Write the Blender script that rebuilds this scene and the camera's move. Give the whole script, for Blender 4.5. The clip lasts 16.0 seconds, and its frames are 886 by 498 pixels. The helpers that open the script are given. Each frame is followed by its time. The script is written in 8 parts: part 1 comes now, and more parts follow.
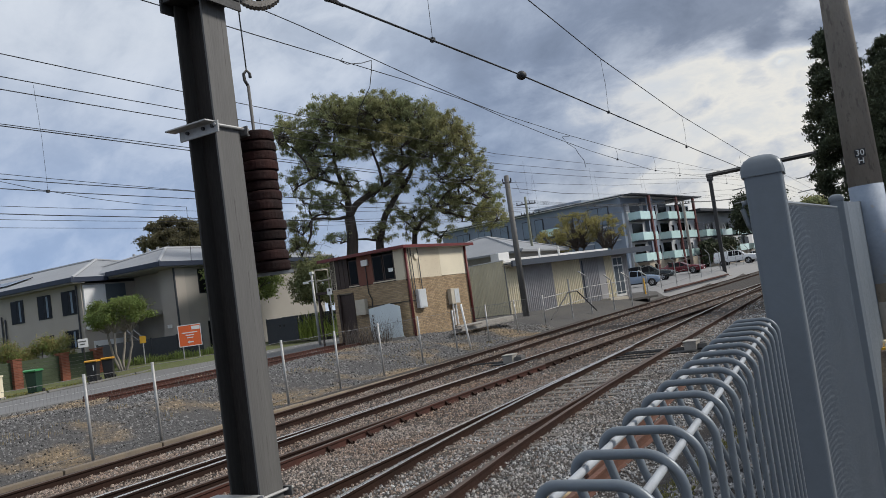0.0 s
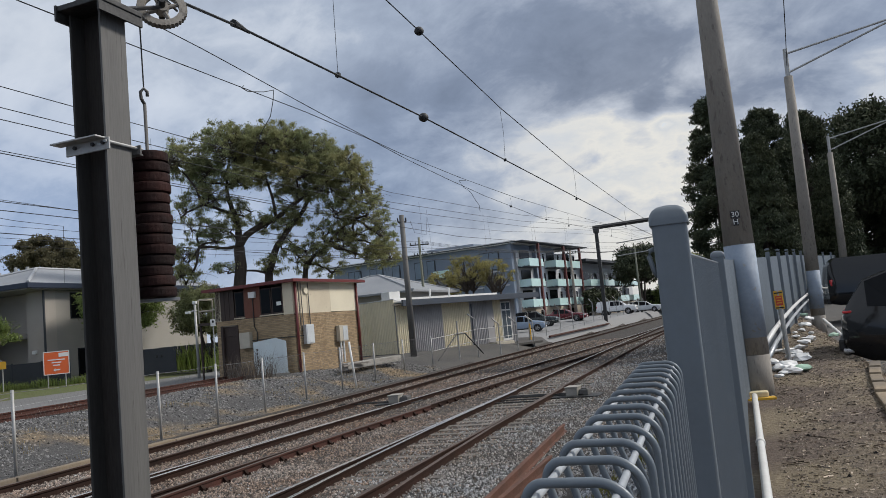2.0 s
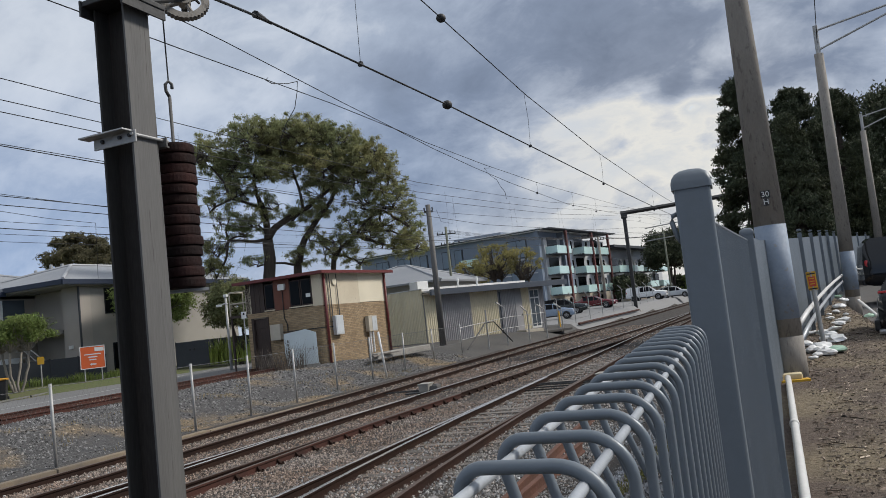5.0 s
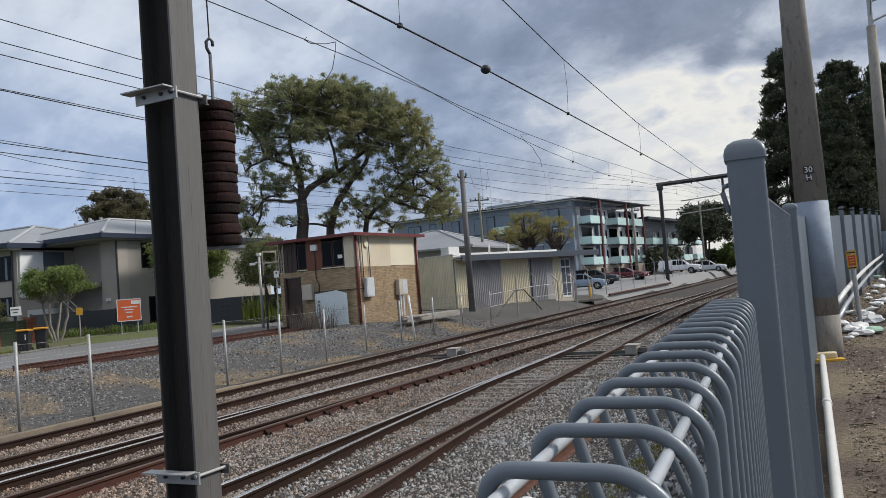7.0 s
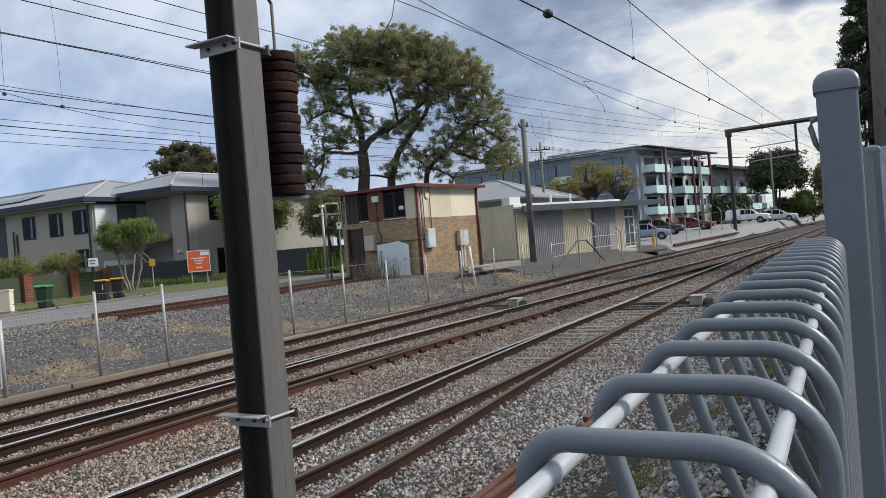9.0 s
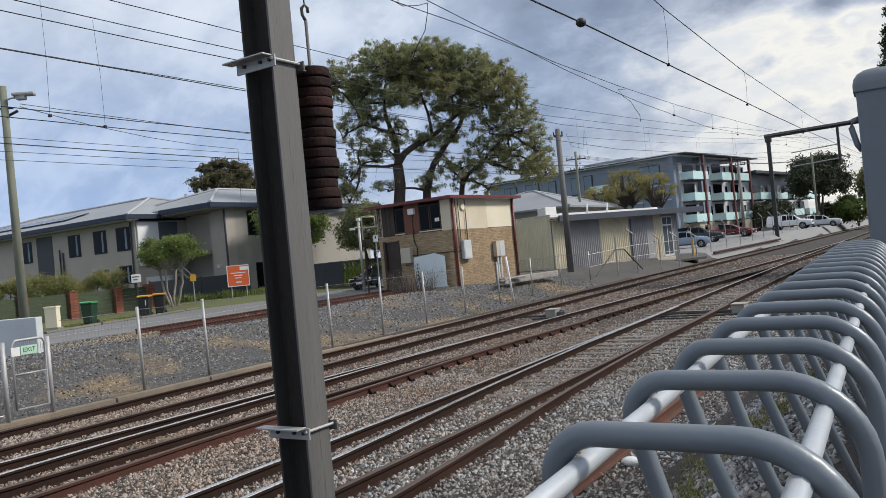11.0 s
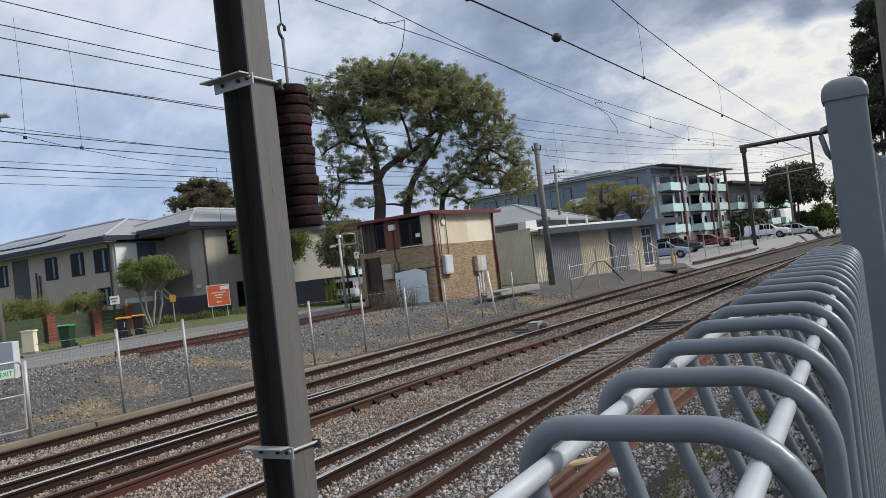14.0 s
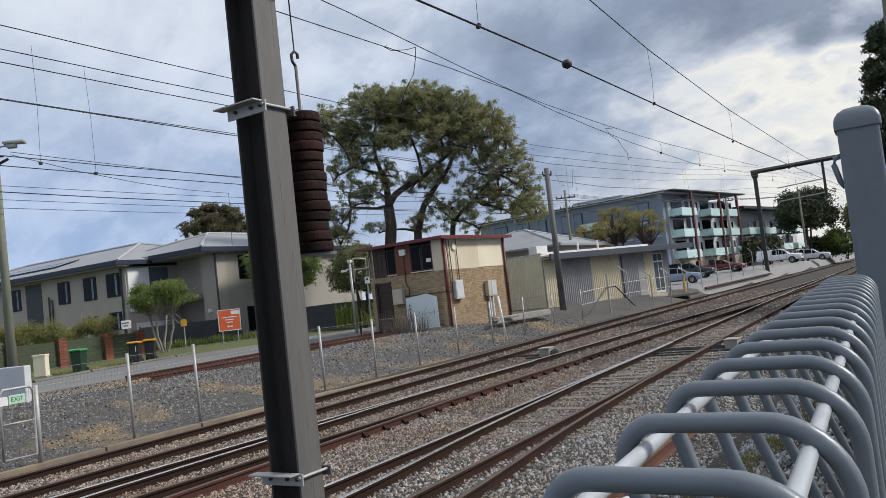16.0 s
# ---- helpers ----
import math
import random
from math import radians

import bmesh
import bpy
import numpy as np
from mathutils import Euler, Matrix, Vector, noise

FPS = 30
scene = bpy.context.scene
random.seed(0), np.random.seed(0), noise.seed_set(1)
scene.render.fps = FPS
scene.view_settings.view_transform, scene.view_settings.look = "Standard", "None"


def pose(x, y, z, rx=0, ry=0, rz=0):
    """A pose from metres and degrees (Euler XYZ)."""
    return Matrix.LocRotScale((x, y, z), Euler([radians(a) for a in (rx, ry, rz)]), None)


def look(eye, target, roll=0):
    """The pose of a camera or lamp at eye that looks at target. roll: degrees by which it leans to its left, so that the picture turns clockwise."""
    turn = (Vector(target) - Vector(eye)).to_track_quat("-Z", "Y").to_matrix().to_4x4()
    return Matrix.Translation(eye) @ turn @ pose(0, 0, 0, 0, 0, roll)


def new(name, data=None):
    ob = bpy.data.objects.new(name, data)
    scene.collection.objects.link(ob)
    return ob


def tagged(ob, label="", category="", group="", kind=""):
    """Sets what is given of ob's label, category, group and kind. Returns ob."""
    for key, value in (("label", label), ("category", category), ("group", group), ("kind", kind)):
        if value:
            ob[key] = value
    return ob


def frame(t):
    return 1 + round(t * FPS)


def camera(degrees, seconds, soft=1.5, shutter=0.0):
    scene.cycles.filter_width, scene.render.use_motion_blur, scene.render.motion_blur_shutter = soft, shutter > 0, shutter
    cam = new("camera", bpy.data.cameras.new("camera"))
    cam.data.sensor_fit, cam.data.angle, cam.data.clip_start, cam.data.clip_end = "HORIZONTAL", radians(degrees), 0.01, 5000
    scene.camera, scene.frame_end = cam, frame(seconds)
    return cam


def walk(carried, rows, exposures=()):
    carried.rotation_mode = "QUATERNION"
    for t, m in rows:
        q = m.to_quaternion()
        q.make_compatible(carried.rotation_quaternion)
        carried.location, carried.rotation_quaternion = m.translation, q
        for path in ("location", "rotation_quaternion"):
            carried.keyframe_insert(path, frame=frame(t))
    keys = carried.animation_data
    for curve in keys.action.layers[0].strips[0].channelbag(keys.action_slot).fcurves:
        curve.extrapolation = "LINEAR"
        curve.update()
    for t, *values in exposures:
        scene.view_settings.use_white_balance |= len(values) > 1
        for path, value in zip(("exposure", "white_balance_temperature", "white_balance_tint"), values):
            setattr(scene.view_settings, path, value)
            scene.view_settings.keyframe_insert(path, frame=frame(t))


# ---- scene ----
cam = camera(59.5, 16.0, soft=0.6)
PATH = [
    (0, (0.0577, 0.0360, 2.2558), (-0.9003, 1.7870, 2.3828), -7.9),
    (0.5, (0.0107, 0.0208, 2.2623), (-0.8823, 1.8048, 2.4063), -6.4),
    (1, (0.0148, 0.0343, 2.2617), (-0.6722, 1.9023, 2.4527), -4.7),
    (1.5, (0.0198, 0.0251, 2.2597), (-0.6662, 1.8921, 2.4697), -5.0),
    (2, (0.0242, 0.0286, 2.2511), (-0.6698, 1.8946, 2.4451), -5.4),
    (2.5, (0.0258, 0.0250, 2.2451), (-0.6622, 1.8950, 2.4241), -5.3),
    (3, (0.0247, 0.0214, 2.2434), (-0.6663, 1.8904, 2.4204), -5.2),
    (3.5, (0.0227, 0.0177, 2.2373), (-0.6863, 1.8787, 2.4123), -5.9),
    (4, (0.0313, 0.0421, 2.2278), (-0.7027, 1.8941, 2.4068), -6.7),
    (6.5, (0.0167, 0.0439, 2.2230), (-0.8133, 1.8579, 2.3620), -4.7),
    (7, (0.0099, 0.0418, 2.2230), (-0.8361, 1.8508, 2.3170), -4.3),
    (7.5, (-0.0039, 0.0428, 2.2209), (-0.8749, 1.8428, 2.2649), -4.3),
    (8, (-0.0087, 0.0472, 2.2200), (-0.9117, 1.8322, 2.2240), -4.3),
    (8.5, (-0.0108, 0.0480, 2.2132), (-0.9608, 1.8080, 2.1962), -4.4),
    (9, (-0.0097, 0.0517, 2.2110), (-1.0037, 1.7867, 2.1910), -4.5),
    (11.5, (-0.0073, 0.0541, 2.2069), (-1.0933, 1.7341, 2.2309), -5.8),
    (12, (-0.0061, 0.0537, 2.2064), (-1.0971, 1.7307, 2.2324), -6.4),
    (12.5, (-0.0060, 0.0511, 2.2043), (-1.0880, 1.7331, 2.2293), -6.7),
    (13, (-0.0056, 0.0525, 2.2062), (-1.0716, 1.7445, 2.2352), -6.8),
    (13.5, (-0.0057, 0.0523, 2.2061), (-1.0507, 1.7573, 2.2431), -6.7),
    (14, (-0.0042, 0.0489, 2.2053), (-1.0312, 1.7639, 2.2573), -6.5),
    (14.5, (-0.0020, 0.0459, 2.2073), (-1.0190, 1.7659, 2.2803), -6.3),
    (15, (-0.0048, 0.0506, 2.2087), (-1.0268, 1.7676, 2.3017), -6.3),
    (15.5, (-0.0058, 0.0485, 2.2095), (-1.0368, 1.7585, 2.3185), -6.3),
    (16, (-0.0049, 0.0479, 2.2099), (-1.0479, 1.7509, 2.3289), -6.4),
]
walk(cam, [(t, look(eye, aim, roll)) for t, eye, aim, roll in PATH],
     exposures=((0, 0.05), (4, 0.0), (6.5, 0.1), (7.5, 0.2), (8.5, 0.3), (9.2, 0.3), (12, 0.25), (16, 0.22)))

# ---- daylight ----
SUN_AZ, SUN_EL = radians(-58), radians(40)     # azimuth from +y, clockwise positive towards +x is negative here
SUN_DIR = Vector((-math.sin(SUN_AZ) * math.cos(SUN_EL), math.cos(SUN_AZ) * math.cos(SUN_EL), math.sin(SUN_EL)))
world = bpy.data.worlds.new("sky")
scene.world = world
world.use_nodes = True


def build_sky():
    nt = world.node_tree
    nd, ln = nt.nodes, nt.links
    nd.clear()
    out = nd.new("ShaderNodeOutputWorld")
    bg = nd.new("ShaderNodeBackground")
    ln.new(bg.outputs[0], out.inputs[0])
    sky = nd.new("ShaderNodeTexSky")
    sky.sky_type, sky.sun_disc = "NISHITA", False
    sky.sun_elevation, sky.sun_rotation = SUN_EL, -SUN_AZ
    tc = nd.new("ShaderNodeTexCoord")
    sep = nd.new("ShaderNodeSeparateXYZ")
    ln.new(tc.outputs["Generated"], sep.inputs[0])

    def m(op, a, b=None, c=None):
        n = nd.new("ShaderNodeMath")
        n.operation = op
        for i, v in enumerate((a, b, c)):
            if v is None:
                continue
            if isinstance(v, (int, float)):
                n.inputs[i].default_value = v
            else:
                ln.new(v, n.inputs[i])
        return n.outputs[0]

    def ramp(fac, stops):
        n = nd.new("ShaderNodeValToRGB")
        el = n.color_ramp.elements
        el[0].position, el[0].color = stops[0][0], (*stops[0][1], 1)
        el[1].position, el[1].color = stops[-1][0], (*stops[-1][1], 1)
        for p, c in stops[1:-1]:
            e = el.new(p)
            e.color = (*c, 1)
        ln.new(fac, n.inputs[0])
        return n.outputs[0]

    def mix(fac, a, b):
        n = nd.new("ShaderNodeMix")
        n.data_type = "RGBA"
        for s, v in ((n.inputs[0], fac), (n.inputs[6], a), (n.inputs[7], b)):
            if isinstance(v, (int, float)):
                s.default_value = v
            elif isinstance(v, tuple):
                s.default_value = (*v, 1)
            else:
                ln.new(v, s)
        return n.outputs[2]

    up = m("MAXIMUM", sep.outputs[2], 0.0)
    den = m("ADD", up, 0.62)
    px, py = m("DIVIDE", sep.outputs[0], den), m("DIVIDE", sep.outputs[1], den)
    comb = nd.new("ShaderNodeCombineXYZ")
    ln.new(px, comb.inputs[0]), ln.new(py, comb.inputs[1])

    def noise_tex(scale, detail, rough, off, stretch=(1, 1, 1), dist=0.0):
        mp = nd.new("ShaderNodeMapping")
        mp.inputs["Location"].default_value, mp.inputs["Scale"].default_value = off, stretch
        ln.new(comb.outputs[0], mp.inputs[0])
        n = nd.new("ShaderNodeTexNoise")
        n.inputs["Scale"].default_value, n.inputs["Detail"].default_value = scale, detail
        n.inputs["Roughness"].default_value, n.inputs["Distortion"].default_value = rough, dist
        ln.new(mp.outputs[0], n.inputs[0])
        return n.outputs[0]

    big = noise_tex(1.35, 5, 0.5, (3.1, 1.7, 0), (1, 1.3, 1), 0.3)
    mid = noise_tex(4.0, 8, 0.58, (7.7, 2.2, 0), (1.0, 1.45, 1), 0.45)
    fine = noise_tex(11.0, 8, 0.60, (0.4, 5.1, 0), (1.0, 1.3, 1), 0.45)
    dens = m("ADD", m("MULTIPLY", big, 0.36), m("ADD", m("MULTIPLY", mid, 0.42), m("MULTIPLY", fine, 0.30)))
    # broad cloud masses: (direction, sharpness, change of thickness)
    for d, k, amount in CLOUD_MASSES:
        dp = nd.new("ShaderNodeVectorMath")
        dp.operation = "DOT_PRODUCT"
        ln.new(tc.outputs["Generated"], dp.inputs[0])
        dp.inputs[1].default_value = Vector(d).normalized()
        dens = m("ADD", dens, m("MULTIPLY", m("POWER", m("MAXIMUM", dp.outputs["Value"], 0.0), k), amount))
    # billows: sharper small structure in all the cover
    bill = noise_tex(8.5, 10, 0.6, (2.6, 9.3, 0), (1.0, 1.25, 1), 0.5)
    dens = m("ADD", dens, m("MULTIPLY", m("SUBTRACT", bill, 0.5), 0.20))
    # how near to the hidden sun
    dot = nd.new("ShaderNodeVectorMath")
    dot.operation = "DOT_PRODUCT"
    ln.new(tc.outputs["Generated"], dot.inputs[0])
    dot.inputs[1].default_value = GLOW_DIR
    near = m("MAXIMUM", dot.outputs["Value"], 0.0)
    glow = m("POWER", near, 42.0)
    wide = m("POWER", near, 5.0)
    # cloud: lit edges white, thick parts blue grey
    cloud = ramp(dens, [(0.38, (0.71, 0.77, 0.87)), (0.47, (0.56, 0.63, 0.75)), (0.55, (0.34, 0.42, 0.565)), (0.66, (0.22, 0.285, 0.415)), (0.80, (0.15, 0.20, 0.30))])
    low = ramp(up, [(0.0, (0.54, 0.70, 0.95)), (0.10, (0.33, 0.49, 0.80)), (0.22, (0.42, 0.53, 0.74)), (0.34, (0.70, 0.76, 0.85)), (0.6, (0.77, 0.81, 0.87))])
    cloud = mix(m("MULTIPLY", m("SUBTRACT", 1.0, wide), 0.62), cloud, low)
    lit = ramp(dens, [(0.34, (0.93, 0.92, 0.87)), (0.42, (0.70, 0.73, 0.76)), (0.49, (0.85, 0.84, 0.80)), (0.57, (0.55, 0.60, 0.69)), (0.68, (0.27, 0.32, 0.42)), (0.82, (0.17, 0.21, 0.29))])
    cloud = mix(m("MINIMUM", m("MULTIPLY", glow, 1.1), 1.0), cloud, lit)
    # blue gaps where the cover is thinnest
    gap = ramp(dens, [(0.345, (1, 1, 1)), (0.385, (0, 0, 0))])
    skyc = nd.new("ShaderNodeVectorMath")
    skyc.operation = "SCALE"
    ln.new(sky.outputs[0], skyc.inputs[0])
    skyc.inputs["Scale"].default_value = 0.17
    col = mix(gap, cloud, skyc.outputs[0])
    # pale warm band low down under the cloud, on the sun's side
    band = m("MULTIPLY", m("POWER", m("MAXIMUM", m("SUBTRACT", 1.0, m("MULTIPLY", up, 5.5)), 0.0), 1.5), wide)
    col = mix(m("MULTIPLY", band, 0.6), col, (1.0, 0.93, 0.76))
    ln.new(col, bg.inputs[0])
    bg.inputs[1].default_value = SKY_STRENGTH


SKY_STRENGTH = 0.9
CLOUD_MASSES = [((-0.227, 0.918, 0.33), 120, 0.07), ((-0.095, 0.95, 0.315), 160, 0.11), ((0.045, 0.961, 0.285), 200, 0.09), ((0.13, 0.952, 0.30), 160, 0.08), ((-0.36, 0.89, 0.27), 110, 0.04),
                ((-0.076, 0.967, 0.243), 4000, 0.12), ((-0.02, 0.972, 0.240), 4000, 0.12), ((-0.136, 0.97, 0.203), 260, -0.085), ((-0.05, 0.985, 0.165), 420, -0.05), ((-0.24, 0.955, 0.18), 200, -0.05),
                ((-0.06, 0.975, 0.215), 6000, -0.15), ((-0.028, 0.977, 0.218), 6000, -0.15), ((0.173, 0.962, 0.213), 1500, -0.15), ((-0.05, 0.99, 0.10), 700, 0.04),
                ((-0.74, 0.58, 0.36), 60, -0.06), ((-0.80, 0.55, 0.16), 80, 0.05)]
GLOW_DIR = Vector((-0.07, 0.972, 0.205)).normalized()
build_sky()
sun_data = bpy.data.lights.new("sun", "SUN")
sun_data.energy, sun_data.angle, sun_data.color = 3.1, radians(12), (1.0, 0.945, 0.875)
sun = new("sun", sun_data)
sun.matrix_world = look(SUN_DIR * 50, (0, 0, 0))
scene.view_settings.exposure = 0.0

# ---- materials ----
def material(name, base, rough=0.7, metal=0.0, vary=0.25, scale=3.0, fine=40.0, bump=0.15, tint=None, spots=None, island=0.0, per_object=0.0,
             stretch=(1, 1, 1), bump_dist=0.01, ior_level=0.5, edge=(0.35, 0.68)):
    """A surface: base colour varied at a large and a fine scale, with matching relief; tint: the colour of the broad patches; spots: (colour, cover) of small stains."""
    mt = bpy.data.materials.new(name)
    mt.use_nodes = True
    nt = mt.node_tree
    nd, ln = nt.nodes, nt.links
    bsdf = nd["Principled BSDF"]
    tc = nd.new("ShaderNodeTexCoord")
    mp = nd.new("ShaderNodeMapping")
    mp.inputs["Scale"].default_value = stretch
    ln.new(tc.outputs["Object"], mp.inputs[0])

    def nz(sc, det, ro=0.55):
        n = nd.new("ShaderNodeTexNoise")
        n.inputs["Scale"].default_value, n.inputs["Detail"].default_value, n.inputs["Roughness"].default_value = sc, det, ro
        ln.new(mp.outputs[0], n.inputs[0])
        return n.outputs[0]

    def mixc(f, a, b, mode="MIX"):
        n = nd.new("ShaderNodeMix")
        n.data_type, n.blend_type = "RGBA", mode
        for s, v in ((n.inputs[0], f), (n.inputs[6], a), (n.inputs[7], b)):
            if isinstance(v, (int, float)):
                s.default_value = v
            elif isinstance(v, tuple):
                s.default_value = (*v, 1) if len(v) == 3 else v
            else:
                ln.new(v, s)
        return n.outputs[2]

    def rng(v, a, b, c, d):
        n = nd.new("ShaderNodeMapRange")
        n.inputs[1].default_value, n.inputs[2].default_value, n.inputs[3].default_value, n.inputs[4].default_value = a, b, c, d
        ln.new(v, n.inputs[0])
        return n.outputs[0]

    broad, small = nz(scale, 4), nz(fine, 5, 0.65)
    other = tint or tuple(c * (1 - vary) for c in base)
    col = mixc(rng(broad, edge[0], edge[1], 0, 1), base, other)
    col = mixc(rng(small, 0.3, 0.7, 0, vary), col, tuple(c * 0.45 for c in base))
    if spots:
        col = mixc(rng(nz(fine * 0.35, 6, 0.7), 0.5 + (0.5 - spots[1]) * 0.35, 0.56 + (0.5 - spots[1]) * 0.35, 0, 0.85), col, spots[0])
    for source, amount in (("Random Per Island", island), ("Random", per_object)):
        if amount:
            gi = nd.new("ShaderNodeNewGeometry" if source == "Random Per Island" else "ShaderNodeObjectInfo")
            f = rng(gi.outputs[source], 0, 1, 1 - amount, 1 + amount)
            v = nd.new("ShaderNodeVectorMath")
            v.operation = "SCALE"
            ln.new(col, v.inputs[0]), ln.new(f, v.inputs["Scale"])
            col = v.outputs[0]
    ln.new(col, bsdf.inputs["Base Color"])
    ln.new(rng(small, 0.3, 0.7, max(rough - 0.12, 0.03), min(rough + 0.12, 1)), bsdf.inputs["Roughness"])
    bsdf.inputs["Metallic"].default_value = metal
    bsdf.inputs["Specular IOR Level"].default_value = ior_level
    if bump:
        b = nd.new("ShaderNodeBump")
        b.inputs["Strength"].default_value, b.inputs["Distance"].default_value = bump, bump_dist
        ln.new(small, b.inputs["Height"])
        ln.new(b.outputs[0], bsdf.inputs["Normal"])
    return mt


def glass_material(name, tint, rough=0.05):
    mt = material(name, tint, rough, 0.0, 0.15, 0.8, 5.0, 0.0, ior_level=0.08)
    return mt


# near black sheet: shade in the gaps between stones is put into its colour
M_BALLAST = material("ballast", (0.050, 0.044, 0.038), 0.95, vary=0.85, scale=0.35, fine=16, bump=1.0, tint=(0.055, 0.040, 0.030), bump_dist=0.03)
M_STONE = material("ballast_stone", (0.30, 0.255, 0.22), 0.9, vary=0.35, scale=0.45, fine=45, bump=0.3, tint=(0.25, 0.165, 0.115), island=0.7)
M_STONE_GREY = material("clean_grey_stone", (0.335, 0.345, 0.35), 0.9, vary=0.35, scale=0.5, fine=45, bump=0.3, tint=(0.28, 0.24, 0.205), island=0.75)
M_DRY_GRASS = material("dry_grass_soil", (0.30, 0.24, 0.14), 0.95, vary=0.55, scale=1.1, fine=18, bump=0.7, tint=(0.13, 0.12, 0.08), bump_dist=0.03)
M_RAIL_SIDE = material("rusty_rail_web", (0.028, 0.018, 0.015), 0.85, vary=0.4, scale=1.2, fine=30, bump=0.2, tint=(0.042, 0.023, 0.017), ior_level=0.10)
M_LOOSE_RAIL = material("dry_rusty_rail", (0.15, 0.075, 0.055), 0.85, vary=0.4, scale=1.5, fine=30, bump=0.3, tint=(0.10, 0.058, 0.046), ior_level=0.25)
M_RAIL_RUST = material("red_rusty_rail", (0.085, 0.034, 0.025), 0.85, vary=0.4, scale=1.2, fine=30, bump=0.3, tint=(0.05, 0.026, 0.021), ior_level=0.25)
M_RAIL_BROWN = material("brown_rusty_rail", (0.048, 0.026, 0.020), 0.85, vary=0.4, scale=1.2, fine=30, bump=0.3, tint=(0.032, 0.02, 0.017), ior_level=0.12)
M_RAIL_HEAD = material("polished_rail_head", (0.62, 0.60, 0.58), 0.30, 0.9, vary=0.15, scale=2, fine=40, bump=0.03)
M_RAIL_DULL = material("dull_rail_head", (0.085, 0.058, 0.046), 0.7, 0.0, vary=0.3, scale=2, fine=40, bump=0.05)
M_SLEEPER = material("timber_sleeper", (0.19, 0.17, 0.15), 0.95, vary=0.4, scale=2, fine=30, bump=0.5, stretch=(1, 6, 1), per_object=0.35)
M_FENCE = material("grey_fence_paint", (0.15, 0.175, 0.198), 0.42, 0.1, vary=0.12, scale=2, fine=60, bump=0.05)
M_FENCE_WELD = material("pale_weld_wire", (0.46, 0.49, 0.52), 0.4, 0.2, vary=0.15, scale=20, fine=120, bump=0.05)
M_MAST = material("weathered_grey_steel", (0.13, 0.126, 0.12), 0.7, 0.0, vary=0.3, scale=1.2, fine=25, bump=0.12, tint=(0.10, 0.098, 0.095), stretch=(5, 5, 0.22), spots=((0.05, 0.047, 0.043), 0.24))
M_GALV = material("galvanised_steel", (0.44, 0.44, 0.43), 0.55, 0.3, vary=0.2, scale=6, fine=50, bump=0.05)
M_WEIGHT = material("rusty_cast_weight", (0.030, 0.010, 0.008), 0.8, 0.0, vary=0.5, scale=5, fine=40, bump=0.5, tint=(0.010, 0.007, 0.007), per_object=0.4, ior_level=0.2)
M_DARK_STEEL = material("dark_steel", (0.05, 0.05, 0.05), 0.6, 0.3, vary=0.3, scale=5, fine=40, bump=0.1)
M_CONCRETE = material("concrete", (0.36, 0.345, 0.315), 0.9, vary=0.25, scale=1.5, fine=25, bump=0.25, tint=(0.27, 0.255, 0.23), spots=((0.17, 0.16, 0.14), 0.3))
M_POLE = material("old_concrete_pole", (0.30, 0.275, 0.24), 0.9, vary=0.3, scale=2, fine=30, bump=0.3, tint=(0.23, 0.21, 0.185), stretch=(2, 2, 0.6), spots=((0.15, 0.135, 0.12), 0.3))
M_POLE_PAINT = material("pale_blue_pole_paint", (0.27, 0.325, 0.40), 0.7, vary=0.2, scale=4, fine=30, bump=0.1, spots=((0.25, 0.24, 0.22), 0.22))
M_WOOD_POLE = material("grey_green_timber_pole", (0.20, 0.21, 0.16), 0.9, vary=0.3, scale=2, fine=24, bump=0.4, stretch=(4, 4, 0.4))
M_BRICK_JOIN = material("tan_brick_far", (0.38, 0.28, 0.17), 0.92, vary=0.25, scale=1.0, fine=40, bump=0.3, tint=(0.33, 0.235, 0.14), island=0.2)
M_MORTAR = material("mortar", (0.22, 0.185, 0.145), 0.95, vary=0.2, scale=3, fine=60, bump=0.2)
M_CREAM = material("cream_render", (0.66, 0.585, 0.44), 0.85, vary=0.15, scale=0.7, fine=30, bump=0.12, tint=(0.59, 0.51, 0.38), spots=((0.33, 0.27, 0.19), 0.2))
M_CREAM_LIGHT = material("fresh_cream_render", (0.76, 0.69, 0.53), 0.85, vary=0.1, scale=0.7, fine=30, bump=0.1)
M_RED_TRIM = material("dark_red_trim", (0.16, 0.028, 0.026), 0.5, vary=0.25, scale=4, fine=30, bump=0.08)
M_BROWN_BOARD = material("dark_brown_boards", (0.055, 0.036, 0.03), 0.75, vary=0.3, scale=3, fine=30, bump=0.2, stretch=(6, 6, 0.5))
M_RED_BOARD = material("red_brown_board", (0.19, 0.07, 0.045), 0.75, vary=0.25, scale=3, fine=30, bump=0.15)
M_GLASS_DARK = glass_material("dark_glass", (0.006, 0.007, 0.008), 0.10)
# apartment panes: the sky's reflection is put into the base colour
M_GLASS_SKY = glass_material("sky_tinted_glass", (0.20, 0.25, 0.31), 0.12)
# mast web and flange: shade of the recess is put into both colours
M_MAST_WEB = material("shaded_rusty_web", (0.032, 0.029, 0.027), 0.8, vary=0.4, scale=1.2, fine=25, bump=0.15, tint=(0.045, 0.038, 0.033), stretch=(3, 3, 0.4), ior_level=0.2)
M_MAST_FLANGE = material("shaded_flange_steel", (0.06, 0.057, 0.053), 0.75, vary=0.4, scale=1.0, fine=25, bump=0.12, tint=(0.035, 0.032, 0.03), stretch=(3, 3, 0.35), ior_level=0.25)
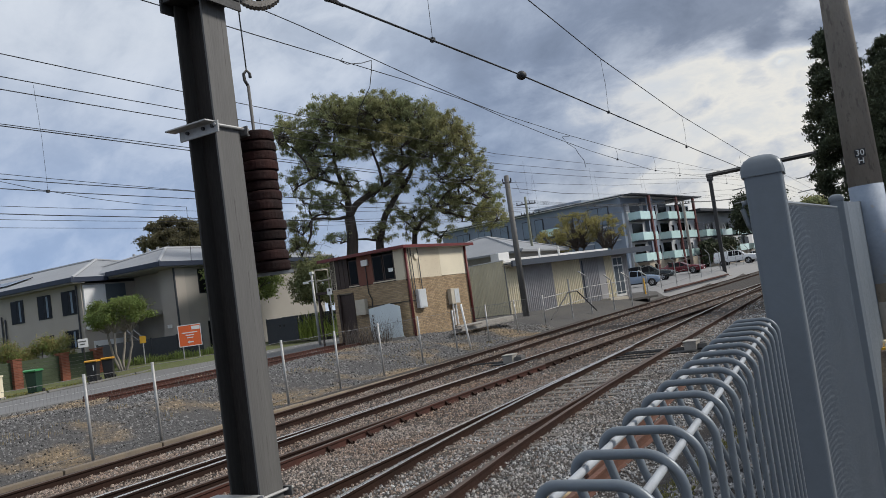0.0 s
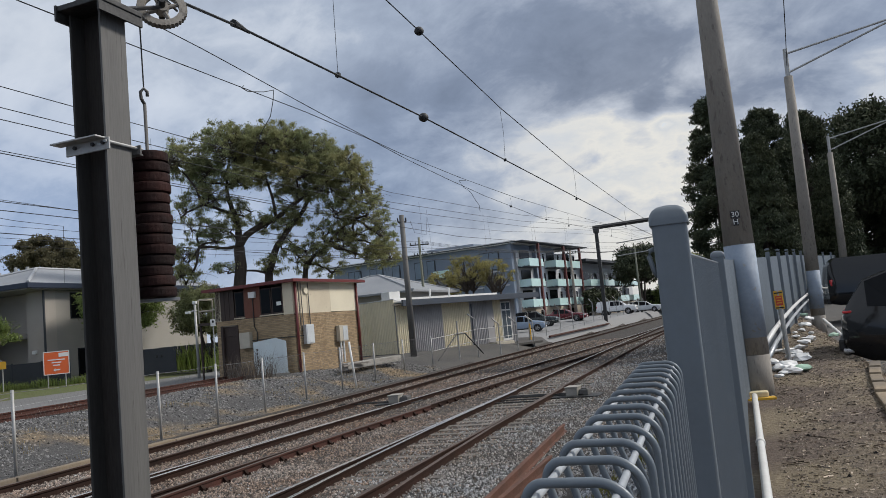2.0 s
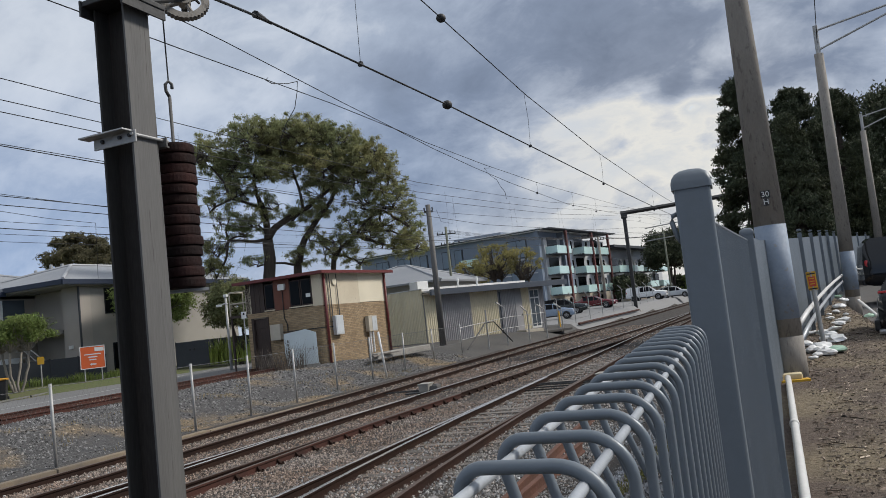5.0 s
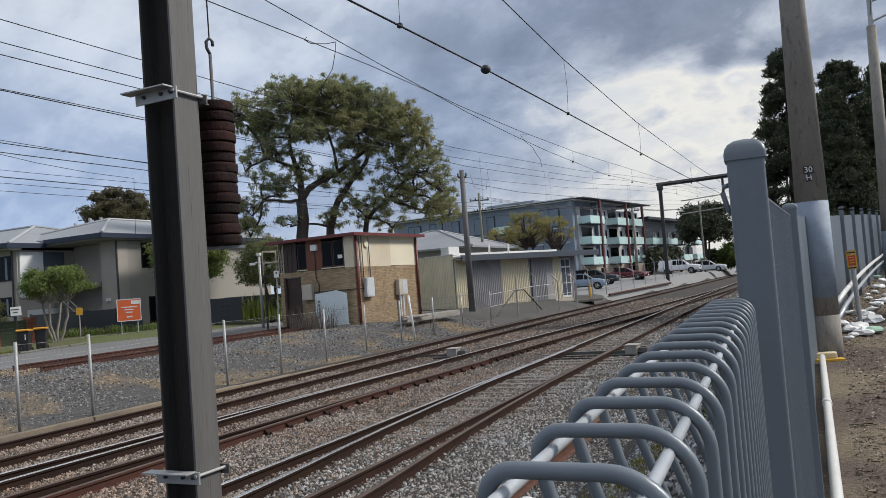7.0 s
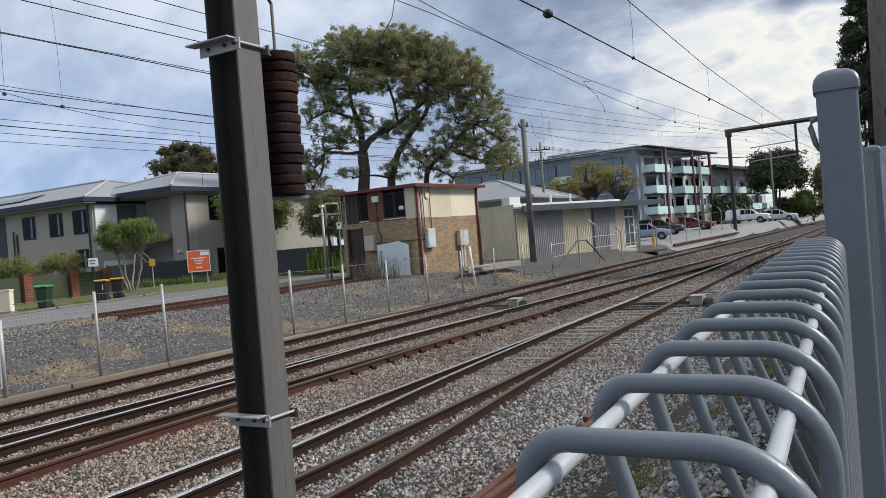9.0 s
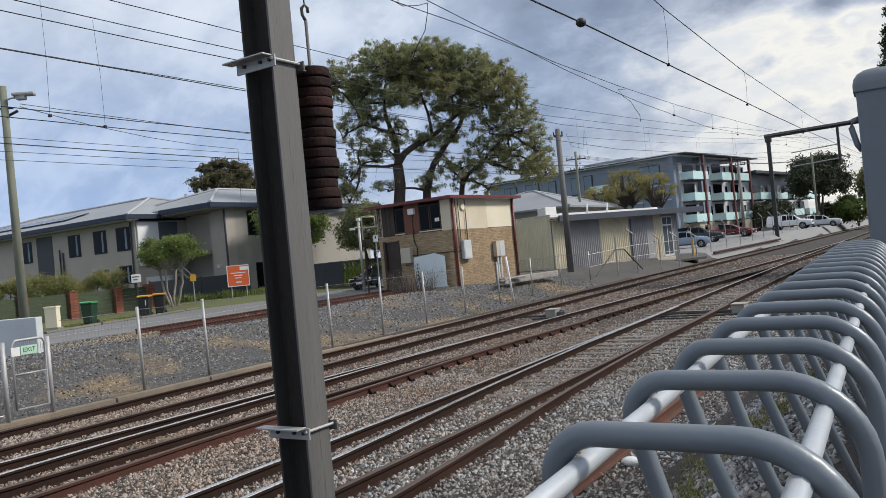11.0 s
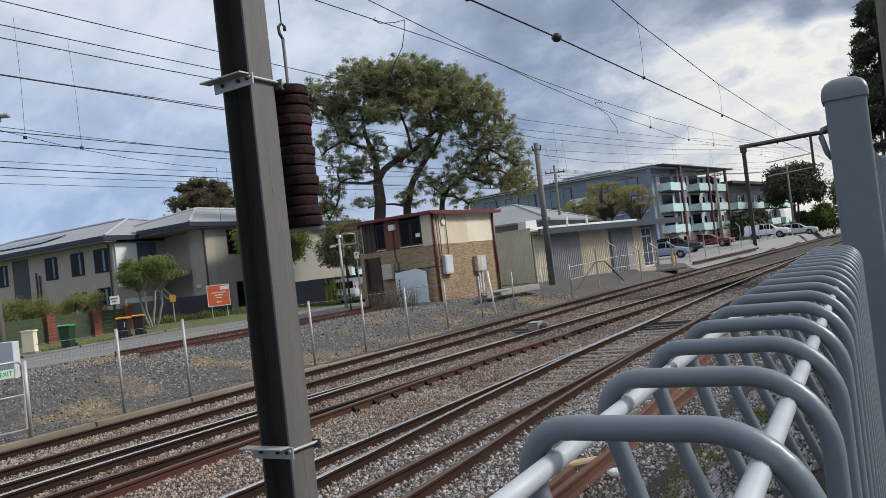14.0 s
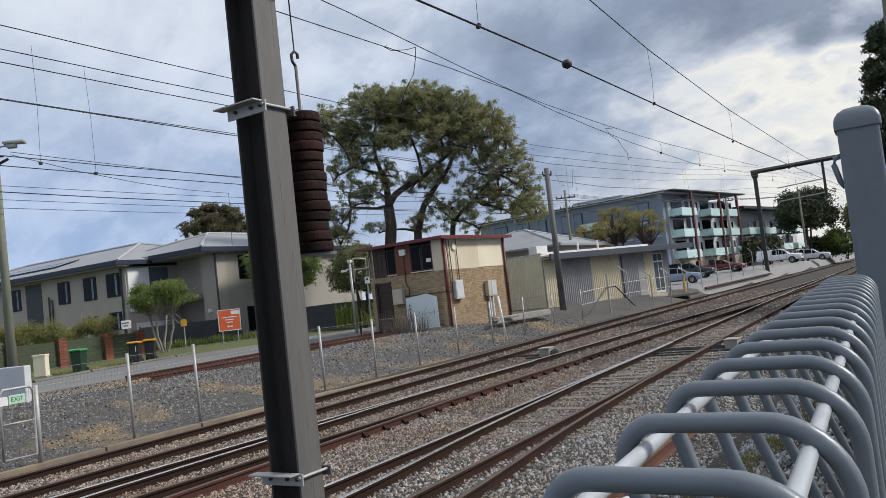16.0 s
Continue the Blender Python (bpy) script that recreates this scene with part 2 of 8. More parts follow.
M_YARD = material("dark_yard_asphalt", (0.075, 0.072, 0.07), 0.95, vary=0.4, scale=0.4, fine=14, bump=0.4, tint=(0.095, 0.088, 0.078))
M_GLASS_GREY = glass_material("grey_glass", (0.10, 0.12, 0.14))
M_WHITE = material("white_paint", (0.74, 0.74, 0.72), 0.5, vary=0.08, scale=3, fine=40, bump=0.03)
M_GREY_BOX = material("pale_grey_cabinet", (0.58, 0.61, 0.63), 0.55, vary=0.15, scale=1.2, fine=30, bump=0.05, spots=((0.28, 0.27, 0.25), 0.15))
M_PALE_BOX = material("pale_blue_cabinet", (0.62, 0.70, 0.72), 0.55, vary=0.12, scale=1.2, fine=30, bump=0.04, spots=((0.3, 0.3, 0.28), 0.12))
M_BEIGE_BOX = material("beige_box", (0.52, 0.47, 0.38), 0.6, vary=0.15, scale=3, fine=30, bump=0.05)
M_SHED_CREAM = material("cream_corrugated_sheet", (0.74, 0.665, 0.48), 0.6, vary=0.12, scale=0.8, fine=20, bump=0.05, spots=((0.4, 0.34, 0.24), 0.12))
M_SHED_GREY = material("grey_corrugated_sheet", (0.36, 0.355, 0.36), 0.6, vary=0.15, scale=0.8, fine=20, bump=0.05)
M_SHED_ROOF = material("pale_metal_roof", (0.68, 0.675, 0.655), 0.6, 0.0, vary=0.15, scale=0.6, fine=20, bump=0.05)
M_FASCIA = material("slate_blue_fascia", (0.075, 0.09, 0.115), 0.5, vary=0.15, scale=2, fine=30, bump=0.04)
M_HOUSE = material("taupe_render", (0.40, 0.365, 0.325), 0.85, vary=0.12, scale=0.5, fine=25, bump=0.1, tint=(0.36, 0.325, 0.285))
M_HOUSE_LIGHT = material("pale_render", (0.35, 0.33, 0.295), 0.85, vary=0.1, scale=0.5, fine=25, bump=0.1)
M_HOUSE_WHITE = material("white_panel", (0.74, 0.75, 0.76), 0.7, vary=0.08, scale=0.5, fine=25, bump=0.05)
M_ROOF_GREY = material("grey_metal_roof", (0.26, 0.27, 0.285), 0.6, 0.0, vary=0.12, scale=0.4, fine=15, bump=0.05)
M_RIDGE = material("grey_ridge_capping", (0.36, 0.37, 0.385), 0.6, vary=0.1, scale=1, fine=15, bump=0.03)
M_GUTTER = material("navy_black_gutter", (0.026, 0.036, 0.062), 0.5, vary=0.15, scale=2, fine=30, bump=0.03, ior_level=0.3)
M_WIN_FRAME = material("black_window_frame", (0.010, 0.012, 0.016), 0.5, vary=0.15, scale=2, fine=30, bump=0.02, ior_level=0.2)
M_BANK = material("gravel_bank_soil", (0.085, 0.082, 0.080), 0.97, vary=0.75, scale=0.42, fine=13, bump=1.0, tint=(0.27, 0.195, 0.11), spots=((0.36, 0.34, 0.31), 0.08), bump_dist=0.05, edge=(0.52, 0.64))
M_SOFFIT = material("grey_soffit", (0.30, 0.285, 0.265), 0.8, vary=0.1, scale=1, fine=20, bump=0.03)
M_CHARCOAL = material("charcoal_panel", (0.042, 0.047, 0.056), 0.6, vary=0.15, scale=0.7, fine=20, bump=0.04)
M_APT_DARK = material("blue_grey_cladding", (0.19, 0.23, 0.29), 0.6, vary=0.12, scale=0.2, fine=8, bump=0.03)
M_APT_LIGHT = material("light_grey_render", (0.50, 0.51, 0.52), 0.8, vary=0.12, scale=0.3, fine=8, bump=0.05)
M_APT_TAN = material("tan_base_render", (0.42, 0.36, 0.28), 0.85, vary=0.15, scale=0.3, fine=8, bump=0.05)
M_APT_RED = material("rust_red_panel", (0.11, 0.030, 0.026), 0.6, vary=0.2, scale=1, fine=8, bump=0.03)
M_BALUSTRADE = material("pale_green_glass", (0.56, 0.76, 0.73), 0.15, vary=0.1, scale=0.5, fine=5, bump=0, ior_level=0.8)
M_ASPHALT = material("asphalt", (0.19, 0.19, 0.19), 0.92, vary=0.3, scale=0.3, fine=20, bump=0.3, tint=(0.15, 0.15, 0.152))
M_CARPARK = material("pale_worn_asphalt", (0.23, 0.23, 0.228), 0.92, vary=0.25, scale=0.2, fine=12, bump=0.2, tint=(0.23, 0.23, 0.23))
M_GRASS_SOIL = material("lawn_soil", (0.10, 0.125, 0.04), 0.95, vary=0.4, scale=0.8, fine=20, bump=0.5, tint=(0.13, 0.13, 0.06), bump_dist=0.03)
M_DIRT = material("brown_dirt", (0.145, 0.108, 0.084), 0.97, vary=0.8, scale=0.9, fine=38, bump=1.0, tint=(0.29, 0.235, 0.15), spots=((0.42, 0.36, 0.29), 0.12), bump_dist=0.03, edge=(0.42, 0.60))
M_MULCH = material("leaf_litter", (0.36, 0.295, 0.23), 0.95, vary=0.4, scale=1, fine=20, bump=0.5, island=0.9)
M_KERB = material("worn_dark_kerb", (0.17, 0.165, 0.155), 0.95, vary=0.35, scale=1.2, fine=25, bump=0.3, tint=(0.12, 0.12, 0.105))
M_SAND = material("sandy_concrete", (0.30, 0.235, 0.16), 0.95, vary=0.45, scale=0.8, fine=25, bump=0.5, tint=(0.14, 0.12, 0.10), bump_dist=0.02)
M_LINE = material("worn_white_line", (0.5, 0.5, 0.48), 0.85, vary=0.3, scale=2, fine=12, bump=0.1)
M_BARK = material("dark_bark", (0.075, 0.058, 0.046), 0.95, vary=0.4, scale=1.5, fine=14, bump=0.8, stretch=(4, 4, 0.8), bump_dist=0.03)
M_PALE_BARK = material("pale_bark", (0.30, 0.27, 0.23), 0.9, vary=0.3, scale=2, fine=20, bump=0.3)
M_LEAF_GUM = material("grey_green_leaves", (0.24, 0.275, 0.14), 0.65, vary=0.25, scale=0.35, fine=8, bump=0, tint=(0.32, 0.30, 0.14), island=0.5)
M_LEAF_BRIGHT = material("fresh_green_leaves", (0.20, 0.27, 0.085), 0.6, vary=0.3, scale=0.6, fine=8, bump=0, tint=(0.22, 0.26, 0.09), island=0.45)
M_LEAF_DARK = material("dark_cypress_leaves", (0.050, 0.066, 0.034), 0.8, vary=0.3, scale=0.5, fine=8, bump=0, tint=(0.075, 0.082, 0.036), island=0.5)
M_LEAF_OLIVE = material("olive_leaves", (0.36, 0.32, 0.13), 0.75, vary=0.3, scale=0.5, fine=8, bump=0, tint=(0.24, 0.22, 0.09), island=0.4)
M_LEAF_FAR = material("brown_green_leaves", (0.18, 0.165, 0.10), 0.8, vary=0.3, scale=0.5, fine=8, bump=0, island=0.4)
M_GREEN_FENCE = material("green_timber_boards", (0.055, 0.075, 0.038), 0.8, vary=0.3, scale=1.5, fine=20, bump=0.2, stretch=(1, 0.6, 6))
M_RED_BRICK = material("red_brick", (0.24, 0.085, 0.05), 0.92, vary=0.3, scale=3, fine=40, bump=0.3, per_object=0.25)
M_BIN = material("dark_bin_plastic", (0.022, 0.022, 0.024), 0.5, vary=0.2, scale=3, fine=30, bump=0.04)
M_BIN_GREEN = material("green_bin_plastic", (0.012, 0.045, 0.025), 0.5, vary=0.2, scale=3, fine=30, bump=0.04)
M_LID_YELLOW = material("yellow_bin_lid", (0.62, 0.30, 0.03), 0.5, vary=0.12, scale=3, fine=30, bump=0.03)
M_LID_GREEN = material("bright_green_bin_lid", (0.06, 0.30, 0.11), 0.5, vary=0.12, scale=3, fine=30, bump=0.03)
M_ORANGE = material("orange_sign_face", (0.72, 0.13, 0.03), 0.5, vary=0.08, scale=3, fine=30, bump=0.02)
M_YELLOW = material("yellow_sign_face", (0.70, 0.40, 0.03), 0.5, vary=0.1, scale=6, fine=40, bump=0.02)
M_SIGN_RED = material("red_sign_panel", (0.55, 0.06, 0.03), 0.5, vary=0.1, scale=6, fine=40, bump=0.02)
M_SIGN_GREEN = material("pale_green_sign", (0.45, 0.65, 0.50), 0.5, vary=0.1, scale=6, fine=40, bump=0.02)
M_WIRE = material("dark_copper_wire", (0.028, 0.030, 0.032), 0.6, 0.4, vary=0.2, scale=1, fine=20, bump=0)
M_PVC = material("white_pvc_pipe", (0.68, 0.68, 0.66), 0.45, vary=0.12, scale=3, fine=25, bump=0.04)
M_RUBBER = material("tyre_rubber", (0.018, 0.018, 0.018), 0.85, vary=0.2, scale=8, fine=60, bump=0.1)
M_ALLOY = material("alloy_wheel", (0.45, 0.45, 0.46), 0.35, 0.8, vary=0.1, scale=6, fine=40, bump=0)
M_CAR_BLACK = material("black_car_paint", (0.008, 0.009, 0.011), 0.09, vary=0.1, scale=1, fine=20, bump=0, ior_level=0.5)
M_CAR_WHITE = material("white_car_paint", (0.76, 0.77, 0.78), 0.2, vary=0.04, scale=1, fine=20, bump=0, ior_level=0.6)
M_CAR_RED = material("maroon_car_paint", (0.13, 0.012, 0.018), 0.22, vary=0.1, scale=1, fine=20, bump=0, ior_level=0.7)
M_CAR_BLUE = material("pale_blue_car_paint", (0.26, 0.34, 0.46), 0.22, vary=0.08, scale=1, fine=20, bump=0, ior_level=0.7)
M_CAR_GREEN = material("dark_green_car_paint", (0.018, 0.026, 0.026), 0.25, vary=0.08, scale=1, fine=20, bump=0, ior_level=0.7)
M_CAR_GLASS = glass_material("car_glass", (0.010, 0.011, 0.013), 0.16)
M_CHROME = material("chrome", (0.7, 0.7, 0.7), 0.15, 1.0, vary=0.05, scale=5, fine=30, bump=0)
M_RED_LAMP = material("red_lamp_lens", (0.55, 0.016, 0.02), 0.2, vary=0.1, scale=8, fine=40, bump=0, ior_level=0.8)
M_CLEAR_LAMP = material("clear_lamp_lens", (0.6, 0.62, 0.64), 0.12, 0.3, vary=0.1, scale=8, fine=40, bump=0)
M_BLUE_MARK = material("blue_marking", (0.03, 0.05, 0.30), 0.4, vary=0.1, scale=8, fine=40, bump=0)
M_LITTER = material("white_plastic_litter", (0.86, 0.86, 0.85), 0.5, vary=0.12, scale=6, fine=40, bump=0.1)
M_MESH = material("thin_galvanised_mesh", (0.17, 0.17, 0.17), 0.7, 0.1, vary=0.2, scale=6, fine=50, bump=0)
# thin leaves let light through
for mt in (M_LEAF_GUM, M_LEAF_BRIGHT, M_LEAF_OLIVE, M_LEAF_FAR):
    mt.node_tree.nodes["Principled BSDF"].inputs["Specular IOR Level"].default_value = 0.25
    nt = mt.node_tree
    bs = nt.nodes["Principled BSDF"]
    tr = nt.nodes.new("ShaderNodeBsdfTranslucent")
    mx = nt.nodes.new("ShaderNodeMixShader")
    mx.inputs[0].default_value = 0.55
    nt.links.new(bs.inputs["Base Color"].links[0].from_socket, tr.inputs[0])
    nt.links.new(bs.outputs[0], mx.inputs[1])
    nt.links.new(tr.outputs[0], mx.inputs[2])
    nt.links.new(mx.outputs[0], nt.nodes["Material Output"].inputs[0])

# ---- shaping tools ----
def part(name, bm, mat, parent=None, label="", smooth=False, kind=""):
    me = bpy.data.meshes.new(name)
    if smooth:
        for f in bm.faces:
            f.smooth = True
    bm.to_mesh(me)
    bm.free()
    me.materials.append(mat)
    ob = new(name, me)
    if parent is not None:
        ob.parent = parent
    return tagged(ob, label, kind=kind)


def thing(name, label, category, m=None, group="", kind=""):
    ob = new(name)
    ob.empty_display_size = 0.1
    if m is not None:
        ob.matrix_world = m
    return tagged(ob, label, category, group, kind)


def box(bm, cx, cy, cz, sx, sy, sz, rz=0.0, bevel=0.0, m=None):
    mm = Matrix.Translation((cx, cy, cz)) @ Matrix.Rotation(radians(rz), 4, "Z") @ Matrix.Diagonal((sx, sy, sz, 1))
    if m is not None:
        mm = m @ mm
    r = bmesh.ops.create_cube(bm, size=1, matrix=mm)
    if bevel:
        ed = list({e for v in r["verts"] for e in v.link_edges})
        bmesh.ops.bevel(bm, geom=ed, offset=bevel, segments=2, affect="EDGES", profile=0.6)
    return bm


def tube(bm, pts, r, seg=6, r2=None, caps=True, side=None):
    pts = [Vector(p) for p in pts]
    n = len(pts)
    rings = []
    ref = Vector((0, 0, 1))
    for i, p in enumerate(pts):
        d = (pts[min(i + 1, n - 1)] - pts[max(i - 1, 0)]).normalized()
        if side is not None:
            ref = Vector(side)
        elif abs(d.dot(ref)) > 0.95:
            ref = Vector((1, 0, 0)) if abs(d.x) < 0.8 else Vector((0, 1, 0))
        a = d.cross(ref).normalized()
        b = d.cross(a).normalized()
        rad = r if r2 is None else r + (r2 - r) * i / max(n - 1, 1)
        rings.append([bm.verts.new(p + (a * math.cos(2 * math.pi * k / seg) + b * math.sin(2 * math.pi * k / seg)) * rad) for k in range(seg)])
    for i in range(n - 1):
        for k in range(seg):
            bm.faces.new((rings[i][k], rings[i][(k + 1) % seg], rings[i + 1][(k + 1) % seg], rings[i + 1][k]))
    if caps and seg > 2:
        bm.faces.new(rings[0][::-1])
        bm.faces.new(rings[-1])
    return bm


def extrude(bm, poly, a, b, axis="y"):
    """A closed outline in a plane, drawn out along an axis from a to b."""
    def put(u, v, w):
        return {"x": (w, u, v), "y": (u, w, v), "z": (u, v, w)}[axis]
    va = [bm.verts.new(put(u, v, a)) for u, v in poly]
    vb = [bm.verts.new(put(u, v, b)) for u, v in poly]
    n = len(poly)
    bm.faces.new(va), bm.faces.new(vb[::-1])
    for i in range(n):
        bm.faces.new((va[i], vb[i], vb[(i + 1) % n], va[(i + 1) % n]))
    bmesh.ops.recalc_face_normals(bm, faces=bm.faces[:])
    return bm


def lathe(bm, prof, seg=20, m=Matrix.Identity(4)):
    rings = []
    for r, z in prof:
        rings.append([bm.verts.new(m @ Vector((r * math.cos(2 * math.pi * k / seg), r * math.sin(2 * math.pi * k / seg), z))) for k in range(seg)])
    for i in range(len(prof) - 1):
        for k in range(seg):
            bm.faces.new((rings[i][k], rings[i][(k + 1) % seg], rings[i + 1][(k + 1) % seg], rings[i + 1][k]))
    for ring, flip in ((rings[0], True), (rings[-1], False)):
        if ring and prof[0][0] > 1e-6:
            bm.faces.new(ring[::-1] if flip else ring)
    return bm


def B():
    return bmesh.new()


def smoothstep(a, b, x):
    t = min(max((x - a) / (b - a), 0.0), 1.0)
    return t * t * (3 - 2 * t)


# ---- lie of the land ----
def rail_z(y):
    return 0.0045 * max(y - 30.0, 0.0) if y < 120 else 0.405


def bend(y):
    """The line swings gently to the +x side in the distance."""
    return 1.0 - rail_z(y) / 2.2


def street_z(y):
    """The street climbs towards the far end."""
    return 0.55 + 0.22 * smoothstep(24, 34, y)


def ground_z(x, y):
    base = rail_z(y) - 0.15
    xl = -14.35 * bend(y)
    z = base
    if x < xl:
        # low concrete edge, then the bank up to the road
        bank = smoothstep(0.2, 4.4, xl - x)
        far = smoothstep(33, 60, y)
        low = 1 - smoothstep(24, 33, y)
        top = 0.72 - 0.26 * smoothstep(20.8, 25.5, -x) * low + (0.32 + 0.1 * low) * smoothstep(28.6 + 5.0 * low, 34 + 3.5 * low, -x) * (1 - smoothstep(50, 60, y)) + 0.75 * smoothstep(58, 98, y)
        z = base + 0.10 + (top - base - 0.10) * (bank * (1 - far) + smoothstep(0.2, 1.2, xl - x) * 0.85 * far + 0.15 * far * bank)
        z += 0.08 * noise.noise((x * 0.5, y * 0.5, 0)) * smoothstep(0.3, 1.5, xl - x) * (1 - smoothstep(6.5, 8.0, xl - x))
    if x > -2.6:
        verge = 0.95 + 0.03 * min(max(y, -10.0), 60.0)
        z = base + (verge - base) * smoothstep(-2.6, -0.35, x)
        z += (0.45 - 0.95) * smoothstep(1.35, 2.0, x)
    return z


def build_ground():
    xs = [-900, -500, -250, -140, -90, -70, -60] + [-56 + i for i in range(20)] + [-36 + 0.5 * i for i in range(68)] + \
        [-2 + 0.25 * i for i in range(16)] + [2 + i for i in range(14)] + [18, 25, 40, 70, 140, 300, 900]
    ys = [-400, -150, -60, -30, -20, -14, -10, -7, -5] + [-4 + 0.75 * i for i in range(62)] + [43 + 2 * i for i in range(40)] + \
        [125, 135, 150, 180, 230, 300, 450, 700, 1200]
    verts, faces = [], []
    for y in ys:
        for x in xs:
            verts.append((x, y, ground_z(x, y)))
    nx = len(xs)
    for j in range(len(ys) - 1):
        for i in range(nx - 1):
            faces.append((j * nx + i, j * nx + i + 1, (j + 1) * nx + i + 1, (j + 1) * nx + i))
    me = bpy.data.meshes.new("ground")
    me.from_pydata(verts, [], faces)
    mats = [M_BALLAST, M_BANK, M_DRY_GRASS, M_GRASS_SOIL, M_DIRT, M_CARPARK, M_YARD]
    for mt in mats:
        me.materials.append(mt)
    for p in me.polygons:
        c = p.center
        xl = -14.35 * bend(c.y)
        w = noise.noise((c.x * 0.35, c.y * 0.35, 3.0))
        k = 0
        if c.x < xl - 7.0:
            k = 3
            if c.y > 58 and c.x > -34:
                k = 5
            elif c.x > -23:
                k = 1
        elif c.x < xl - 0.25:
            k = 1
            if c.y > 58:
                k = 5
            elif c.y > 36:
                k = 6
        elif c.x > -0.3:
            k = 4 if c.x < 1.95 else 6
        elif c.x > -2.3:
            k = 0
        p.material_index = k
        p.use_smooth = True
    return tagged(new("ground", me), "railway corridor ground of gravel, soil and dry grass", "ground", kind="structure")


build_ground()

# ---- railway ----
RAIL_SHAPE = [(-0.064, -0.157), (0.064, -0.157), (0.064, -0.146), (0.014, -0.130), (0.010, -0.05), (0.035, -0.036), (0.035, -0.006),
              (0.029, 0.0), (-0.029, 0.0), (-0.035, -0.006), (-0.035, -0.036), (-0.010, -0.05), (-0.014, -0.130), (-0.064, -0.146)]
TRACK_FAR = [(-40, -12.5), (6, -12.57), (12, -12.68), (20, -12.82), (30, -13.1), (40, -13.35), (60, -13.5), (200, -13.6)]
TRACK_NEAR = [(-40, -6.0), (8, -5.98), (20, -6.1), (30, -6.3), (45, -6.55), (80, -6.9), (200, -7.2)]
TRACK_MID = [(-40, -10.5), (0, -10.22), (5.4, -10.12), (10, -9.92), (15, -9.72), (22, -9.38), (27, -9.2), (33, -8.85), (42, -8.3), (60, -7.4), (78, -6.9), (200, -7.2)]
GAUGE = 0.745


def line_x(points, y):
    for (y0, x0), (y1, x1) in zip(points, points[1:]):
        if y <= y1:
            return x0 + (x1 - x0) * (y - y0) / (y1 - y0)
    return points[-1][1]


def smooth_line(points, y):
    return sum(line_x(points, y + d) for d in (-2, -1, 0, 1, 2)) / 5


def rail(parent, centre, offset, y0, y1, head, side, extra=None, label=""):
    bm = B()
    ys = [y0]
    while ys[-1] < y1:
        ys.append(min(ys[-1] + (1.0 if ys[-1] < 60 else 4.0), y1))
    rings = []
    for y in ys:
        x = smooth_line(centre, y) * bend(y) + offset + (extra(y) if extra else 0)
        rings.append([bm.verts.new((x + u, y, rail_z(y) + v)) for u, v in RAIL_SHAPE])
    n = len(RAIL_SHAPE)
    for a, b in zip(rings, rings[1:]):
        for k in range(n):
            f = bm.faces.new((a[k], b[k], b[(k + 1) % n], a[(k + 1) % n]))
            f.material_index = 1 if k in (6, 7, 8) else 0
    bm.faces.new(rings[0]), bm.faces.new(rings[-1][::-1])
    bmesh.ops.recalc_face_normals(bm, faces=bm.faces[:])
    ob = part("rail", bm, side, parent, label)
    ob.data.materials.append(head)
    return ob


def sleeper_mesh(w):
    bm = B()
    box(bm, 0, 0, -0.065, w, 0.235, 0.13, bevel=0.012)
    me = bpy.data.meshes.new("sleeper")
    bm.to_mesh(me)
    bm.free()
    me.materials.append(M_SLEEPER)
    return me


def plate_mesh():
    bm = B()
    box(bm, 0, 0, 0.004, 0.30, 0.17, 0.018)
    for sx in (-1, 1):
        box(bm, sx * 0.085, 0, 0.022, 0.03, 0.04, 0.03)
    me = bpy.data.meshes.new("tie_plate")
    bm.to_mesh(me)
    bm.free()
    me.materials.append(M_RAIL_SIDE)
    return me


ME_SLEEPER, ME_LONG, ME_PLATE = sleeper_mesh(2.7), sleeper_mesh(3.7), plate_mesh()


def track(name, label, centre, rails, y_end, long_from=None, long_to=None):
    tr = thing(name, label, "railway track")
    for r in rails:
        rail(tr, centre, **r)
    i = 0
    y = -1.0
    rnd = random.Random(len(label))
    while y < y_end:
        long_one = long_from is not None and long_from < y < long_to
        s = new("sleeper", ME_LONG if long_one else ME_SLEEPER)
        s.parent = tr
        x = smooth_line(centre, y) * bend(y) + (0.35 if long_one else 0)
        deep = 0.128 if centre is TRACK_NEAR and 11 < y < 30 else 0.160
        s.matrix_basis = pose(x + rnd.uniform(-0.08, 0.08), y, rail_z(y) - deep + rnd.uniform(-0.014, 0.008), 0, 0, rnd.uniform(-1.5, 1.5))
        i += 1
        y += 0.63 + rnd.uniform(-0.04, 0.04)
    return tr


def aux_mid(y):
    return line_x([(-40, 1.3), (0, 0.98), (5, 0.72), (7, 0.55), (10, 0.38), (12, 0.27), (14, 0.14), (17, 0.074), (300, 0.074)], y)


def aux_near(y):
    return line_x([(-40, 1.2), (0, 0.86), (6, 0.69), (8, 0.57), (10.5, 0.36), (13, 0.22), (16, 0.10), (19, 0.074), (300, 0.074)], y)


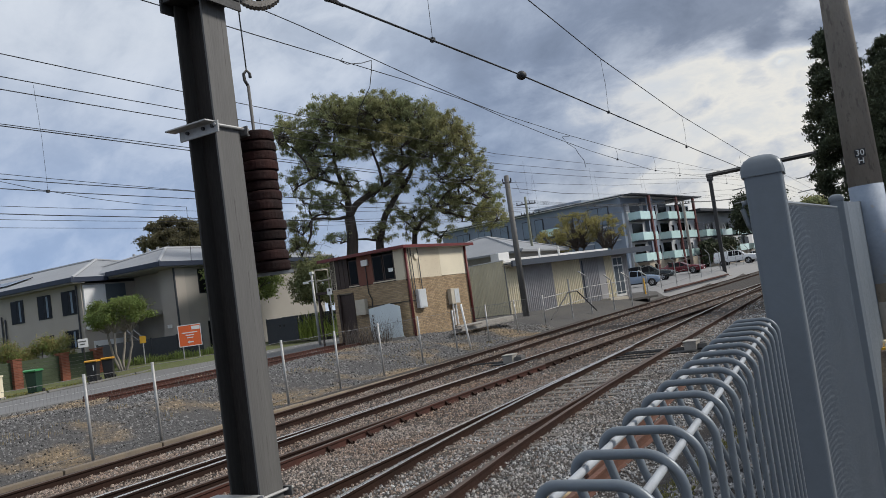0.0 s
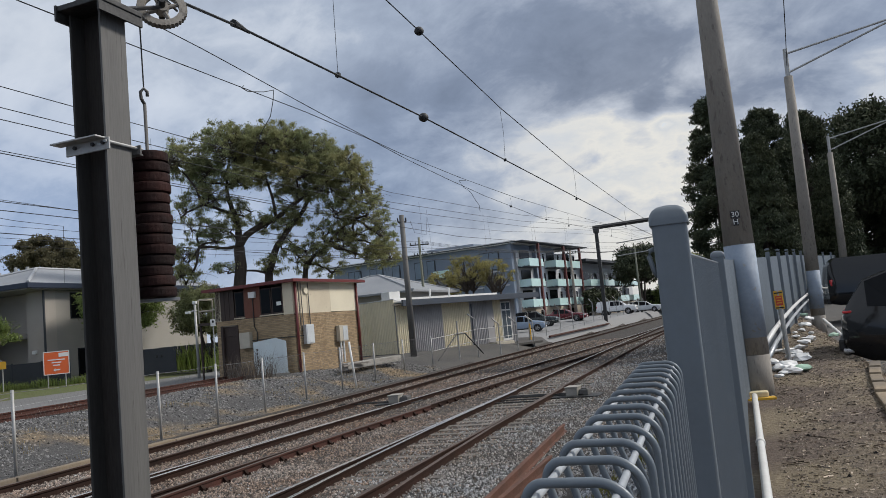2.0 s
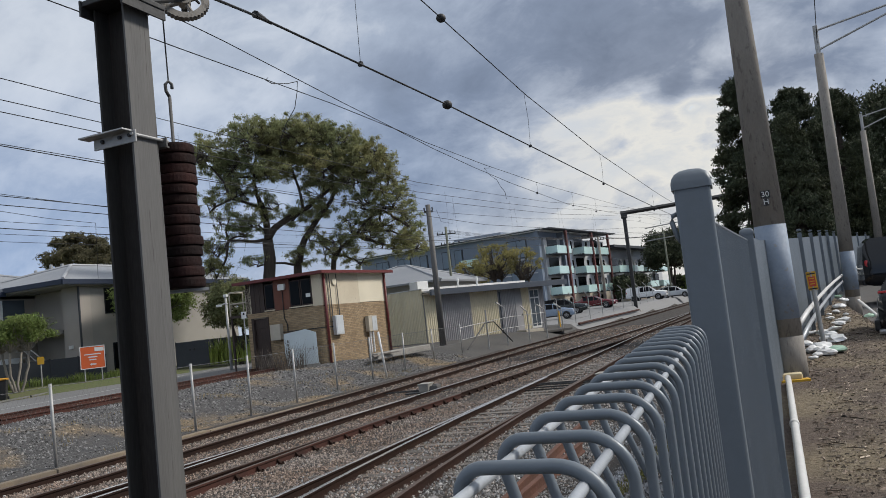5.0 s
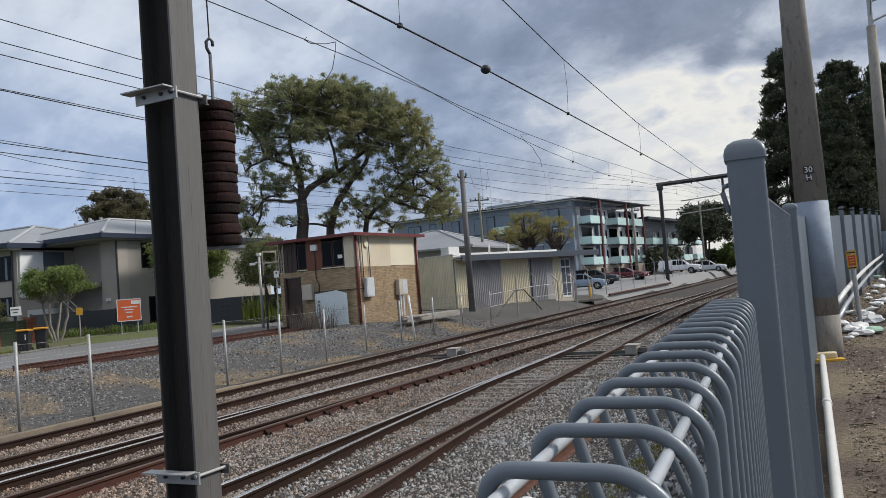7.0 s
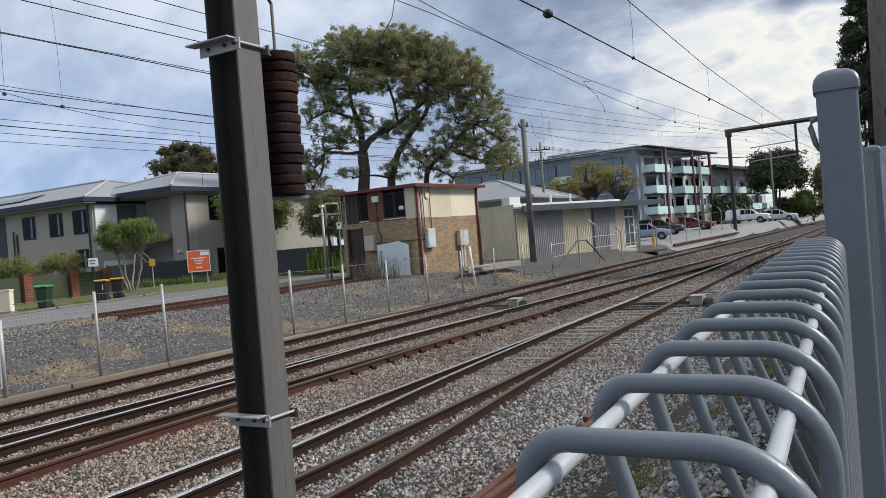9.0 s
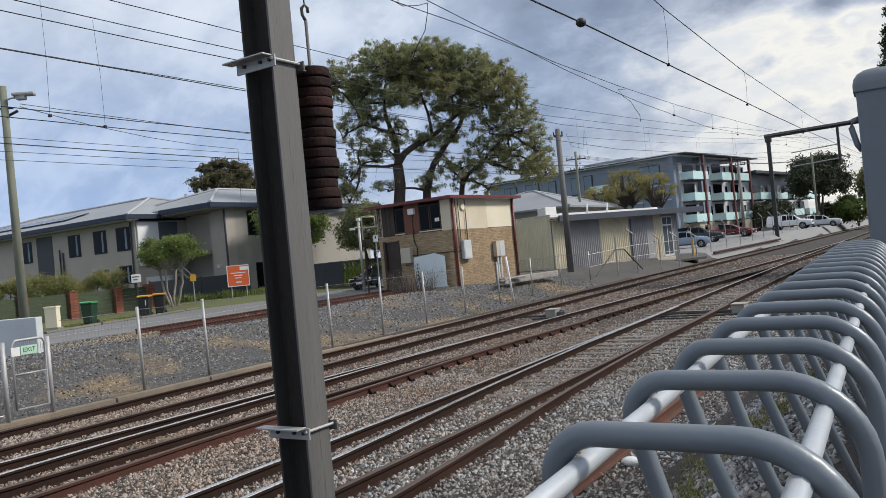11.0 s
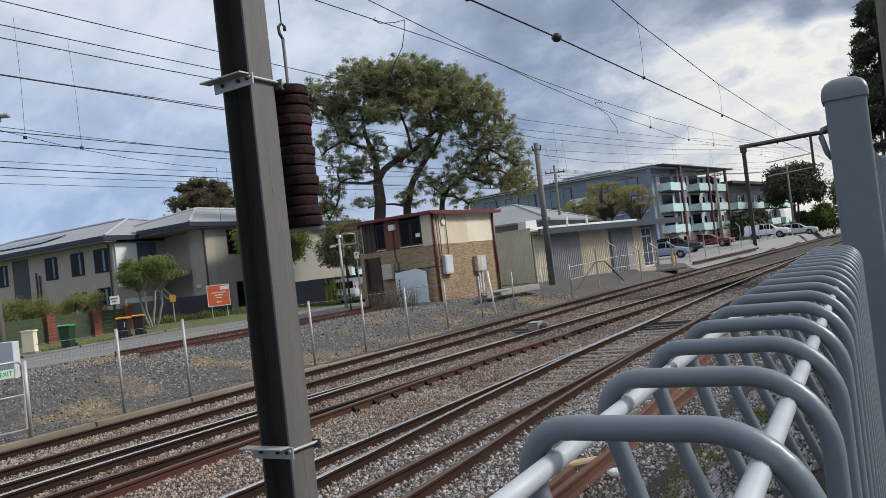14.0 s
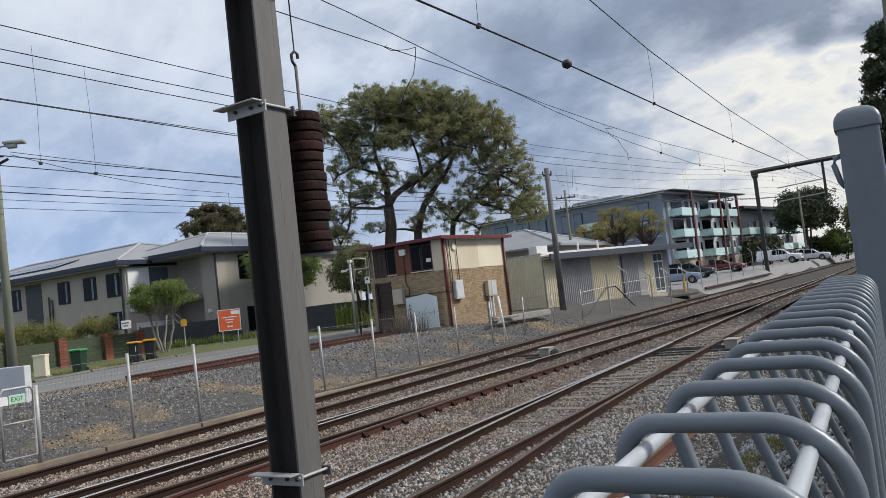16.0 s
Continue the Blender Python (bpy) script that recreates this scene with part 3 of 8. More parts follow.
track("railway_track", "straight broad gauge track with dull brown rails on ballast", TRACK_FAR,
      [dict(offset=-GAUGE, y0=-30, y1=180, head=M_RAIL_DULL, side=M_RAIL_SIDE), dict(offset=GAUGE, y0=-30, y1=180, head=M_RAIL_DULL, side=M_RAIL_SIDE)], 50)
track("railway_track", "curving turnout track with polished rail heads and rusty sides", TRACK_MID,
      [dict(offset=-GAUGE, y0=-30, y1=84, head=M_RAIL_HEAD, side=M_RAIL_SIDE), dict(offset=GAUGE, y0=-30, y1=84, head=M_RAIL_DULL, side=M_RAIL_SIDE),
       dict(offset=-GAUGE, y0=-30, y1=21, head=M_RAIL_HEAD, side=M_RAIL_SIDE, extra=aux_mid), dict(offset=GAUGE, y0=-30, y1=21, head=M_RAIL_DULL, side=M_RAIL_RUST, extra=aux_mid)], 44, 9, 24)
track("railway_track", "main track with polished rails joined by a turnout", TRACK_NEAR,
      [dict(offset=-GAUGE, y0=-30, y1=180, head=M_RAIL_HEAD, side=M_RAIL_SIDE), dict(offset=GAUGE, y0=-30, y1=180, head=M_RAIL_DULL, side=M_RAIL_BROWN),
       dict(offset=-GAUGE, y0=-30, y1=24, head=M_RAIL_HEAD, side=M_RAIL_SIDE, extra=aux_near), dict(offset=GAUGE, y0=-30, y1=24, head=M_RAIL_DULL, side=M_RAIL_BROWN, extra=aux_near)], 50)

def chair_mesh():
    """A cast rail brace: foot, sloping web and bolt head."""
    bm = B()
    extrude(bm, [(0.03, -0.14), (0.14, -0.14), (0.14, -0.125), (0.10, -0.11), (0.04, -0.045), (0.03, -0.045)], -0.035, 0.035, "y")
    tube(bm, [(0.14, 0, -0.12), (0.14, 0, -0.09)], 0.018, 6)
    me = bpy.data.meshes.new("rail_chair")
    bm.to_mesh(me)
    bm.free()
    me.materials.append(M_RAIL_SIDE)
    return me


ME_CHAIR = chair_mesh()
TRACKS = [o for o in scene.objects if o.name.startswith("railway_track")]
for tr, centre, aux, y0, y1, sides in ((TRACKS[1], TRACK_MID, aux_mid, 11.0, 27.0, (1,)),):
    y = y0
    while y < y1:
        for sd in sides:
            c = new("rail_chair", ME_CHAIR)
            c.parent = tr
            c.matrix_basis = pose(smooth_line(centre, y) * bend(y) + sd * GAUGE + (aux(y) if y < 21 else 0.0), y, rail_z(y))
        y += 0.63
# switch rods between the near rails
for y in (21.4, 22.0, 23.1):
    bm = B()
    box(bm, -6.05 + 0.4 * (y > 23), y, -0.10, 1.5 + 0.9 * (y > 23), 0.055, 0.03, bevel=0.006)
    part("switch_rod", bm, M_DARK_STEEL, TRACKS[2])

# loose rusty rails lying in the cess
for x0, y_near, x1, y_end in ((-3.22, 8.7, -3.62, 15.9), (-3.09, 2.0, -3.09, 12.4), (-3.02, 2.2, -3.27, 7.6)):
    bm = B()
    vs = [[bm.verts.new((x + u, y, v + 0.02)) for u, v in RAIL_SHAPE] for x, y in ((x0, y_near), (x1, y_end))]
    n = len(RAIL_SHAPE)
    for k in range(n):
        bm.faces.new((vs[0][k], vs[1][k], vs[1][(k + 1) % n], vs[0][(k + 1) % n]))
    bm.faces.new(vs[0]), bm.faces.new(vs[1][::-1])
    bmesh.ops.recalc_face_normals(bm, faces=bm.faces[:])
    tagged(part("loose_rail", bm, M_LOOSE_RAIL), "loose red-rusty rail lying on ballast", "rail", "loose rails")

# old siding on the bank
siding = thing("old_siding", "abandoned red-rusty siding rails sunk in gravel", "rail")
for dx in (0.0, 1.5):
    bm = B()
    pts = [(-18.7 - 0.085 * (y - 13) - dx, y) for y in (14.3 + dx * 0.2, 18, 24, 30, 36)]
    rings = [[bm.verts.new((x + u, y, 0.87 + 0.02 * (1 if dx else 0) + v)) for u, v in RAIL_SHAPE] for x, y in pts]
    n = len(RAIL_SHAPE)
    for a, b in zip(rings, rings[1:]):
        for k in range(n):
            bm.faces.new((a[k], b[k], b[(k + 1) % n], a[(k + 1) % n]))
    bm.faces.new(rings[0]), bm.faces.new(rings[-1][::-1])
    bmesh.ops.recalc_face_normals(bm, faces=bm.faces[:])
    part("rail", bm, M_RAIL_RUST, siding)

# low concrete edging along the far track
bm = B()
y = -12.0
while y < 34:
    box(bm, -14.25 * bend(y), y + 1.2, -0.09 - 0.06 * smoothstep(11, 21, y), 0.20, 2.36, 0.12, bevel=0.02)
    y += 2.4
tagged(part("concrete_edging", bm, M_SAND), "low sandy concrete edging beside the far track", "edging", kind="structure")


def ballast_stones():
    rng = np.random.default_rng(4)
    pts = []
    for y0, y1, per in ((2.5, 8, 800), (8, 13, 640), (13, 20, 380), (20, 34, 130), (34, 60, 30)):
        n = int((y1 - y0) * 13.6 * per)
        x, y = rng.uniform(-14.1, -0.5, n) * (1 - 0.0045 * max(0.5 * (y0 + y1) - 30, 0) / 2.2), rng.uniform(y0, y1, n)
        keep = x > -1.95 * y - 0.5
        pts.append(np.stack([x[keep], y[keep]], 1))
    p = np.concatenate(pts)
    n = len(p)
    z = np.array([ground_z(float(a), float(b)) for a, b in p])
    unit = np.array([(1, 0, 0), (-1, 0, 0), (0, 1, 0), (0, -1, 0), (0, 0, 1), (0, 0, -1)], float)
    size = (0.011 + 0.021 * rng.random((n, 1, 1)) ** 1.6) * (1 + np.clip((p[:, 1] - 18) / 36, 0, 1.0))[:, None, None] * rng.uniform(0.75, 1.2, (n, 1, 3))
    v = unit[None] * size * rng.uniform(0.8, 1.15, (n, 6, 1))
    a, b = rng.uniform(0, 6.28, n), rng.uniform(-0.7, 0.7, n)
    ca, sa, cb, sb = np.cos(a)[:, None], np.sin(a)[:, None], np.cos(b)[:, None], np.sin(b)[:, None]
    x, y, zz = v[..., 0], v[..., 1] * cb - v[..., 2] * sb, v[..., 1] * sb + v[..., 2] * cb
    x, y = x * ca - y * sa, x * sa + y * ca
    co = np.stack([x + p[:, :1], y + p[:, 1:], zz + z[:, None] + rng.uniform(-0.008, 0.016, (n, 1))], -1).reshape(-1, 3)
    tri = np.array([(0, 2, 4), (2, 1, 4), (1, 3, 4), (3, 0, 4), (2, 0, 5), (1, 2, 5), (3, 1, 5), (0, 3, 5)])
    f = (tri[None] + 6 * np.arange(n)[:, None, None]).reshape(-1, 3)
    me = bpy.data.meshes.new("ballast")
    me.from_pydata(co.tolist(), [], f.tolist())
    me.materials.append(M_STONE)
    me.materials.append(M_STONE_GREY)
    # newer grey stone on the near side, older brown stone between the far tracks
    grey = rng.random(n) < np.clip((p[:, 0] + 7.6) / 3.4, 0.06, 0.94)
    me.polygons.foreach_set("material_index", np.repeat(grey.astype(np.int32), 8))
    tagged(new("ballast", me), "crushed grey and brown stone ballast", "ballast", kind="stuff")


ballast_stones()

# point motors beside the turnout
def point_motor(x, y, rz, label):
    t = thing("point_motor", label, "point motor", pose(x, y, rail_z(y) - 0.13, 0, 0, rz), group="point motors")
    bm = B()
    box(bm, 0, 0, 0.14, 0.34, 0.50, 0.24, bevel=0.02)
    box(bm, 0, 0, 0.27, 0.38, 0.54, 0.035, bevel=0.012)
    part("case", bm, M_CONCRETE, t)
    bm = B()
    box(bm, 0.32, 0.05, 0.11, 0.26, 0.4, 0.17, bevel=0.02)
    box(bm, 0.32, 0.05, 0.21, 0.16, 0.24, 0.04, bevel=0.01)
    part("gearbox", bm, M_MAST, t)
    for dy in (-0.15, 0.12):
        bm = B()
        tube(bm, [(-2.0, dy, 0.06), (0.3, dy, 0.06)], 0.018)
        part("rod", bm, M_DARK_STEEL, t)
    bm = B()
    box(bm, 0.1, 0, 0.01, 1.4, 0.8, 0.03)
    part("base_plate", bm, M_DARK_STEEL, t)
    return t


point_motor(-10.75, 23.3, 4, "grey point motor with dark gearbox between tracks")
point_motor(-4.72, 22.4, -2, "pale grey point motor beside the near track")


# ---- wire fence beside the camera ----
def fence_x(y):
    return -0.0141 - 0.0384 * y


def loop_fence():
    f = thing("roll_top_fence", "blue-grey welded wire fence with rolled top loops", "fence")
    top, w = 2.174, 0.050
    n = 0
    y = 0.1841 + 0.0499 * 17
    while y > -0.6:
        xr = fence_x(y)
        xl = xr - w
        tz = top + 0.007 * (y - 0.3)
        big, small = 0.017, 0.009
        pts = [(xr, y, 0.98), (xr, y, tz - 0.05), (xr, y, tz - big - 0.004)]
        for k in range(0, 10):
            a = math.pi / 2 * k / 9
            pts.append((xr - big + big * math.cos(a), y, tz - big + big * math.sin(a)))
        for k in range(0, 8):
            a = math.pi / 2 * k / 7
            pts.append((xl + small - small * math.sin(a), y, tz - small + small * math.cos(a)))
        pts += [(xl + 0.001, y, tz - 0.013), (xl + 0.003, y, tz - 0.020), (xl + 0.007, y, tz - 0.034), (xr - 0.003, y, tz - 0.14)]
        bm = B()
        tube(bm, pts, 0.0024, 12, side=(0, 1, 0))
        part("loop_wire", bm, M_FENCE, f, smooth=True)
        y -= 0.0499
        n += 1
    # the two top wires are paler: their highlights are put into the colour
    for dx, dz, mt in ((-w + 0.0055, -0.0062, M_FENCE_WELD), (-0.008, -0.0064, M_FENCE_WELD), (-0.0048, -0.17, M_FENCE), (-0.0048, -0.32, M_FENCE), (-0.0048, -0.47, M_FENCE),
                       (-0.0048, -0.62, M_FENCE), (-0.0048, -0.77, M_FENCE), (-0.0048, -0.92, M_FENCE), (-0.0048, -1.07, M_FENCE)):
        bm = B()
        tube(bm, [(fence_x(-0.6) + dx, -0.6, top + dz - 0.0063), (fence_x(1.06) + dx, 1.06, top + dz + 0.0053)], 0.0020, 10)
        part("line_wire", bm, mt, f, smooth=True)
    return f


loop_fence()


def rounded_square(h, corner, steps=4):
    """A square outline of half width h with rounded corners."""
    out = []
    for q, (sx, sy) in enumerate(((1, 1), (-1, 1), (-1, -1), (1, -1))):
        for k in range(steps + 1):
            a = math.pi / 2 * (q + k / steps)
            out.append((sx * (h - corner) + corner * math.cos(a), sy * (h - corner) + corner * math.sin(a)))
    return out


def cap_post(x, y, z0, z1, w, label="square blue-grey steel fence post with domed cap", tab=False):
    p = thing("fence_post", label, "fence post", pose(x, y, 0, 0, 0, 2), group="fence posts")
    bm = B()
    extrude(bm, rounded_square(w / 2, w * 0.11), z0, z1, "z")
    part("post", bm, M_FENCE, p)
    bm = B()
    h = w / 2 * 1.12
    rings = [[bm.verts.new((u, v, z1 + z)) for u, v in rounded_square(h * f, h * c)]
             for f, c, z in ((1.0, 0.2, 0.0), (1.0, 0.2, 0.008), (0.985, 0.22, 0.011), (0.94, 0.26, 0.016), (0.80, 0.3, 0.022), (0.55, 0.3, 0.0265), (0.2, 0.1, 0.0285))]
    n = len(rings[0])
    for a, b in zip(rings, rings[1:]):
        for k in range(n):
            bm.faces.new((a[k], a[(k + 1) % n], b[(k + 1) % n], b[k]))
    bm.faces.new(rings[-1]), bm.faces.new(rings[0][::-1])
    ob = part("cap", bm, M_FENCE, p, smooth=True)
    ob.data.set_sharp_from_angle(angle=radians(50))
    if tab:
        bm = B()
        tube(bm, [(-w / 2, 0.0, z1 - 0.030), (-w / 2 - 0.007, 0.0, z1 - 0.032), (-w / 2 - 0.009, 0.0, z1 - 0.040), (-w / 2 - 0.004, 0.0, z1 - 0.062), (-w / 2 + 0.001, 0.0, z1 - 0.070)], 0.0035, 8)
        part("tie_lug", bm, M_FENCE, p, smooth=True)
    return p


cap_post(-0.0535, 1.152, 0.9, 2.359, 0.047, tab=True)


# tall mesh panels beyond the first post
def mesh_panel(p0, p1, z0, z1, z2, pitch, label):
    f = thing("mesh_panel", label, "fence panel", group="fence panels")
    a, b = Vector(p0), Vector(p1)
    d = b - a
    n = int(d.length / pitch)
    bm = B()
    for i in range(1, n):
        q = a + d * (i / n)
        tube(bm, [(q.x, q.y, z0), (q.x, q.y, z1 + (z2 - z1) * i / n)], 0.0035, 6, caps=False)
    part("wire_infill", bm, M_FENCE, f, kind="stuff")
    # added pale wire: the highlight along the post's right edge
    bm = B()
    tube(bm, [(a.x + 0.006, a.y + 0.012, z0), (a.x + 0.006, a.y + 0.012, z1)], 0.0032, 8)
    part("edge_wire", bm, M_FENCE_WELD, f, "added pale wire for the lit post edge")
    bm = B()
    tube(bm, [(a.x, a.y, z1), (b.x, b.y, z2)], 0.004, 6)
    part("top_rail", bm, M_FENCE, f)
    return f


cap_post(-0.040, 3.60, 0.95, 2.43, 0.052)
mesh_panel((-0.052, 1.185), (-0.042, 3.57), 1.0, 2.325, 2.405, 0.025, "tall close-wire steel fence panel in blue-grey")


def steel_fence():
    """Sheet fence that runs on along the verge."""
    f = thing("sheet_fence", "long grey steel sheet fence with square posts", "fence")
    pts = [(-0.045, 3.76), (-0.045, 5.4), (-0.03, 8.2), (0.24, 11.0), (0.52, 13.8), (0.82, 16.6), (1.14, 19.4), (1.48, 22.2), (1.84, 25), (2.3, 28), (2.8, 31), (3.3, 34), (3.9, 37), (4.5, 40), (5.2, 43), (6, 46)]
    for (x0, y0), (x1, y1) in zip(pts, pts[1:]):
        g0, g1 = ground_z(1, y0), ground_z(1, y1)
        h0, h1 = 1.33 + 0.012 * min(y0, 22), 1.33 + 0.012 * min(y1, 22)
        bm = B()
        n = 36
        vs = []
        for i in range(n + 1):
            t = i / n
            off = 0.012 * (1 if i % 2 else -1)
            x, y = x0 + (x1 - x0) * t + off, y0 + (y1 - y0) * t
            vs.append((bm.verts.new((x, y, g0 + (g1 - g0) * t + 0.03)), bm.verts.new((x, y, g0 + h0 + (g1 + h1 - g0 - h0) * t)),
                       bm.verts.new((x - 0.006, y, g0 + (g1 - g0) * t + 0.03)), bm.verts.new((x - 0.006, y, g0 + h0 + (g1 + h1 - g0 - h0) * t))))
        for p, q in zip(vs, vs[1:]):
            bm.faces.new((p[0], q[0], q[1], p[1])), bm.faces.new((p[2], p[3], q[3], q[2])), bm.faces.new((p[1], q[1], q[3], p[3]))
        part("panel", bm, M_FENCE, f)
        if y0 > 9:
            bm = B()
            box(bm, x0 + 0.03, y0, g0 + (h0 + 0.06) / 2, 0.065, 0.065, h0 + 0.10, bevel=0.006)
            box(bm, x0 + 0.03, y0, g0 + h0 + 0.12, 0.075, 0.075, 0.03, bevel=0.008)
            part("post", bm, M_FENCE, f)
    return f


steel_fence()


# ---- overhead mast with tension weights ----
def wheel_mesh(bm, m, r, w, teeth=36):
    pts = []
    for k in range(teeth * 2):
        rr = r * (1.0 if k % 2 else 0.955)
        pts.append((rr * math.cos(math.pi * k / teeth), rr * math.sin(math.pi * k / teeth)))
    n = len(pts)
    inner = [(r * 0.68 * math.cos(math.pi * k / teeth), r * 0.68 * math.sin(math.pi * k / teeth)) for k in range(n)]
    ring = [[bm.verts.new(m @ Vector((x, y, z))) for x, y in src] for src, z in ((pts, -w), (pts, w), (inner, w), (inner, -w))]
    for a in range(4):
        for k in range(n):
            bm.faces.new((ring[a][k], ring[a][(k + 1) % n], ring[(a + 1) % 4][(k + 1) % n], ring[(a + 1) % 4][k]))
    for k in range(4):
        a = math.pi / 2 * k + 0.4
        c, s = math.cos(a), math.sin(a)
        tube(bm, [m @ Vector((r * 0.15 * c, r * 0.15 * s, 0)), m @ Vector((r * 0.82 * c, r * 0.82 * s, 0))], r * 0.11, 8, r * 0.08)
    lathe(bm, [(r * 0.26, -w * 1.6), (r * 0.26, w * 1.6)], 16, m)
    bmesh.ops.recalc_face_normals(bm, faces=bm.faces[:])


def overhead_mast():
    t = thing("overhead_mast", "weathered grey steel mast with clamp brackets", "railway mast", pose(-3.53, 3.755, 0))
    w, tf, z0, z1 = 0.21, 0.016, -0.2, 4.40
    bm = B()
    zc, h = (z0 + z1) / 2, z1 - z0
    box(bm, w / 2 - tf / 2, 0, zc, tf, w, h, bevel=0.003)
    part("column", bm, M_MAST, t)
    part("flange", box(B(), -0.145 + tf / 2, 0, zc, tf, w, h, bevel=0.003), M_MAST_FLANGE, t, "grey flange with shade in its colour")
    part("web", box(B(), -0.02, w * 0.02, zc, 0.25 - 2 * tf - 0.002, 0.012, h), M_MAST_WEB, t, "rusty web darkened for shade between the flanges")
    bm = B()
    box(bm, 0, 0, -0.1, 0.62, 0.62, 0.36, bevel=0.03)
    part("footing", bm, M_CONCRETE, t)
    for z in (3.53, 1.18):
        br = part("bracket", box(B(), -0.03, -w / 2 - 0.012, z, 0.34, 0.012, 0.075, bevel=0.003), M_GALV, t)
        bm = B()
        box(bm, -0.07, -w / 2 - 0.05, z + 0.036, 0.36, 0.085, 0.010, bevel=0.002)
        part("ledge", bm, M_GALV, br)
        for x in (-0.12, 0.02, 0.10):
            bm = B()
            tube(bm, [(x, -w / 2 - 0.034, z + 0.005), (x, -w / 2 - 0.014, z + 0.005)], 0.012, 6)
            part("bolt", bm, M_DARK_STEEL, br)
        bm = B()
        tube(bm, [(w / 2 + 0.016, -w / 2 - 0.03, z + 0.012), (w / 2 + 0.016, w / 2 + 0.07, z + 0.012)], 0.010, 8)
        part("clamp_rod", bm, M_GALV, br)
        bm = B()
        box(bm, 0.03, w / 2 + 0.03, z, 0.24, 0.012, 0.06, bevel=0.003)
        box(bm, 0.04, w / 2 + 0.05, z - 0.026, 0.18, 0.04, 0.008)
        part("back_plate", bm, M_MAST, br)
    bm = B()
    box(bm, 0, 0, z1 + 0.02, w + 0.16, w + 0.14, 0.035, bevel=0.006)
    for sx in (-1, 1):
        box(bm, sx * 0.17, 0, z1 - 0.01, 0.014, w + 0.16, 0.10)
    part("cap_plate", bm, M_DARK_STEEL, t)
    bm = B()
    box(bm, 0, 0, z1 + 0.75, w * 0.9, w * 0.9, 1.45, bevel=0.004)
    part("upper_column", bm, M_MAST, t)
    for z in (4.47, 4.72):
        bm = B()
        tube(bm, [(0.05, w / 2, z), (0.16, 0.50, 4.60)], 0.014, 6)
        part("wheel_arm", bm, M_DARK_STEEL, t)
    return t


mast = overhead_mast()
mw = Matrix.Translation((-3.405 + 3.53, 4.20 - 3.755, 4.575)) @ Matrix.Rotation(radians(42), 4, "Z") @ Matrix.Rotation(radians(70), 4, "X")
bm = B()
wheel_mesh(bm, mw, 0.165, 0.020)
tw = part("tension_wheel", bm, M_POLE, mast, "toothed pale steel tensioning wheel")
bm = B()
tube(bm, [mw @ Vector((0, 0, -0.09)), mw @ Vector((0, 0, 0.09))], 0.022, 10)
part("axle", bm, M_DARK_STEEL, tw)

ws = thing("tension_weights", "stack of dark rusty cast weights hanging on a rod", "weights")
z = 2.60
k = 0
while z < 3.52:
    bm = B()
    rw = 0.131 + 0.004 * math.sin(k * 5.3)
    lathe(bm, [(rw - 0.012, 0.0005), (rw - 0.002, 0.006), (rw, 0.016), (rw, 0.05), (rw - 0.003, 0.062), (rw - 0.012, 0.068)], 32, Matrix.Translation((-3.513 + 0.007 * math.sin(k * 2.1), 4.10 + 0.006 * math.cos(k * 1.7), z)) @ pose(0, 0, 0, 1.2 * math.sin(k * 3.1), 1.0 * math.cos(k * 2.7), 0))
    part("weight", bm, M_WEIGHT, ws, smooth=False)
    z += 0.0685
    k += 1
bm = B()
tube(bm, [(-3.513, 4.10, 2.57), (-3.513, 4.10, 3.9)], 0.011, 8)
tube(bm, [(-3.513, 4.10, 3.9), (-3.528, 4.088, 3.94), (-3.53, 4.086, 3.985), (-3.513, 4.10, 4.01), (-3.497, 4.112, 3.985), (-3.497, 4.112, 3.955)], 0.011, 8)
part("hook_rod", bm, M_MAST, ws, smooth=True)
bm = B()
tube(bm, [(-3.513, 4.10, 4.0), (-3.515, 4.098, 4.6)], 0.005, 6)
part("cable", bm, M_WIRE, ws)
bm = B()
box(bm, -3.513, 4.10, 2.585, 0.30, 0.05, 0.02, rz=40)
part("bottom_bar", bm, M_GALV, ws)

# ---- poles of the verge ----
def verge_pole(x, y, top, r0, r1, lean, label, arm):
    g = ground_z(x, y)
    t = thing("street_pole", label, "pole", pose(x, y, g, 0, lean, 0), group="verge poles")
    bm = B()
    tube(bm, [(0, 0, -0.1), (0, 0, 0.42)], r0 * 1.03, 20, r0 * 1.01)
    tube(bm, [(0, 0, 0.42), (0, 0, 1.57)], r0, 20, r0 * 0.97)
    part("base", bm, M_POLE, t, smooth=True)
    bm = B()
    tube(bm, [(0, 0, 0.60), (0, 0, 1.58)], r0 * 1.008, 20, r0 * 0.985)
    part("painted_band", bm, M_POLE_PAINT, t, "peeling pale blue paint", smooth=True)
    bm = B()
    tube(bm, [(0, 0, 1.57), (0, 0, top)], r0 * 0.97, 20, r1)
    part("shaft", bm, M_POLE, t, smooth=True)
    if arm:
        bm = B()
        tube(bm, [(0, 0, top - 0.05), (0, 0, top + 0.75)], r1 * 0.55, 8)
        for dz in (0.10, 0.62):
            tube(bm, [(0, 0, top + dz), (2.9, 0.5, top + 1.25)], 0.028, 6)
        part("lamp_arm", bm, M_GALV, t)
        bm = B()
        box(bm, 3.2, 0.55, top + 1.26, 0.75, 0.28, 0.13, bevel=0.04)
        part("lamp_head", bm, M_GALV, t)
    return t


p30 = verge_pole(0.095, 8.87, 6.3, 0.160, 0.080, 0.0, "thick grey concrete pole with peeling blue band", False)
verge_pole(1.87, 22.2, 6.75, 0.17, 0.11, 0.8, "concrete street light pole with blue painted band", True)
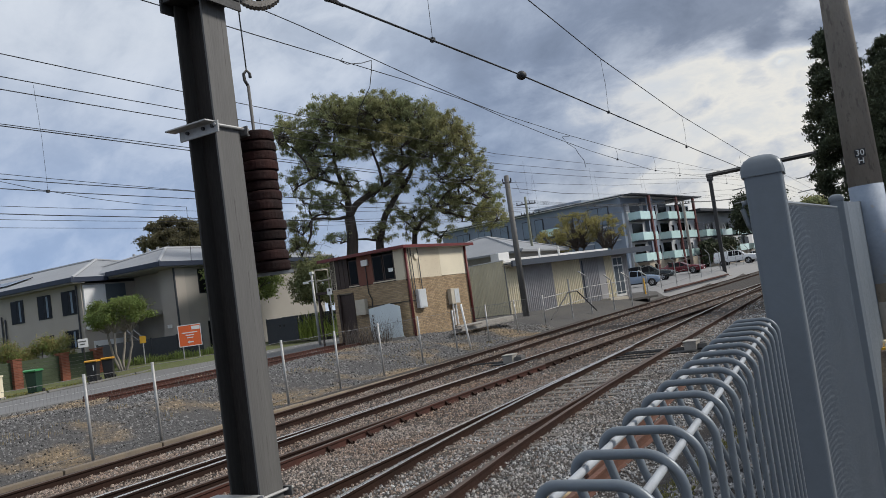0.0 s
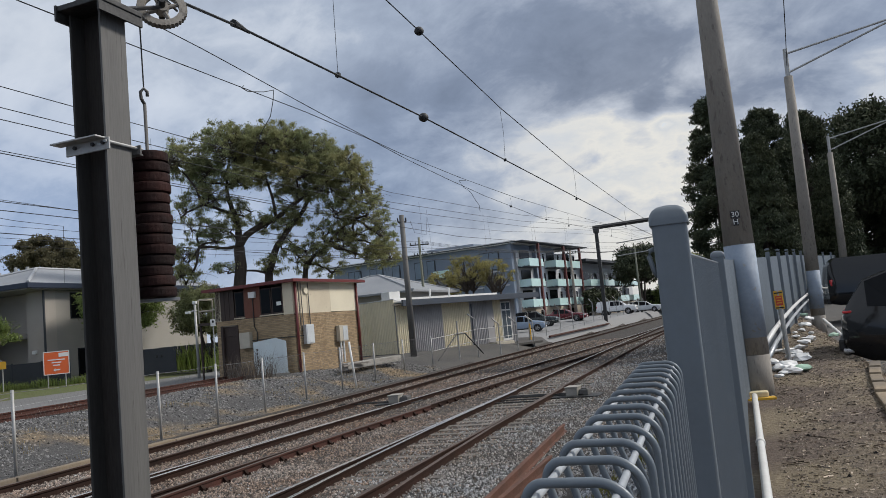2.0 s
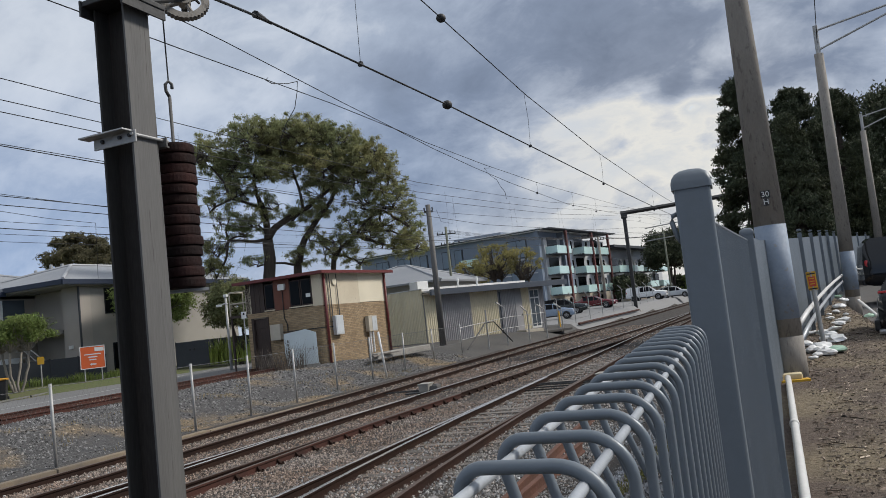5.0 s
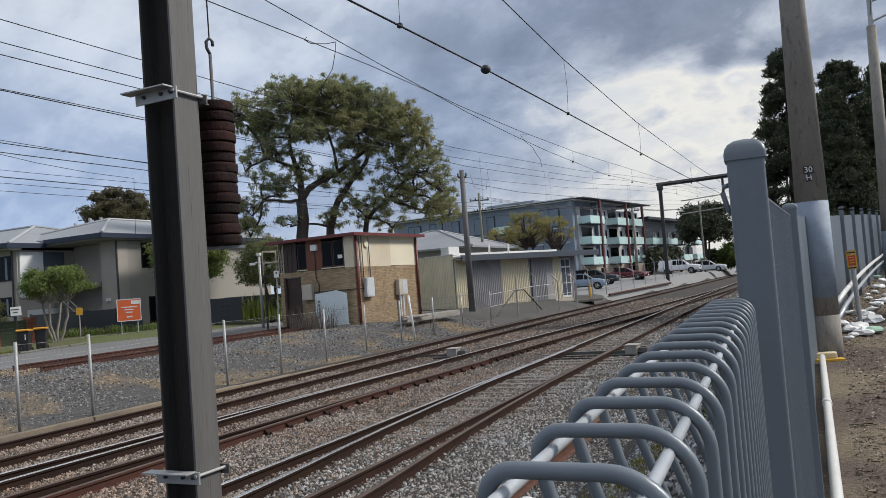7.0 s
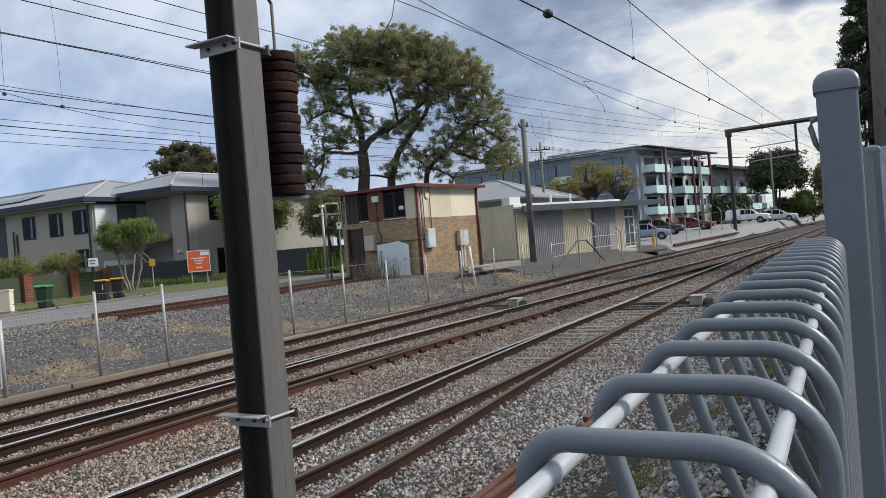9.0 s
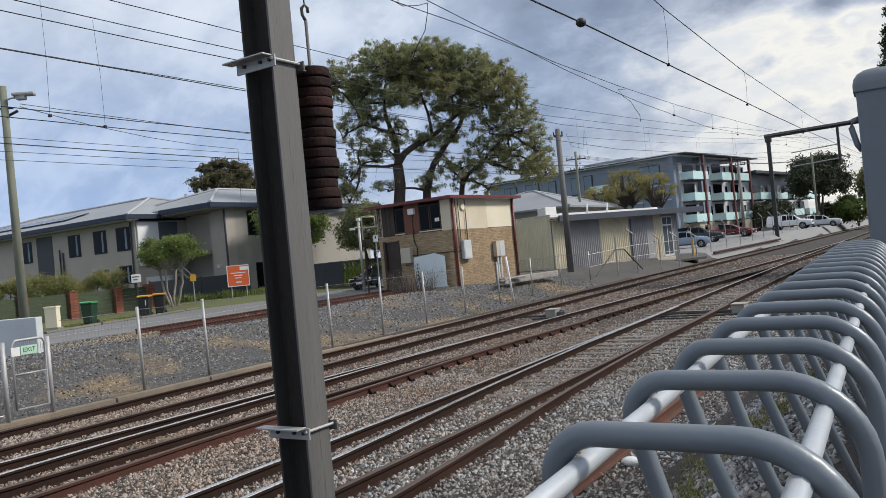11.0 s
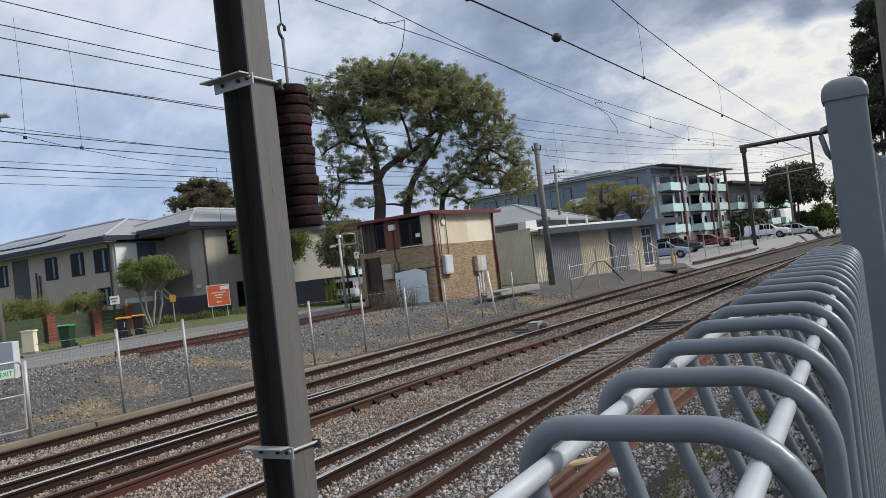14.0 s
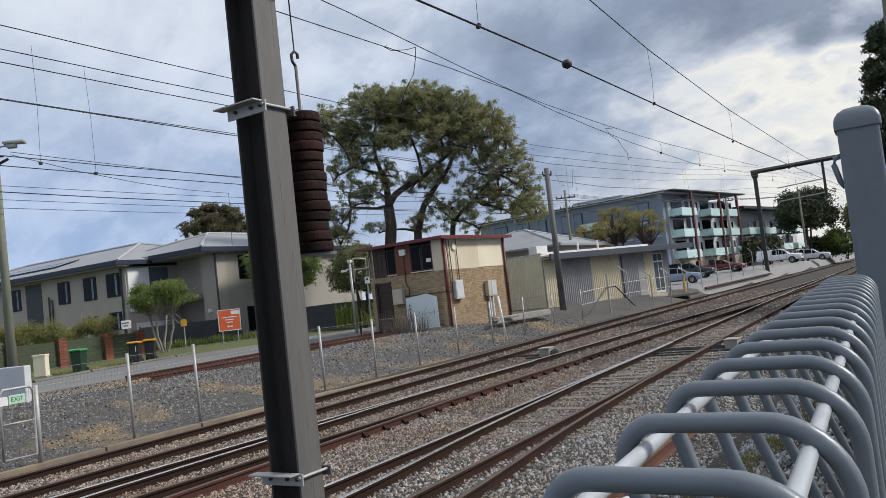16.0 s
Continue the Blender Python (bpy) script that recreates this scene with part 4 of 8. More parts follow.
verge_pole(4.45, 37.7, 6.6, 0.17, 0.11, 0.8, "slim concrete street light pole by dark trees", True)

# ---- timber street lamp by the gate ----
tp = thing("street_lamp", "grey-green timber pole with a street lamp", "street lamp", pose(-27.45, 15.25, 0.7, 0, -0.6, 0))
bm = B()
tube(bm, [(0, 0, 0), (0, 0, 4.4), (0, 0, 9.0)], 0.165, 14, 0.115)
part("pole", bm, M_WOOD_POLE, tp, smooth=True)
bm = B()
tube(bm, [(0, 0, 8.45), (0.18, 0.14, 8.55), (0.34, 0.26, 8.56)], 0.03, 6)
part("arm", bm, M_GALV, tp)
bm = B()
box(bm, 0.55, 0.42, 8.66, 0.75, 0.32, 0.12, rz=40, bevel=0.05)
box(bm, 0.48, 0.36, 8.54, 0.32, 0.24, 0.16, rz=40, bevel=0.04)
part("lamp_head", bm, M_GALV, tp)
bm = B()
tube(bm, [(-0.3, -0.3, 8.2), (0.2, 0.2, 8.2)], 0.035, 6)
tube(bm, [(0.05, 0.1, 7.95), (0.3, 0.3, 8.1)], 0.05, 6)
part("insulator_arm", bm, M_DARK_STEEL, tp)

# ---- slim light pole near the brick cabin ----
lp = thing("light_pole", "slim galvanised pole with a small camera arm", "light pole", pose(-25.6, 32.3, 0.72))
bm = B()
tube(bm, [(0, 0, 0), (0, 0, 3.75)], 0.075, 12, 0.06)
part("pole", bm, M_GALV, lp, smooth=True)
bm = B()
tube(bm, [(-0.45, 0, 3.35), (0, 0, 3.45), (0.1, 0, 3.4)], 0.03, 6)
part("camera_arm", bm, M_WHITE, lp)
part("camera_head", box(B(), -0.45, 0, 3.35, 0.28, 0.14, 0.12, bevel=0.02), M_WHITE, lp)
part("pole_cap", box(B(), 0, 0, 3.82, 0.22, 0.16, 0.14, bevel=0.03), M_WHITE, lp)

# ---- dark pole by the shed, and power poles beyond ----
def power_pole(x, y, g, h, r, mat, label, arms=()):
    t = thing("power_pole", label, "power pole", pose(x, y, g, 0, 0, 0), group="power poles")
    bm = B()
    tube(bm, [(0, 0, 0), (0, 0, h)], r, 12, r * 0.72)
    part("pole", bm, mat, t, smooth=True)
    for z, ln in arms:
        bm = B()
        box(bm, 0, 0, z, ln, 0.10, 0.10, rz=25)
        for s in (-0.46, -0.2, 0.2, 0.46):
            c, sn = math.cos(radians(25)), math.sin(radians(25))
            tube(bm, [(s * ln * c, s * ln * sn, z + 0.05), (s * ln * c, s * ln * sn, z + 0.24)], 0.04, 6)
        part("crossarm", bm, M_DARK_STEEL, t)
    return t


power_pole(-17.37, 40.5, 0.3, 8.4, 0.19, M_MAST, "dark grey tapered pole beside the cream shed", ((8.0, 0.5),))
power_pole(-27.2, 67, 0.7, 9.9, 0.15, M_WOOD_POLE, "timber power pole with crossarms", ((9.2, 1.8), (8.2, 1.2)))
power_pole(-17.3, 88, 0.7, 8.6, 0.17, M_POLE, "concrete pole in the car park", ((8.3, 1.4),))
power_pole(-13.5, 118, 0.7, 10.5, 0.16, M_WOOD_POLE, "distant timber power pole by trees", ((10, 2.0),))
power_pole(-3.0, 112, 0.7, 8.6, 0.16, M_WOOD_POLE, "distant timber pole behind the line", ((8.2, 1.6),))

# ---- portal over the tracks ----
ga = thing("overhead_portal", "dark steel portal carrying the overhead wires", "gantry")
bm = B()
box(bm, -13.75, 86, 5.8, 0.36, 0.36, 11.2, bevel=0.02)
box(bm, -13.75, 86, 11.0, 0.6, 0.5, 0.5, bevel=0.03)
part("column", bm, M_DARK_STEEL, ga)
bm = B()
box(bm, 4.6, 86.6, 5.9, 0.36, 0.36, 11.2, bevel=0.02)
part("column", bm, M_DARK_STEEL, ga)
bm = B()
tube(bm, [(-14.1, 86, 11.35), (4.9, 86.6, 11.75)], 0.23, 4)
part("beam", bm, M_DARK_STEEL, ga)
for x in (-7.35, -1.2):
    bm = B()
    tube(bm, [(x, 86.2, 11.5), (x, 86.2, 7.6)], 0.13, 8)
    part("drop_tube", bm, M_DARK_STEEL, ga)
    for z in (9.6, 8.2):
        bm = B()
        tube(bm, [(x, 86.2, z), (x - 4.4, 86.2, z - 0.25)], 0.06, 6)
        part("cantilever", bm, M_GALV, ga)
bm = B()
box(bm, -13.75, 86, 0.35, 1.1, 1.1, 0.5, bevel=0.05)
part("footing", bm, M_CONCRETE, ga)


# ---- chain wire fence along the far side ----
def far_fence():
    f = thing("chain_wire_fence", "galvanised chain wire fence along the bank", "fence")
    ps = [(-14.42, 10.45), (-14.48, 12.25), (-14.52, 14.4), (-14.54, 16.7), (-14.62, 19.2), (-14.8, 21.9), (-15.1, 25.0), (-15.33, 28.2), (-15.5, 31.6), (-15.55, 35.0), (-15.5, 38.6)]
    for x, y in ps:
        g = ground_z(x, y)
        bm = B()
        tube(bm, [(x, y, g - 0.05), (x + 0.03 * math.sin(y * 3), y + 0.03 * math.cos(y * 5), 1.74)], 0.034, 8)
        part("post", bm, M_GALV, f, smooth=True)
    for (x0, y0), (x1, y1) in zip(ps, ps[1:]):
        bm = B()
        for z in (0.12, 0.8, 1.68):
            tube(bm, [(x0, y0, z), ((x0 + x1) / 2, (y0 + y1) / 2, z - 0.02), (x1, y1, z)], 0.006, 4)
        n = int((y1 - y0) / 0.11)
        for i in range(n + 1):
            t = i / n
            for s in (-1, 1):
                t2 = t + s * 0.85 / max(y1 - y0, 0.1)
                lo, hi = (t, 0.12), (t2, 1.68)
                if t2 > 1:
                    hi = (1, 0.12 + 1.56 * (1 - t) / (t2 - t))
                if t2 < 0:
                    hi = (0, 0.12 + 1.56 * t / (t - t2))
                a = (x0 + (x1 - x0) * lo[0], y0 + (y1 - y0) * lo[0], lo[1])
                b = (x0 + (x1 - x0) * hi[0], y0 + (y1 - y0) * hi[0], hi[1])
                tube(bm, [a, b], 0.0013, 3, caps=False)
        part("mesh", bm, M_MESH, f, kind="stuff")
    return f


far_fence()

# gate with exit sign
gt = thing("track_gate", "galvanised tube gate with an exit sign", "gate")
for x, y in ((-14.2, 7.46), (-14.25, 8.32)):
    bm = B()
    tube(bm, [(x, y, -0.1), (x, y, 1.40)], 0.045, 10)
    part("gate_post", bm, M_GALV, gt, smooth=True)
bm = B()
tube(bm, [(-14.2, 7.63, 0.15), (-14.2, 7.63, 1.32), (-14.21, 7.70, 1.40), (-14.24, 8.20, 1.40), (-14.25, 8.27, 1.32), (-14.25, 8.27, 0.15), (-14.2, 7.63, 0.15)], 0.024, 8)
tube(bm, [(-14.2, 7.63, 0.78), (-14.25, 8.33, 0.78)], 0.018, 8)
part("gate_frame", bm, M_GALV, gt, smooth=True)
bm = B()
for i in range(1, 18):
    y = 7.63 + 0.7 * i / 18
    tube(bm, [(-14.22, y, 0.16), (-14.22, y, 1.38)], 0.002, 4)
part("gate_mesh", bm, M_MESH, gt, kind="stuff")
sg = part("exit_sign", box(B(), -14.18, 7.93, 1.21, 0.012, 0.30, 0.16, bevel=0.002), M_SIGN_GREEN, gt, "pale green exit sign")
part("notice", box(B(), -14.18, 7.68, 1.20, 0.012, 0.16, 0.16, bevel=0.002), M_WHITE, gt)
# fence that closes the near end beside the gate
cf = thing("chain_wire_fence", "galvanised chain wire fence beside the gate", "fence")
bm = B()
for i in range(40):
    y = 3.6 + i * 0.095
    tube(bm, [(-14.2, y, -0.05), (-14.2, y, 1.66)], 0.003, 4)
for z in (0.1, 0.9, 1.66):
    tube(bm, [(-14.2, 3.5, z), (-14.2, 7.4, z)], 0.012, 6)
part("mesh", bm, M_GALV, cf, kind="stuff")
for y in (3.5, 5.5):
    bm = B()
    tube(bm, [(-14.2, y, -0.1), (-14.2, y, 1.75)], 0.034, 8)
    part("post", bm, M_GALV, cf)
bm = B()
for i in range(26):
    x = -14.3 - i * 0.0
    y = 8.65 + i * 0.075
    tube(bm, [(-14.26, y, -0.02), (-14.26, y, 1.66)], 0.0016, 4)
for z in (0.12, 0.9, 1.66):
    tube(bm, [(-14.26, 8.6, z), (-14.42, 10.4, z)], 0.006, 6)
part("mesh", bm, M_MESH, cf, kind="stuff")


def text_mesh(body, size, mat, m, name="lettering", parent=None, depth=0.002):
    cu = bpy.data.curves.new(name, "FONT")
    cu.body, cu.size, cu.extrude, cu.align_x, cu.align_y = body, size, depth, "CENTER", "CENTER"
    tmp = bpy.data.objects.new("tmp", cu)
    me = bpy.data.meshes.new_from_object(tmp)
    bpy.data.objects.remove(tmp)
    me.materials.clear()
    me.materials.append(mat)
    ob = new(name, me)
    ob.matrix_world = m
    if parent is not None:
        ob.parent = parent
        ob.matrix_parent_inverse = parent.matrix_world.inverted() if False else Matrix.Identity(4)
    return ob


M_INK_GREEN = material("green_ink", (0.02, 0.16, 0.07), 0.5, bump=0)
M_INK_WHITE = material("white_ink", (0.8, 0.8, 0.78), 0.5, bump=0)
M_INK_BLACK = material("black_ink", (0.015, 0.015, 0.015), 0.5, bump=0)
text_mesh("EXIT", 0.115, M_INK_GREEN, pose(-14.172, 7.93, 1.21, 90, 0, 90), parent=gt)


# ---- brick signal cabin ----
def bricks(bm, run, z0, z1, skip=(), bw=0.232, bh=0.0765, gap=0.012, depth=0.02):
    """Courses of bricks on a face: x along the run, y out of the wall."""
    z, row = z0, 0
    rnd = random.Random(7)
    while z + bh < z1 + 0.02:
        x = -bw / 2 if row % 2 else 0.0
        while x < run:
            a, b = max(x, 0) + gap / 2, min(x + bw, run) - gap / 2
            if b - a > 0.03 and not any(s[0] < (a + b) / 2 < s[1] and s[2] < z + bh / 2 < s[3] for s in skip):
                d = depth + rnd.uniform(-0.003, 0.003)
                box(bm, (a + b) / 2, d / 2, z + bh / 2, b - a, d, bh - gap)
            x += bw
        z += bh
        row += 1


def local_box(t, name, mat, x0, x1, y0, y1, z0, z1, bevel=0.0, label=""):
    return part(name, box(B(), (x0 + x1) / 2, (y0 + y1) / 2, (z0 + z1) / 2, abs(x1 - x0), abs(y1 - y0), abs(z1 - z0), bevel=bevel), mat, t, label)


def signal_cabin():
    # local frame: the near corner is the origin, +y along the track side, -x along the front
    t = thing("signal_cabin", "old tan brick signal cabin with cream upper wall and red trim", "signal box", pose(-18.6, 30.23, 0.0, 0, 0, -5))
    W, L, z0, zs, zt = 4.5, 5.35, 0.55, 3.38, 4.80
    door = (3.25, 4.2, 0.0, 3.15)
    # track side
    local_box(t, "wall", M_MORTAR, -0.24, -0.022, 0.02, L, z0, zs)
    bm = B()
    m = Matrix.Rotation(radians(90), 4, "Z")
    tmp = B()
    bricks(tmp, L, z0, zs)
    for v in tmp.verts:
        x, y, z = v.co
        v.co = (-y * -1 - 0.022, x, z)
    part("brickwork", tmp, M_BRICK_JOIN, t, kind="stuff")
    bm.free()
    # front
    local_box(t, "wall", M_MORTAR, -3.25, -0.02, 0.022, 0.24, z0, zs)
    local_box(t, "wall", M_MORTAR, -W, -4.2, 0.022, 0.24, z0, zs)
    local_box(t, "wall", M_MORTAR, -4.2, -3.25, 0.022, 0.24, 3.1, zs)
    tmp = B()
    bricks(tmp, W, z0, zs, skip=(door,))
    for v in tmp.verts:
        x, y, z = v.co
        v.co = (-x, 0.022 - y, z)
    bmesh.ops.recalc_face_normals(tmp, faces=tmp.faces[:])
    part("brickwork", tmp, M_BRICK_JOIN, t, kind="stuff")
    local_box(t, "wall", M_MORTAR, -W, -W + 0.2, 0.24, L, z0, zt)
    local_box(t, "wall", M_MORTAR, -W + 0.2, -0.24, L - 0.2, L, z0, zt)
    # upper storey
    local_box(t, "upper_wall", M_CREAM, -0.26, 0.0, 0.02, 2.95, zs, zt)
    local_box(t, "upper_wall", M_CREAM_LIGHT, -0.26, 0.003, 2.95, L, zs + 0.02, zt)
    local_box(t, "upper_wall", M_CREAM, -0.55, -0.02, -0.004, 0.02, zs, zt)
    local_box(t, "upper_wall", M_CREAM, -W, -4.2, 0.0, 0.2, zs, zt)
    local_box(t, "floor_slab", M_BROWN_BOARD, -W - 1.15, 0.0, 0.03, 0.22, zs - 0.06, zs + 0.02)
    # windows of the front
    for x0, x1 in ((-1.20, -0.58), (-1.86, -1.24), (-3.35, -2.78)):
        wd = local_box(t, "window", M_BROWN_BOARD, x0, x1, 0.02, 0.10, zs + 0.08, zt - 0.12)
        wd.data.materials[0] = M_BROWN_BOARD
        local_box(wd, "pane", M_GLASS_DARK, x0 + 0.06, x1 - 0.06, 0.005, 0.03, zs + 0.15, zt - 0.18)
        local_box(wd, "sill", M_CREAM, x0 - 0.02, x1 + 0.02, -0.06, 0.06, zs + 0.03, zs + 0.08)
    wd = local_box(t, "notice", M_WHITE, -0.92, -0.66, -0.004, 0.004, zs + 0.45, zs + 0.62)
    local_box(t, "board", M_RED_BOARD, -2.78, -1.86, 0.0, 0.06, zs + 0.02, zt)
    for i in range(4):
        local_box(t, "board", M_BROWN_BOARD, -3.66 - i * 0.28, -3.40 - i * 0.28, 0.0, 0.05, zs + 0.02, zt)
    # doorway
    local_box(t, "door", M_BROWN_BOARD, -4.15, -3.3, 0.10, 0.15, z0, 2.65, 0.01, "dark brown timber door")
    local_box(t, "door_reveal", M_BROWN_BOARD, -4.24, -4.12, -0.035, 0.55, z0, 3.14)
    local_box(t, "door_reveal", M_BROWN_BOARD, -3.33, -3.21, -0.035, 0.55, z0, 3.14)
    local_box(t, "transom", M_BROWN_BOARD, -4.12, -3.33, 0.08, 0.15, 2.65, 3.1)
    # roof with red fascia
    bm = B()
    box(bm, -W / 2 - 0.1, L / 2, zt + 0.05, W + 0.8, L + 0.7, 0.10)
    part("roof", bm, M_SHED_ROOF, t)
    for nm, a in (("x", (-W - 0.5, 0.36, -0.36, -0.32)), ("y", (0.32, 0.36, -0.32, L + 0.36))):
        local_box(t, "fascia", M_RED_TRIM, a[0], a[1], a[2], a[3], zt - 0.01, zt + 0.13, 0.01)
    local_box(t, "eave", M_RED_TRIM, -W - 0.45, 0.32, -0.32, 0.02, zt - 0.005, zt + 0.0)
    # down pipes
    for x, y in ((0.07, 0.12), (0.07, L - 0.1), ):
        bm = B()
        tube(bm, [(x, y, z0), (x, y, zt)], 0.062, 10)
        part("down_pipe", bm, M_RED_TRIM, t, "dark red down pipe", smooth=True)
    # balcony
    for x, y in ((-W - 1.1, 0.05), (-W - 0.05, 0.05), (-W - 1.1, 1.0)):
        bm = B()
        tube(bm, [(x, y, zs), (x, y, zs + 1.15)], 0.03, 8)
        part("balcony_post", bm, M_BEIGE_BOX, t)
    for z in (zs + 1.15, zs + 0.6):
        bm = B()
        tube(bm, [(-W - 1.1, 1.0, z), (-W - 1.1, 0.05, z), (-W, 0.05, z)], 0.028, 8)
        part("balcony_rail", bm, M_BEIGE_BOX, t)
    local_box(t, "balcony_floor", M_BROWN_BOARD, -W - 1.15, -W, 0.0, 1.1, zs - 0.1, zs - 0.02)
    for x in (-W - 1.08,):
        bm = B()
        tube(bm, [(x, 0.1, z0), (x, 0.1, zs)], 0.05, 8)
        part("balcony_leg", bm, M_BROWN_BOARD, t)
    # boxes on the walls
    bx = local_box(t, "meter_box", M_GREY_BOX, 0.02, 0.22, 0.55, 1.15, 1.97, 2.85, 0.02, "pale grey meter box")
    local_box(bx, "door", M_GREY_BOX, 0.22, 0.235, 0.60, 1.10, 2.02, 2.80, 0.01)
    bx = local_box(t, "junction_box", M_BEIGE_BOX, 0.02, 0.24, 3.2, 3.95, 1.93, 2.70, 0.02, "weathered junction box")
    local_box(bx, "door", M_GREY_BOX, 0.24, 0.25, 3.5, 3.9, 1.98, 2.65, 0.01)
    local_box(t, "switch_box", M_BEIGE_BOX, -3.0, -2.4, -0.24, 0.0, 2.02, 2.75, 0.02, "beige switch box")
    bm = B()
    for pts in ([(0.06, 0.35, zs + 1.4), (0.06, 0.38, 2.6), (0.06, 0.75, 2.55)], [(0.06, 0.55, zs + 1.4), (0.06, 0.58, 2.66), (0.06, 0.8, 2.66)], [(0.06, 1.1, zs + 1.4), (0.06, 1.12, 2.66)]):
        tube(bm, pts, 0.022, 6)
    part("conduit", bm, M_MAST, t)
    bm = B()
    tube(bm, [(-2.25, -0.03, zt - 0.3), (-2.25, -0.03, 3.0), (-2.1, -0.03, 2.7), (-2.12, -0.03, 2.3), (-2.45, -0.05, 2.2)], 0.022, 6)
    tube(bm, [(-2.4, -0.05, 2.35), (0.02, -0.04, 2.37), (0.05, 0.7, 2.37)], 0.022, 6)
    part("conduit", bm, M_DARK_STEEL, t)
    local_box(t, "lamp_box", M_WHITE, -2.42, -2.05, -0.14, 0.0, zt - 0.5, zt - 0.22, 0.02)
    bm = B()
    lathe(bm, [(0.16, 0), (0.17, 0.02), (0.14, 0.03)], 18, Matrix.Translation((0.04, 0.95, zt - 0.38)) @ Matrix.Rotation(radians(90), 4, "Y"))
    part("cable_coil", bm, M_CREAM_LIGHT, t)
    for y in (3.4, 3.65):
        bm = B()
        tube(bm, [(0.12, y, 1.93), (0.12, y, 0.9)], 0.055, 10)
        part("vent_pipe", bm, M_WHITE, t)
    return t


signal_cabin()
gc = thing("equipment_cabinet", "pale grey steel trackside equipment cabinet", "cabinet", pose(-19.35, 29.3, 0.78, 0, 0, 32) @ Matrix.Diagonal((0.70, 0.8, 1.0, 1)))
bm = B()
extrude(bm, [(-1.0, 0.05), (1.0, 0.05), (1.0, 1.42), (0.35, 1.60), (-1.0, 1.48)], -0.4, 0.4, "y")
part("body", bm, M_PALE_BOX, gc)
for x in (-0.5, 0.45):
    bm = B()
    box(bm, x, -0.41, 0.74, 0.88, 0.02, 1.28, bevel=0.006)
    d = part("door", bm, M_PALE_BOX, gc)
    bm = B()
    box(bm, x + 0.3, -0.43, 0.75, 0.03, 0.03, 0.16)
    part("handle", bm, M_DARK_STEEL, d)
bm = B()
box(bm, 0, 0, 0.0, 2.15, 0.95, 0.12, bevel=0.01)
part("plinth", bm, M_CONCRETE, gc)
bm = B()
for i in range(5):
    box(bm, -0.78, -0.424, 0.5 + i * 0.16, 0.09, 0.004, 0.11)
part("marking", bm, M_MAST, gc)

# concrete slab, broken boards and white pipe before the cabin
bm = B()
box(bm, -16.9, 34.2, 0.78, 0.5, 5.0, 0.28, rz=-5, bevel=0.02)
tagged(part("concrete_plinth", bm, M_CONCRETE), "rough concrete plinth along the cabin wall", "plinth", kind="structure")
bm = B()
box(bm, -17.0, 32.0, 0.82, 0.22, 2.2, 0.06, rz=12, bevel=0.008)
box(bm, -16.8, 32.3, 0.86, 0.18, 1.6, 0.05, rz=-20, bevel=0.008)
tagged(part("loose_boards", bm, M_SLEEPER), "grey weathered boards lying on the bank", "boards")
wp = thing("marker_post", "leaning white marker post on the bank", "post", pose(-15.2, 29.15, -0.02, 3, -4, 0))
bm = B()
tube(bm, [(0, 0, 0), (0, 0, 1.95)], 0.045, 10)
part("post", bm, M_WHITE, wp, smooth=True)


# ---- cream corrugated shed ----
def corrugated(bm, y0, y1, z0, z1, x=0.0, pitch=0.16, depth=0.045):
    n = max(2, int((y1 - y0) / (pitch / 4)))
    prev = None
    for i in range(n + 1):
        y = y0 + (y1 - y0) * i / n
        dx = depth * (1 if (i % 4) in (1, 2) else 0)
        a, b = bm.verts.new((x + dx, y, z0)), bm.verts.new((x + dx, y, z1))
        if prev:
            bm.faces.new((prev[0], a, b, prev[1]))
        prev = (a, b)


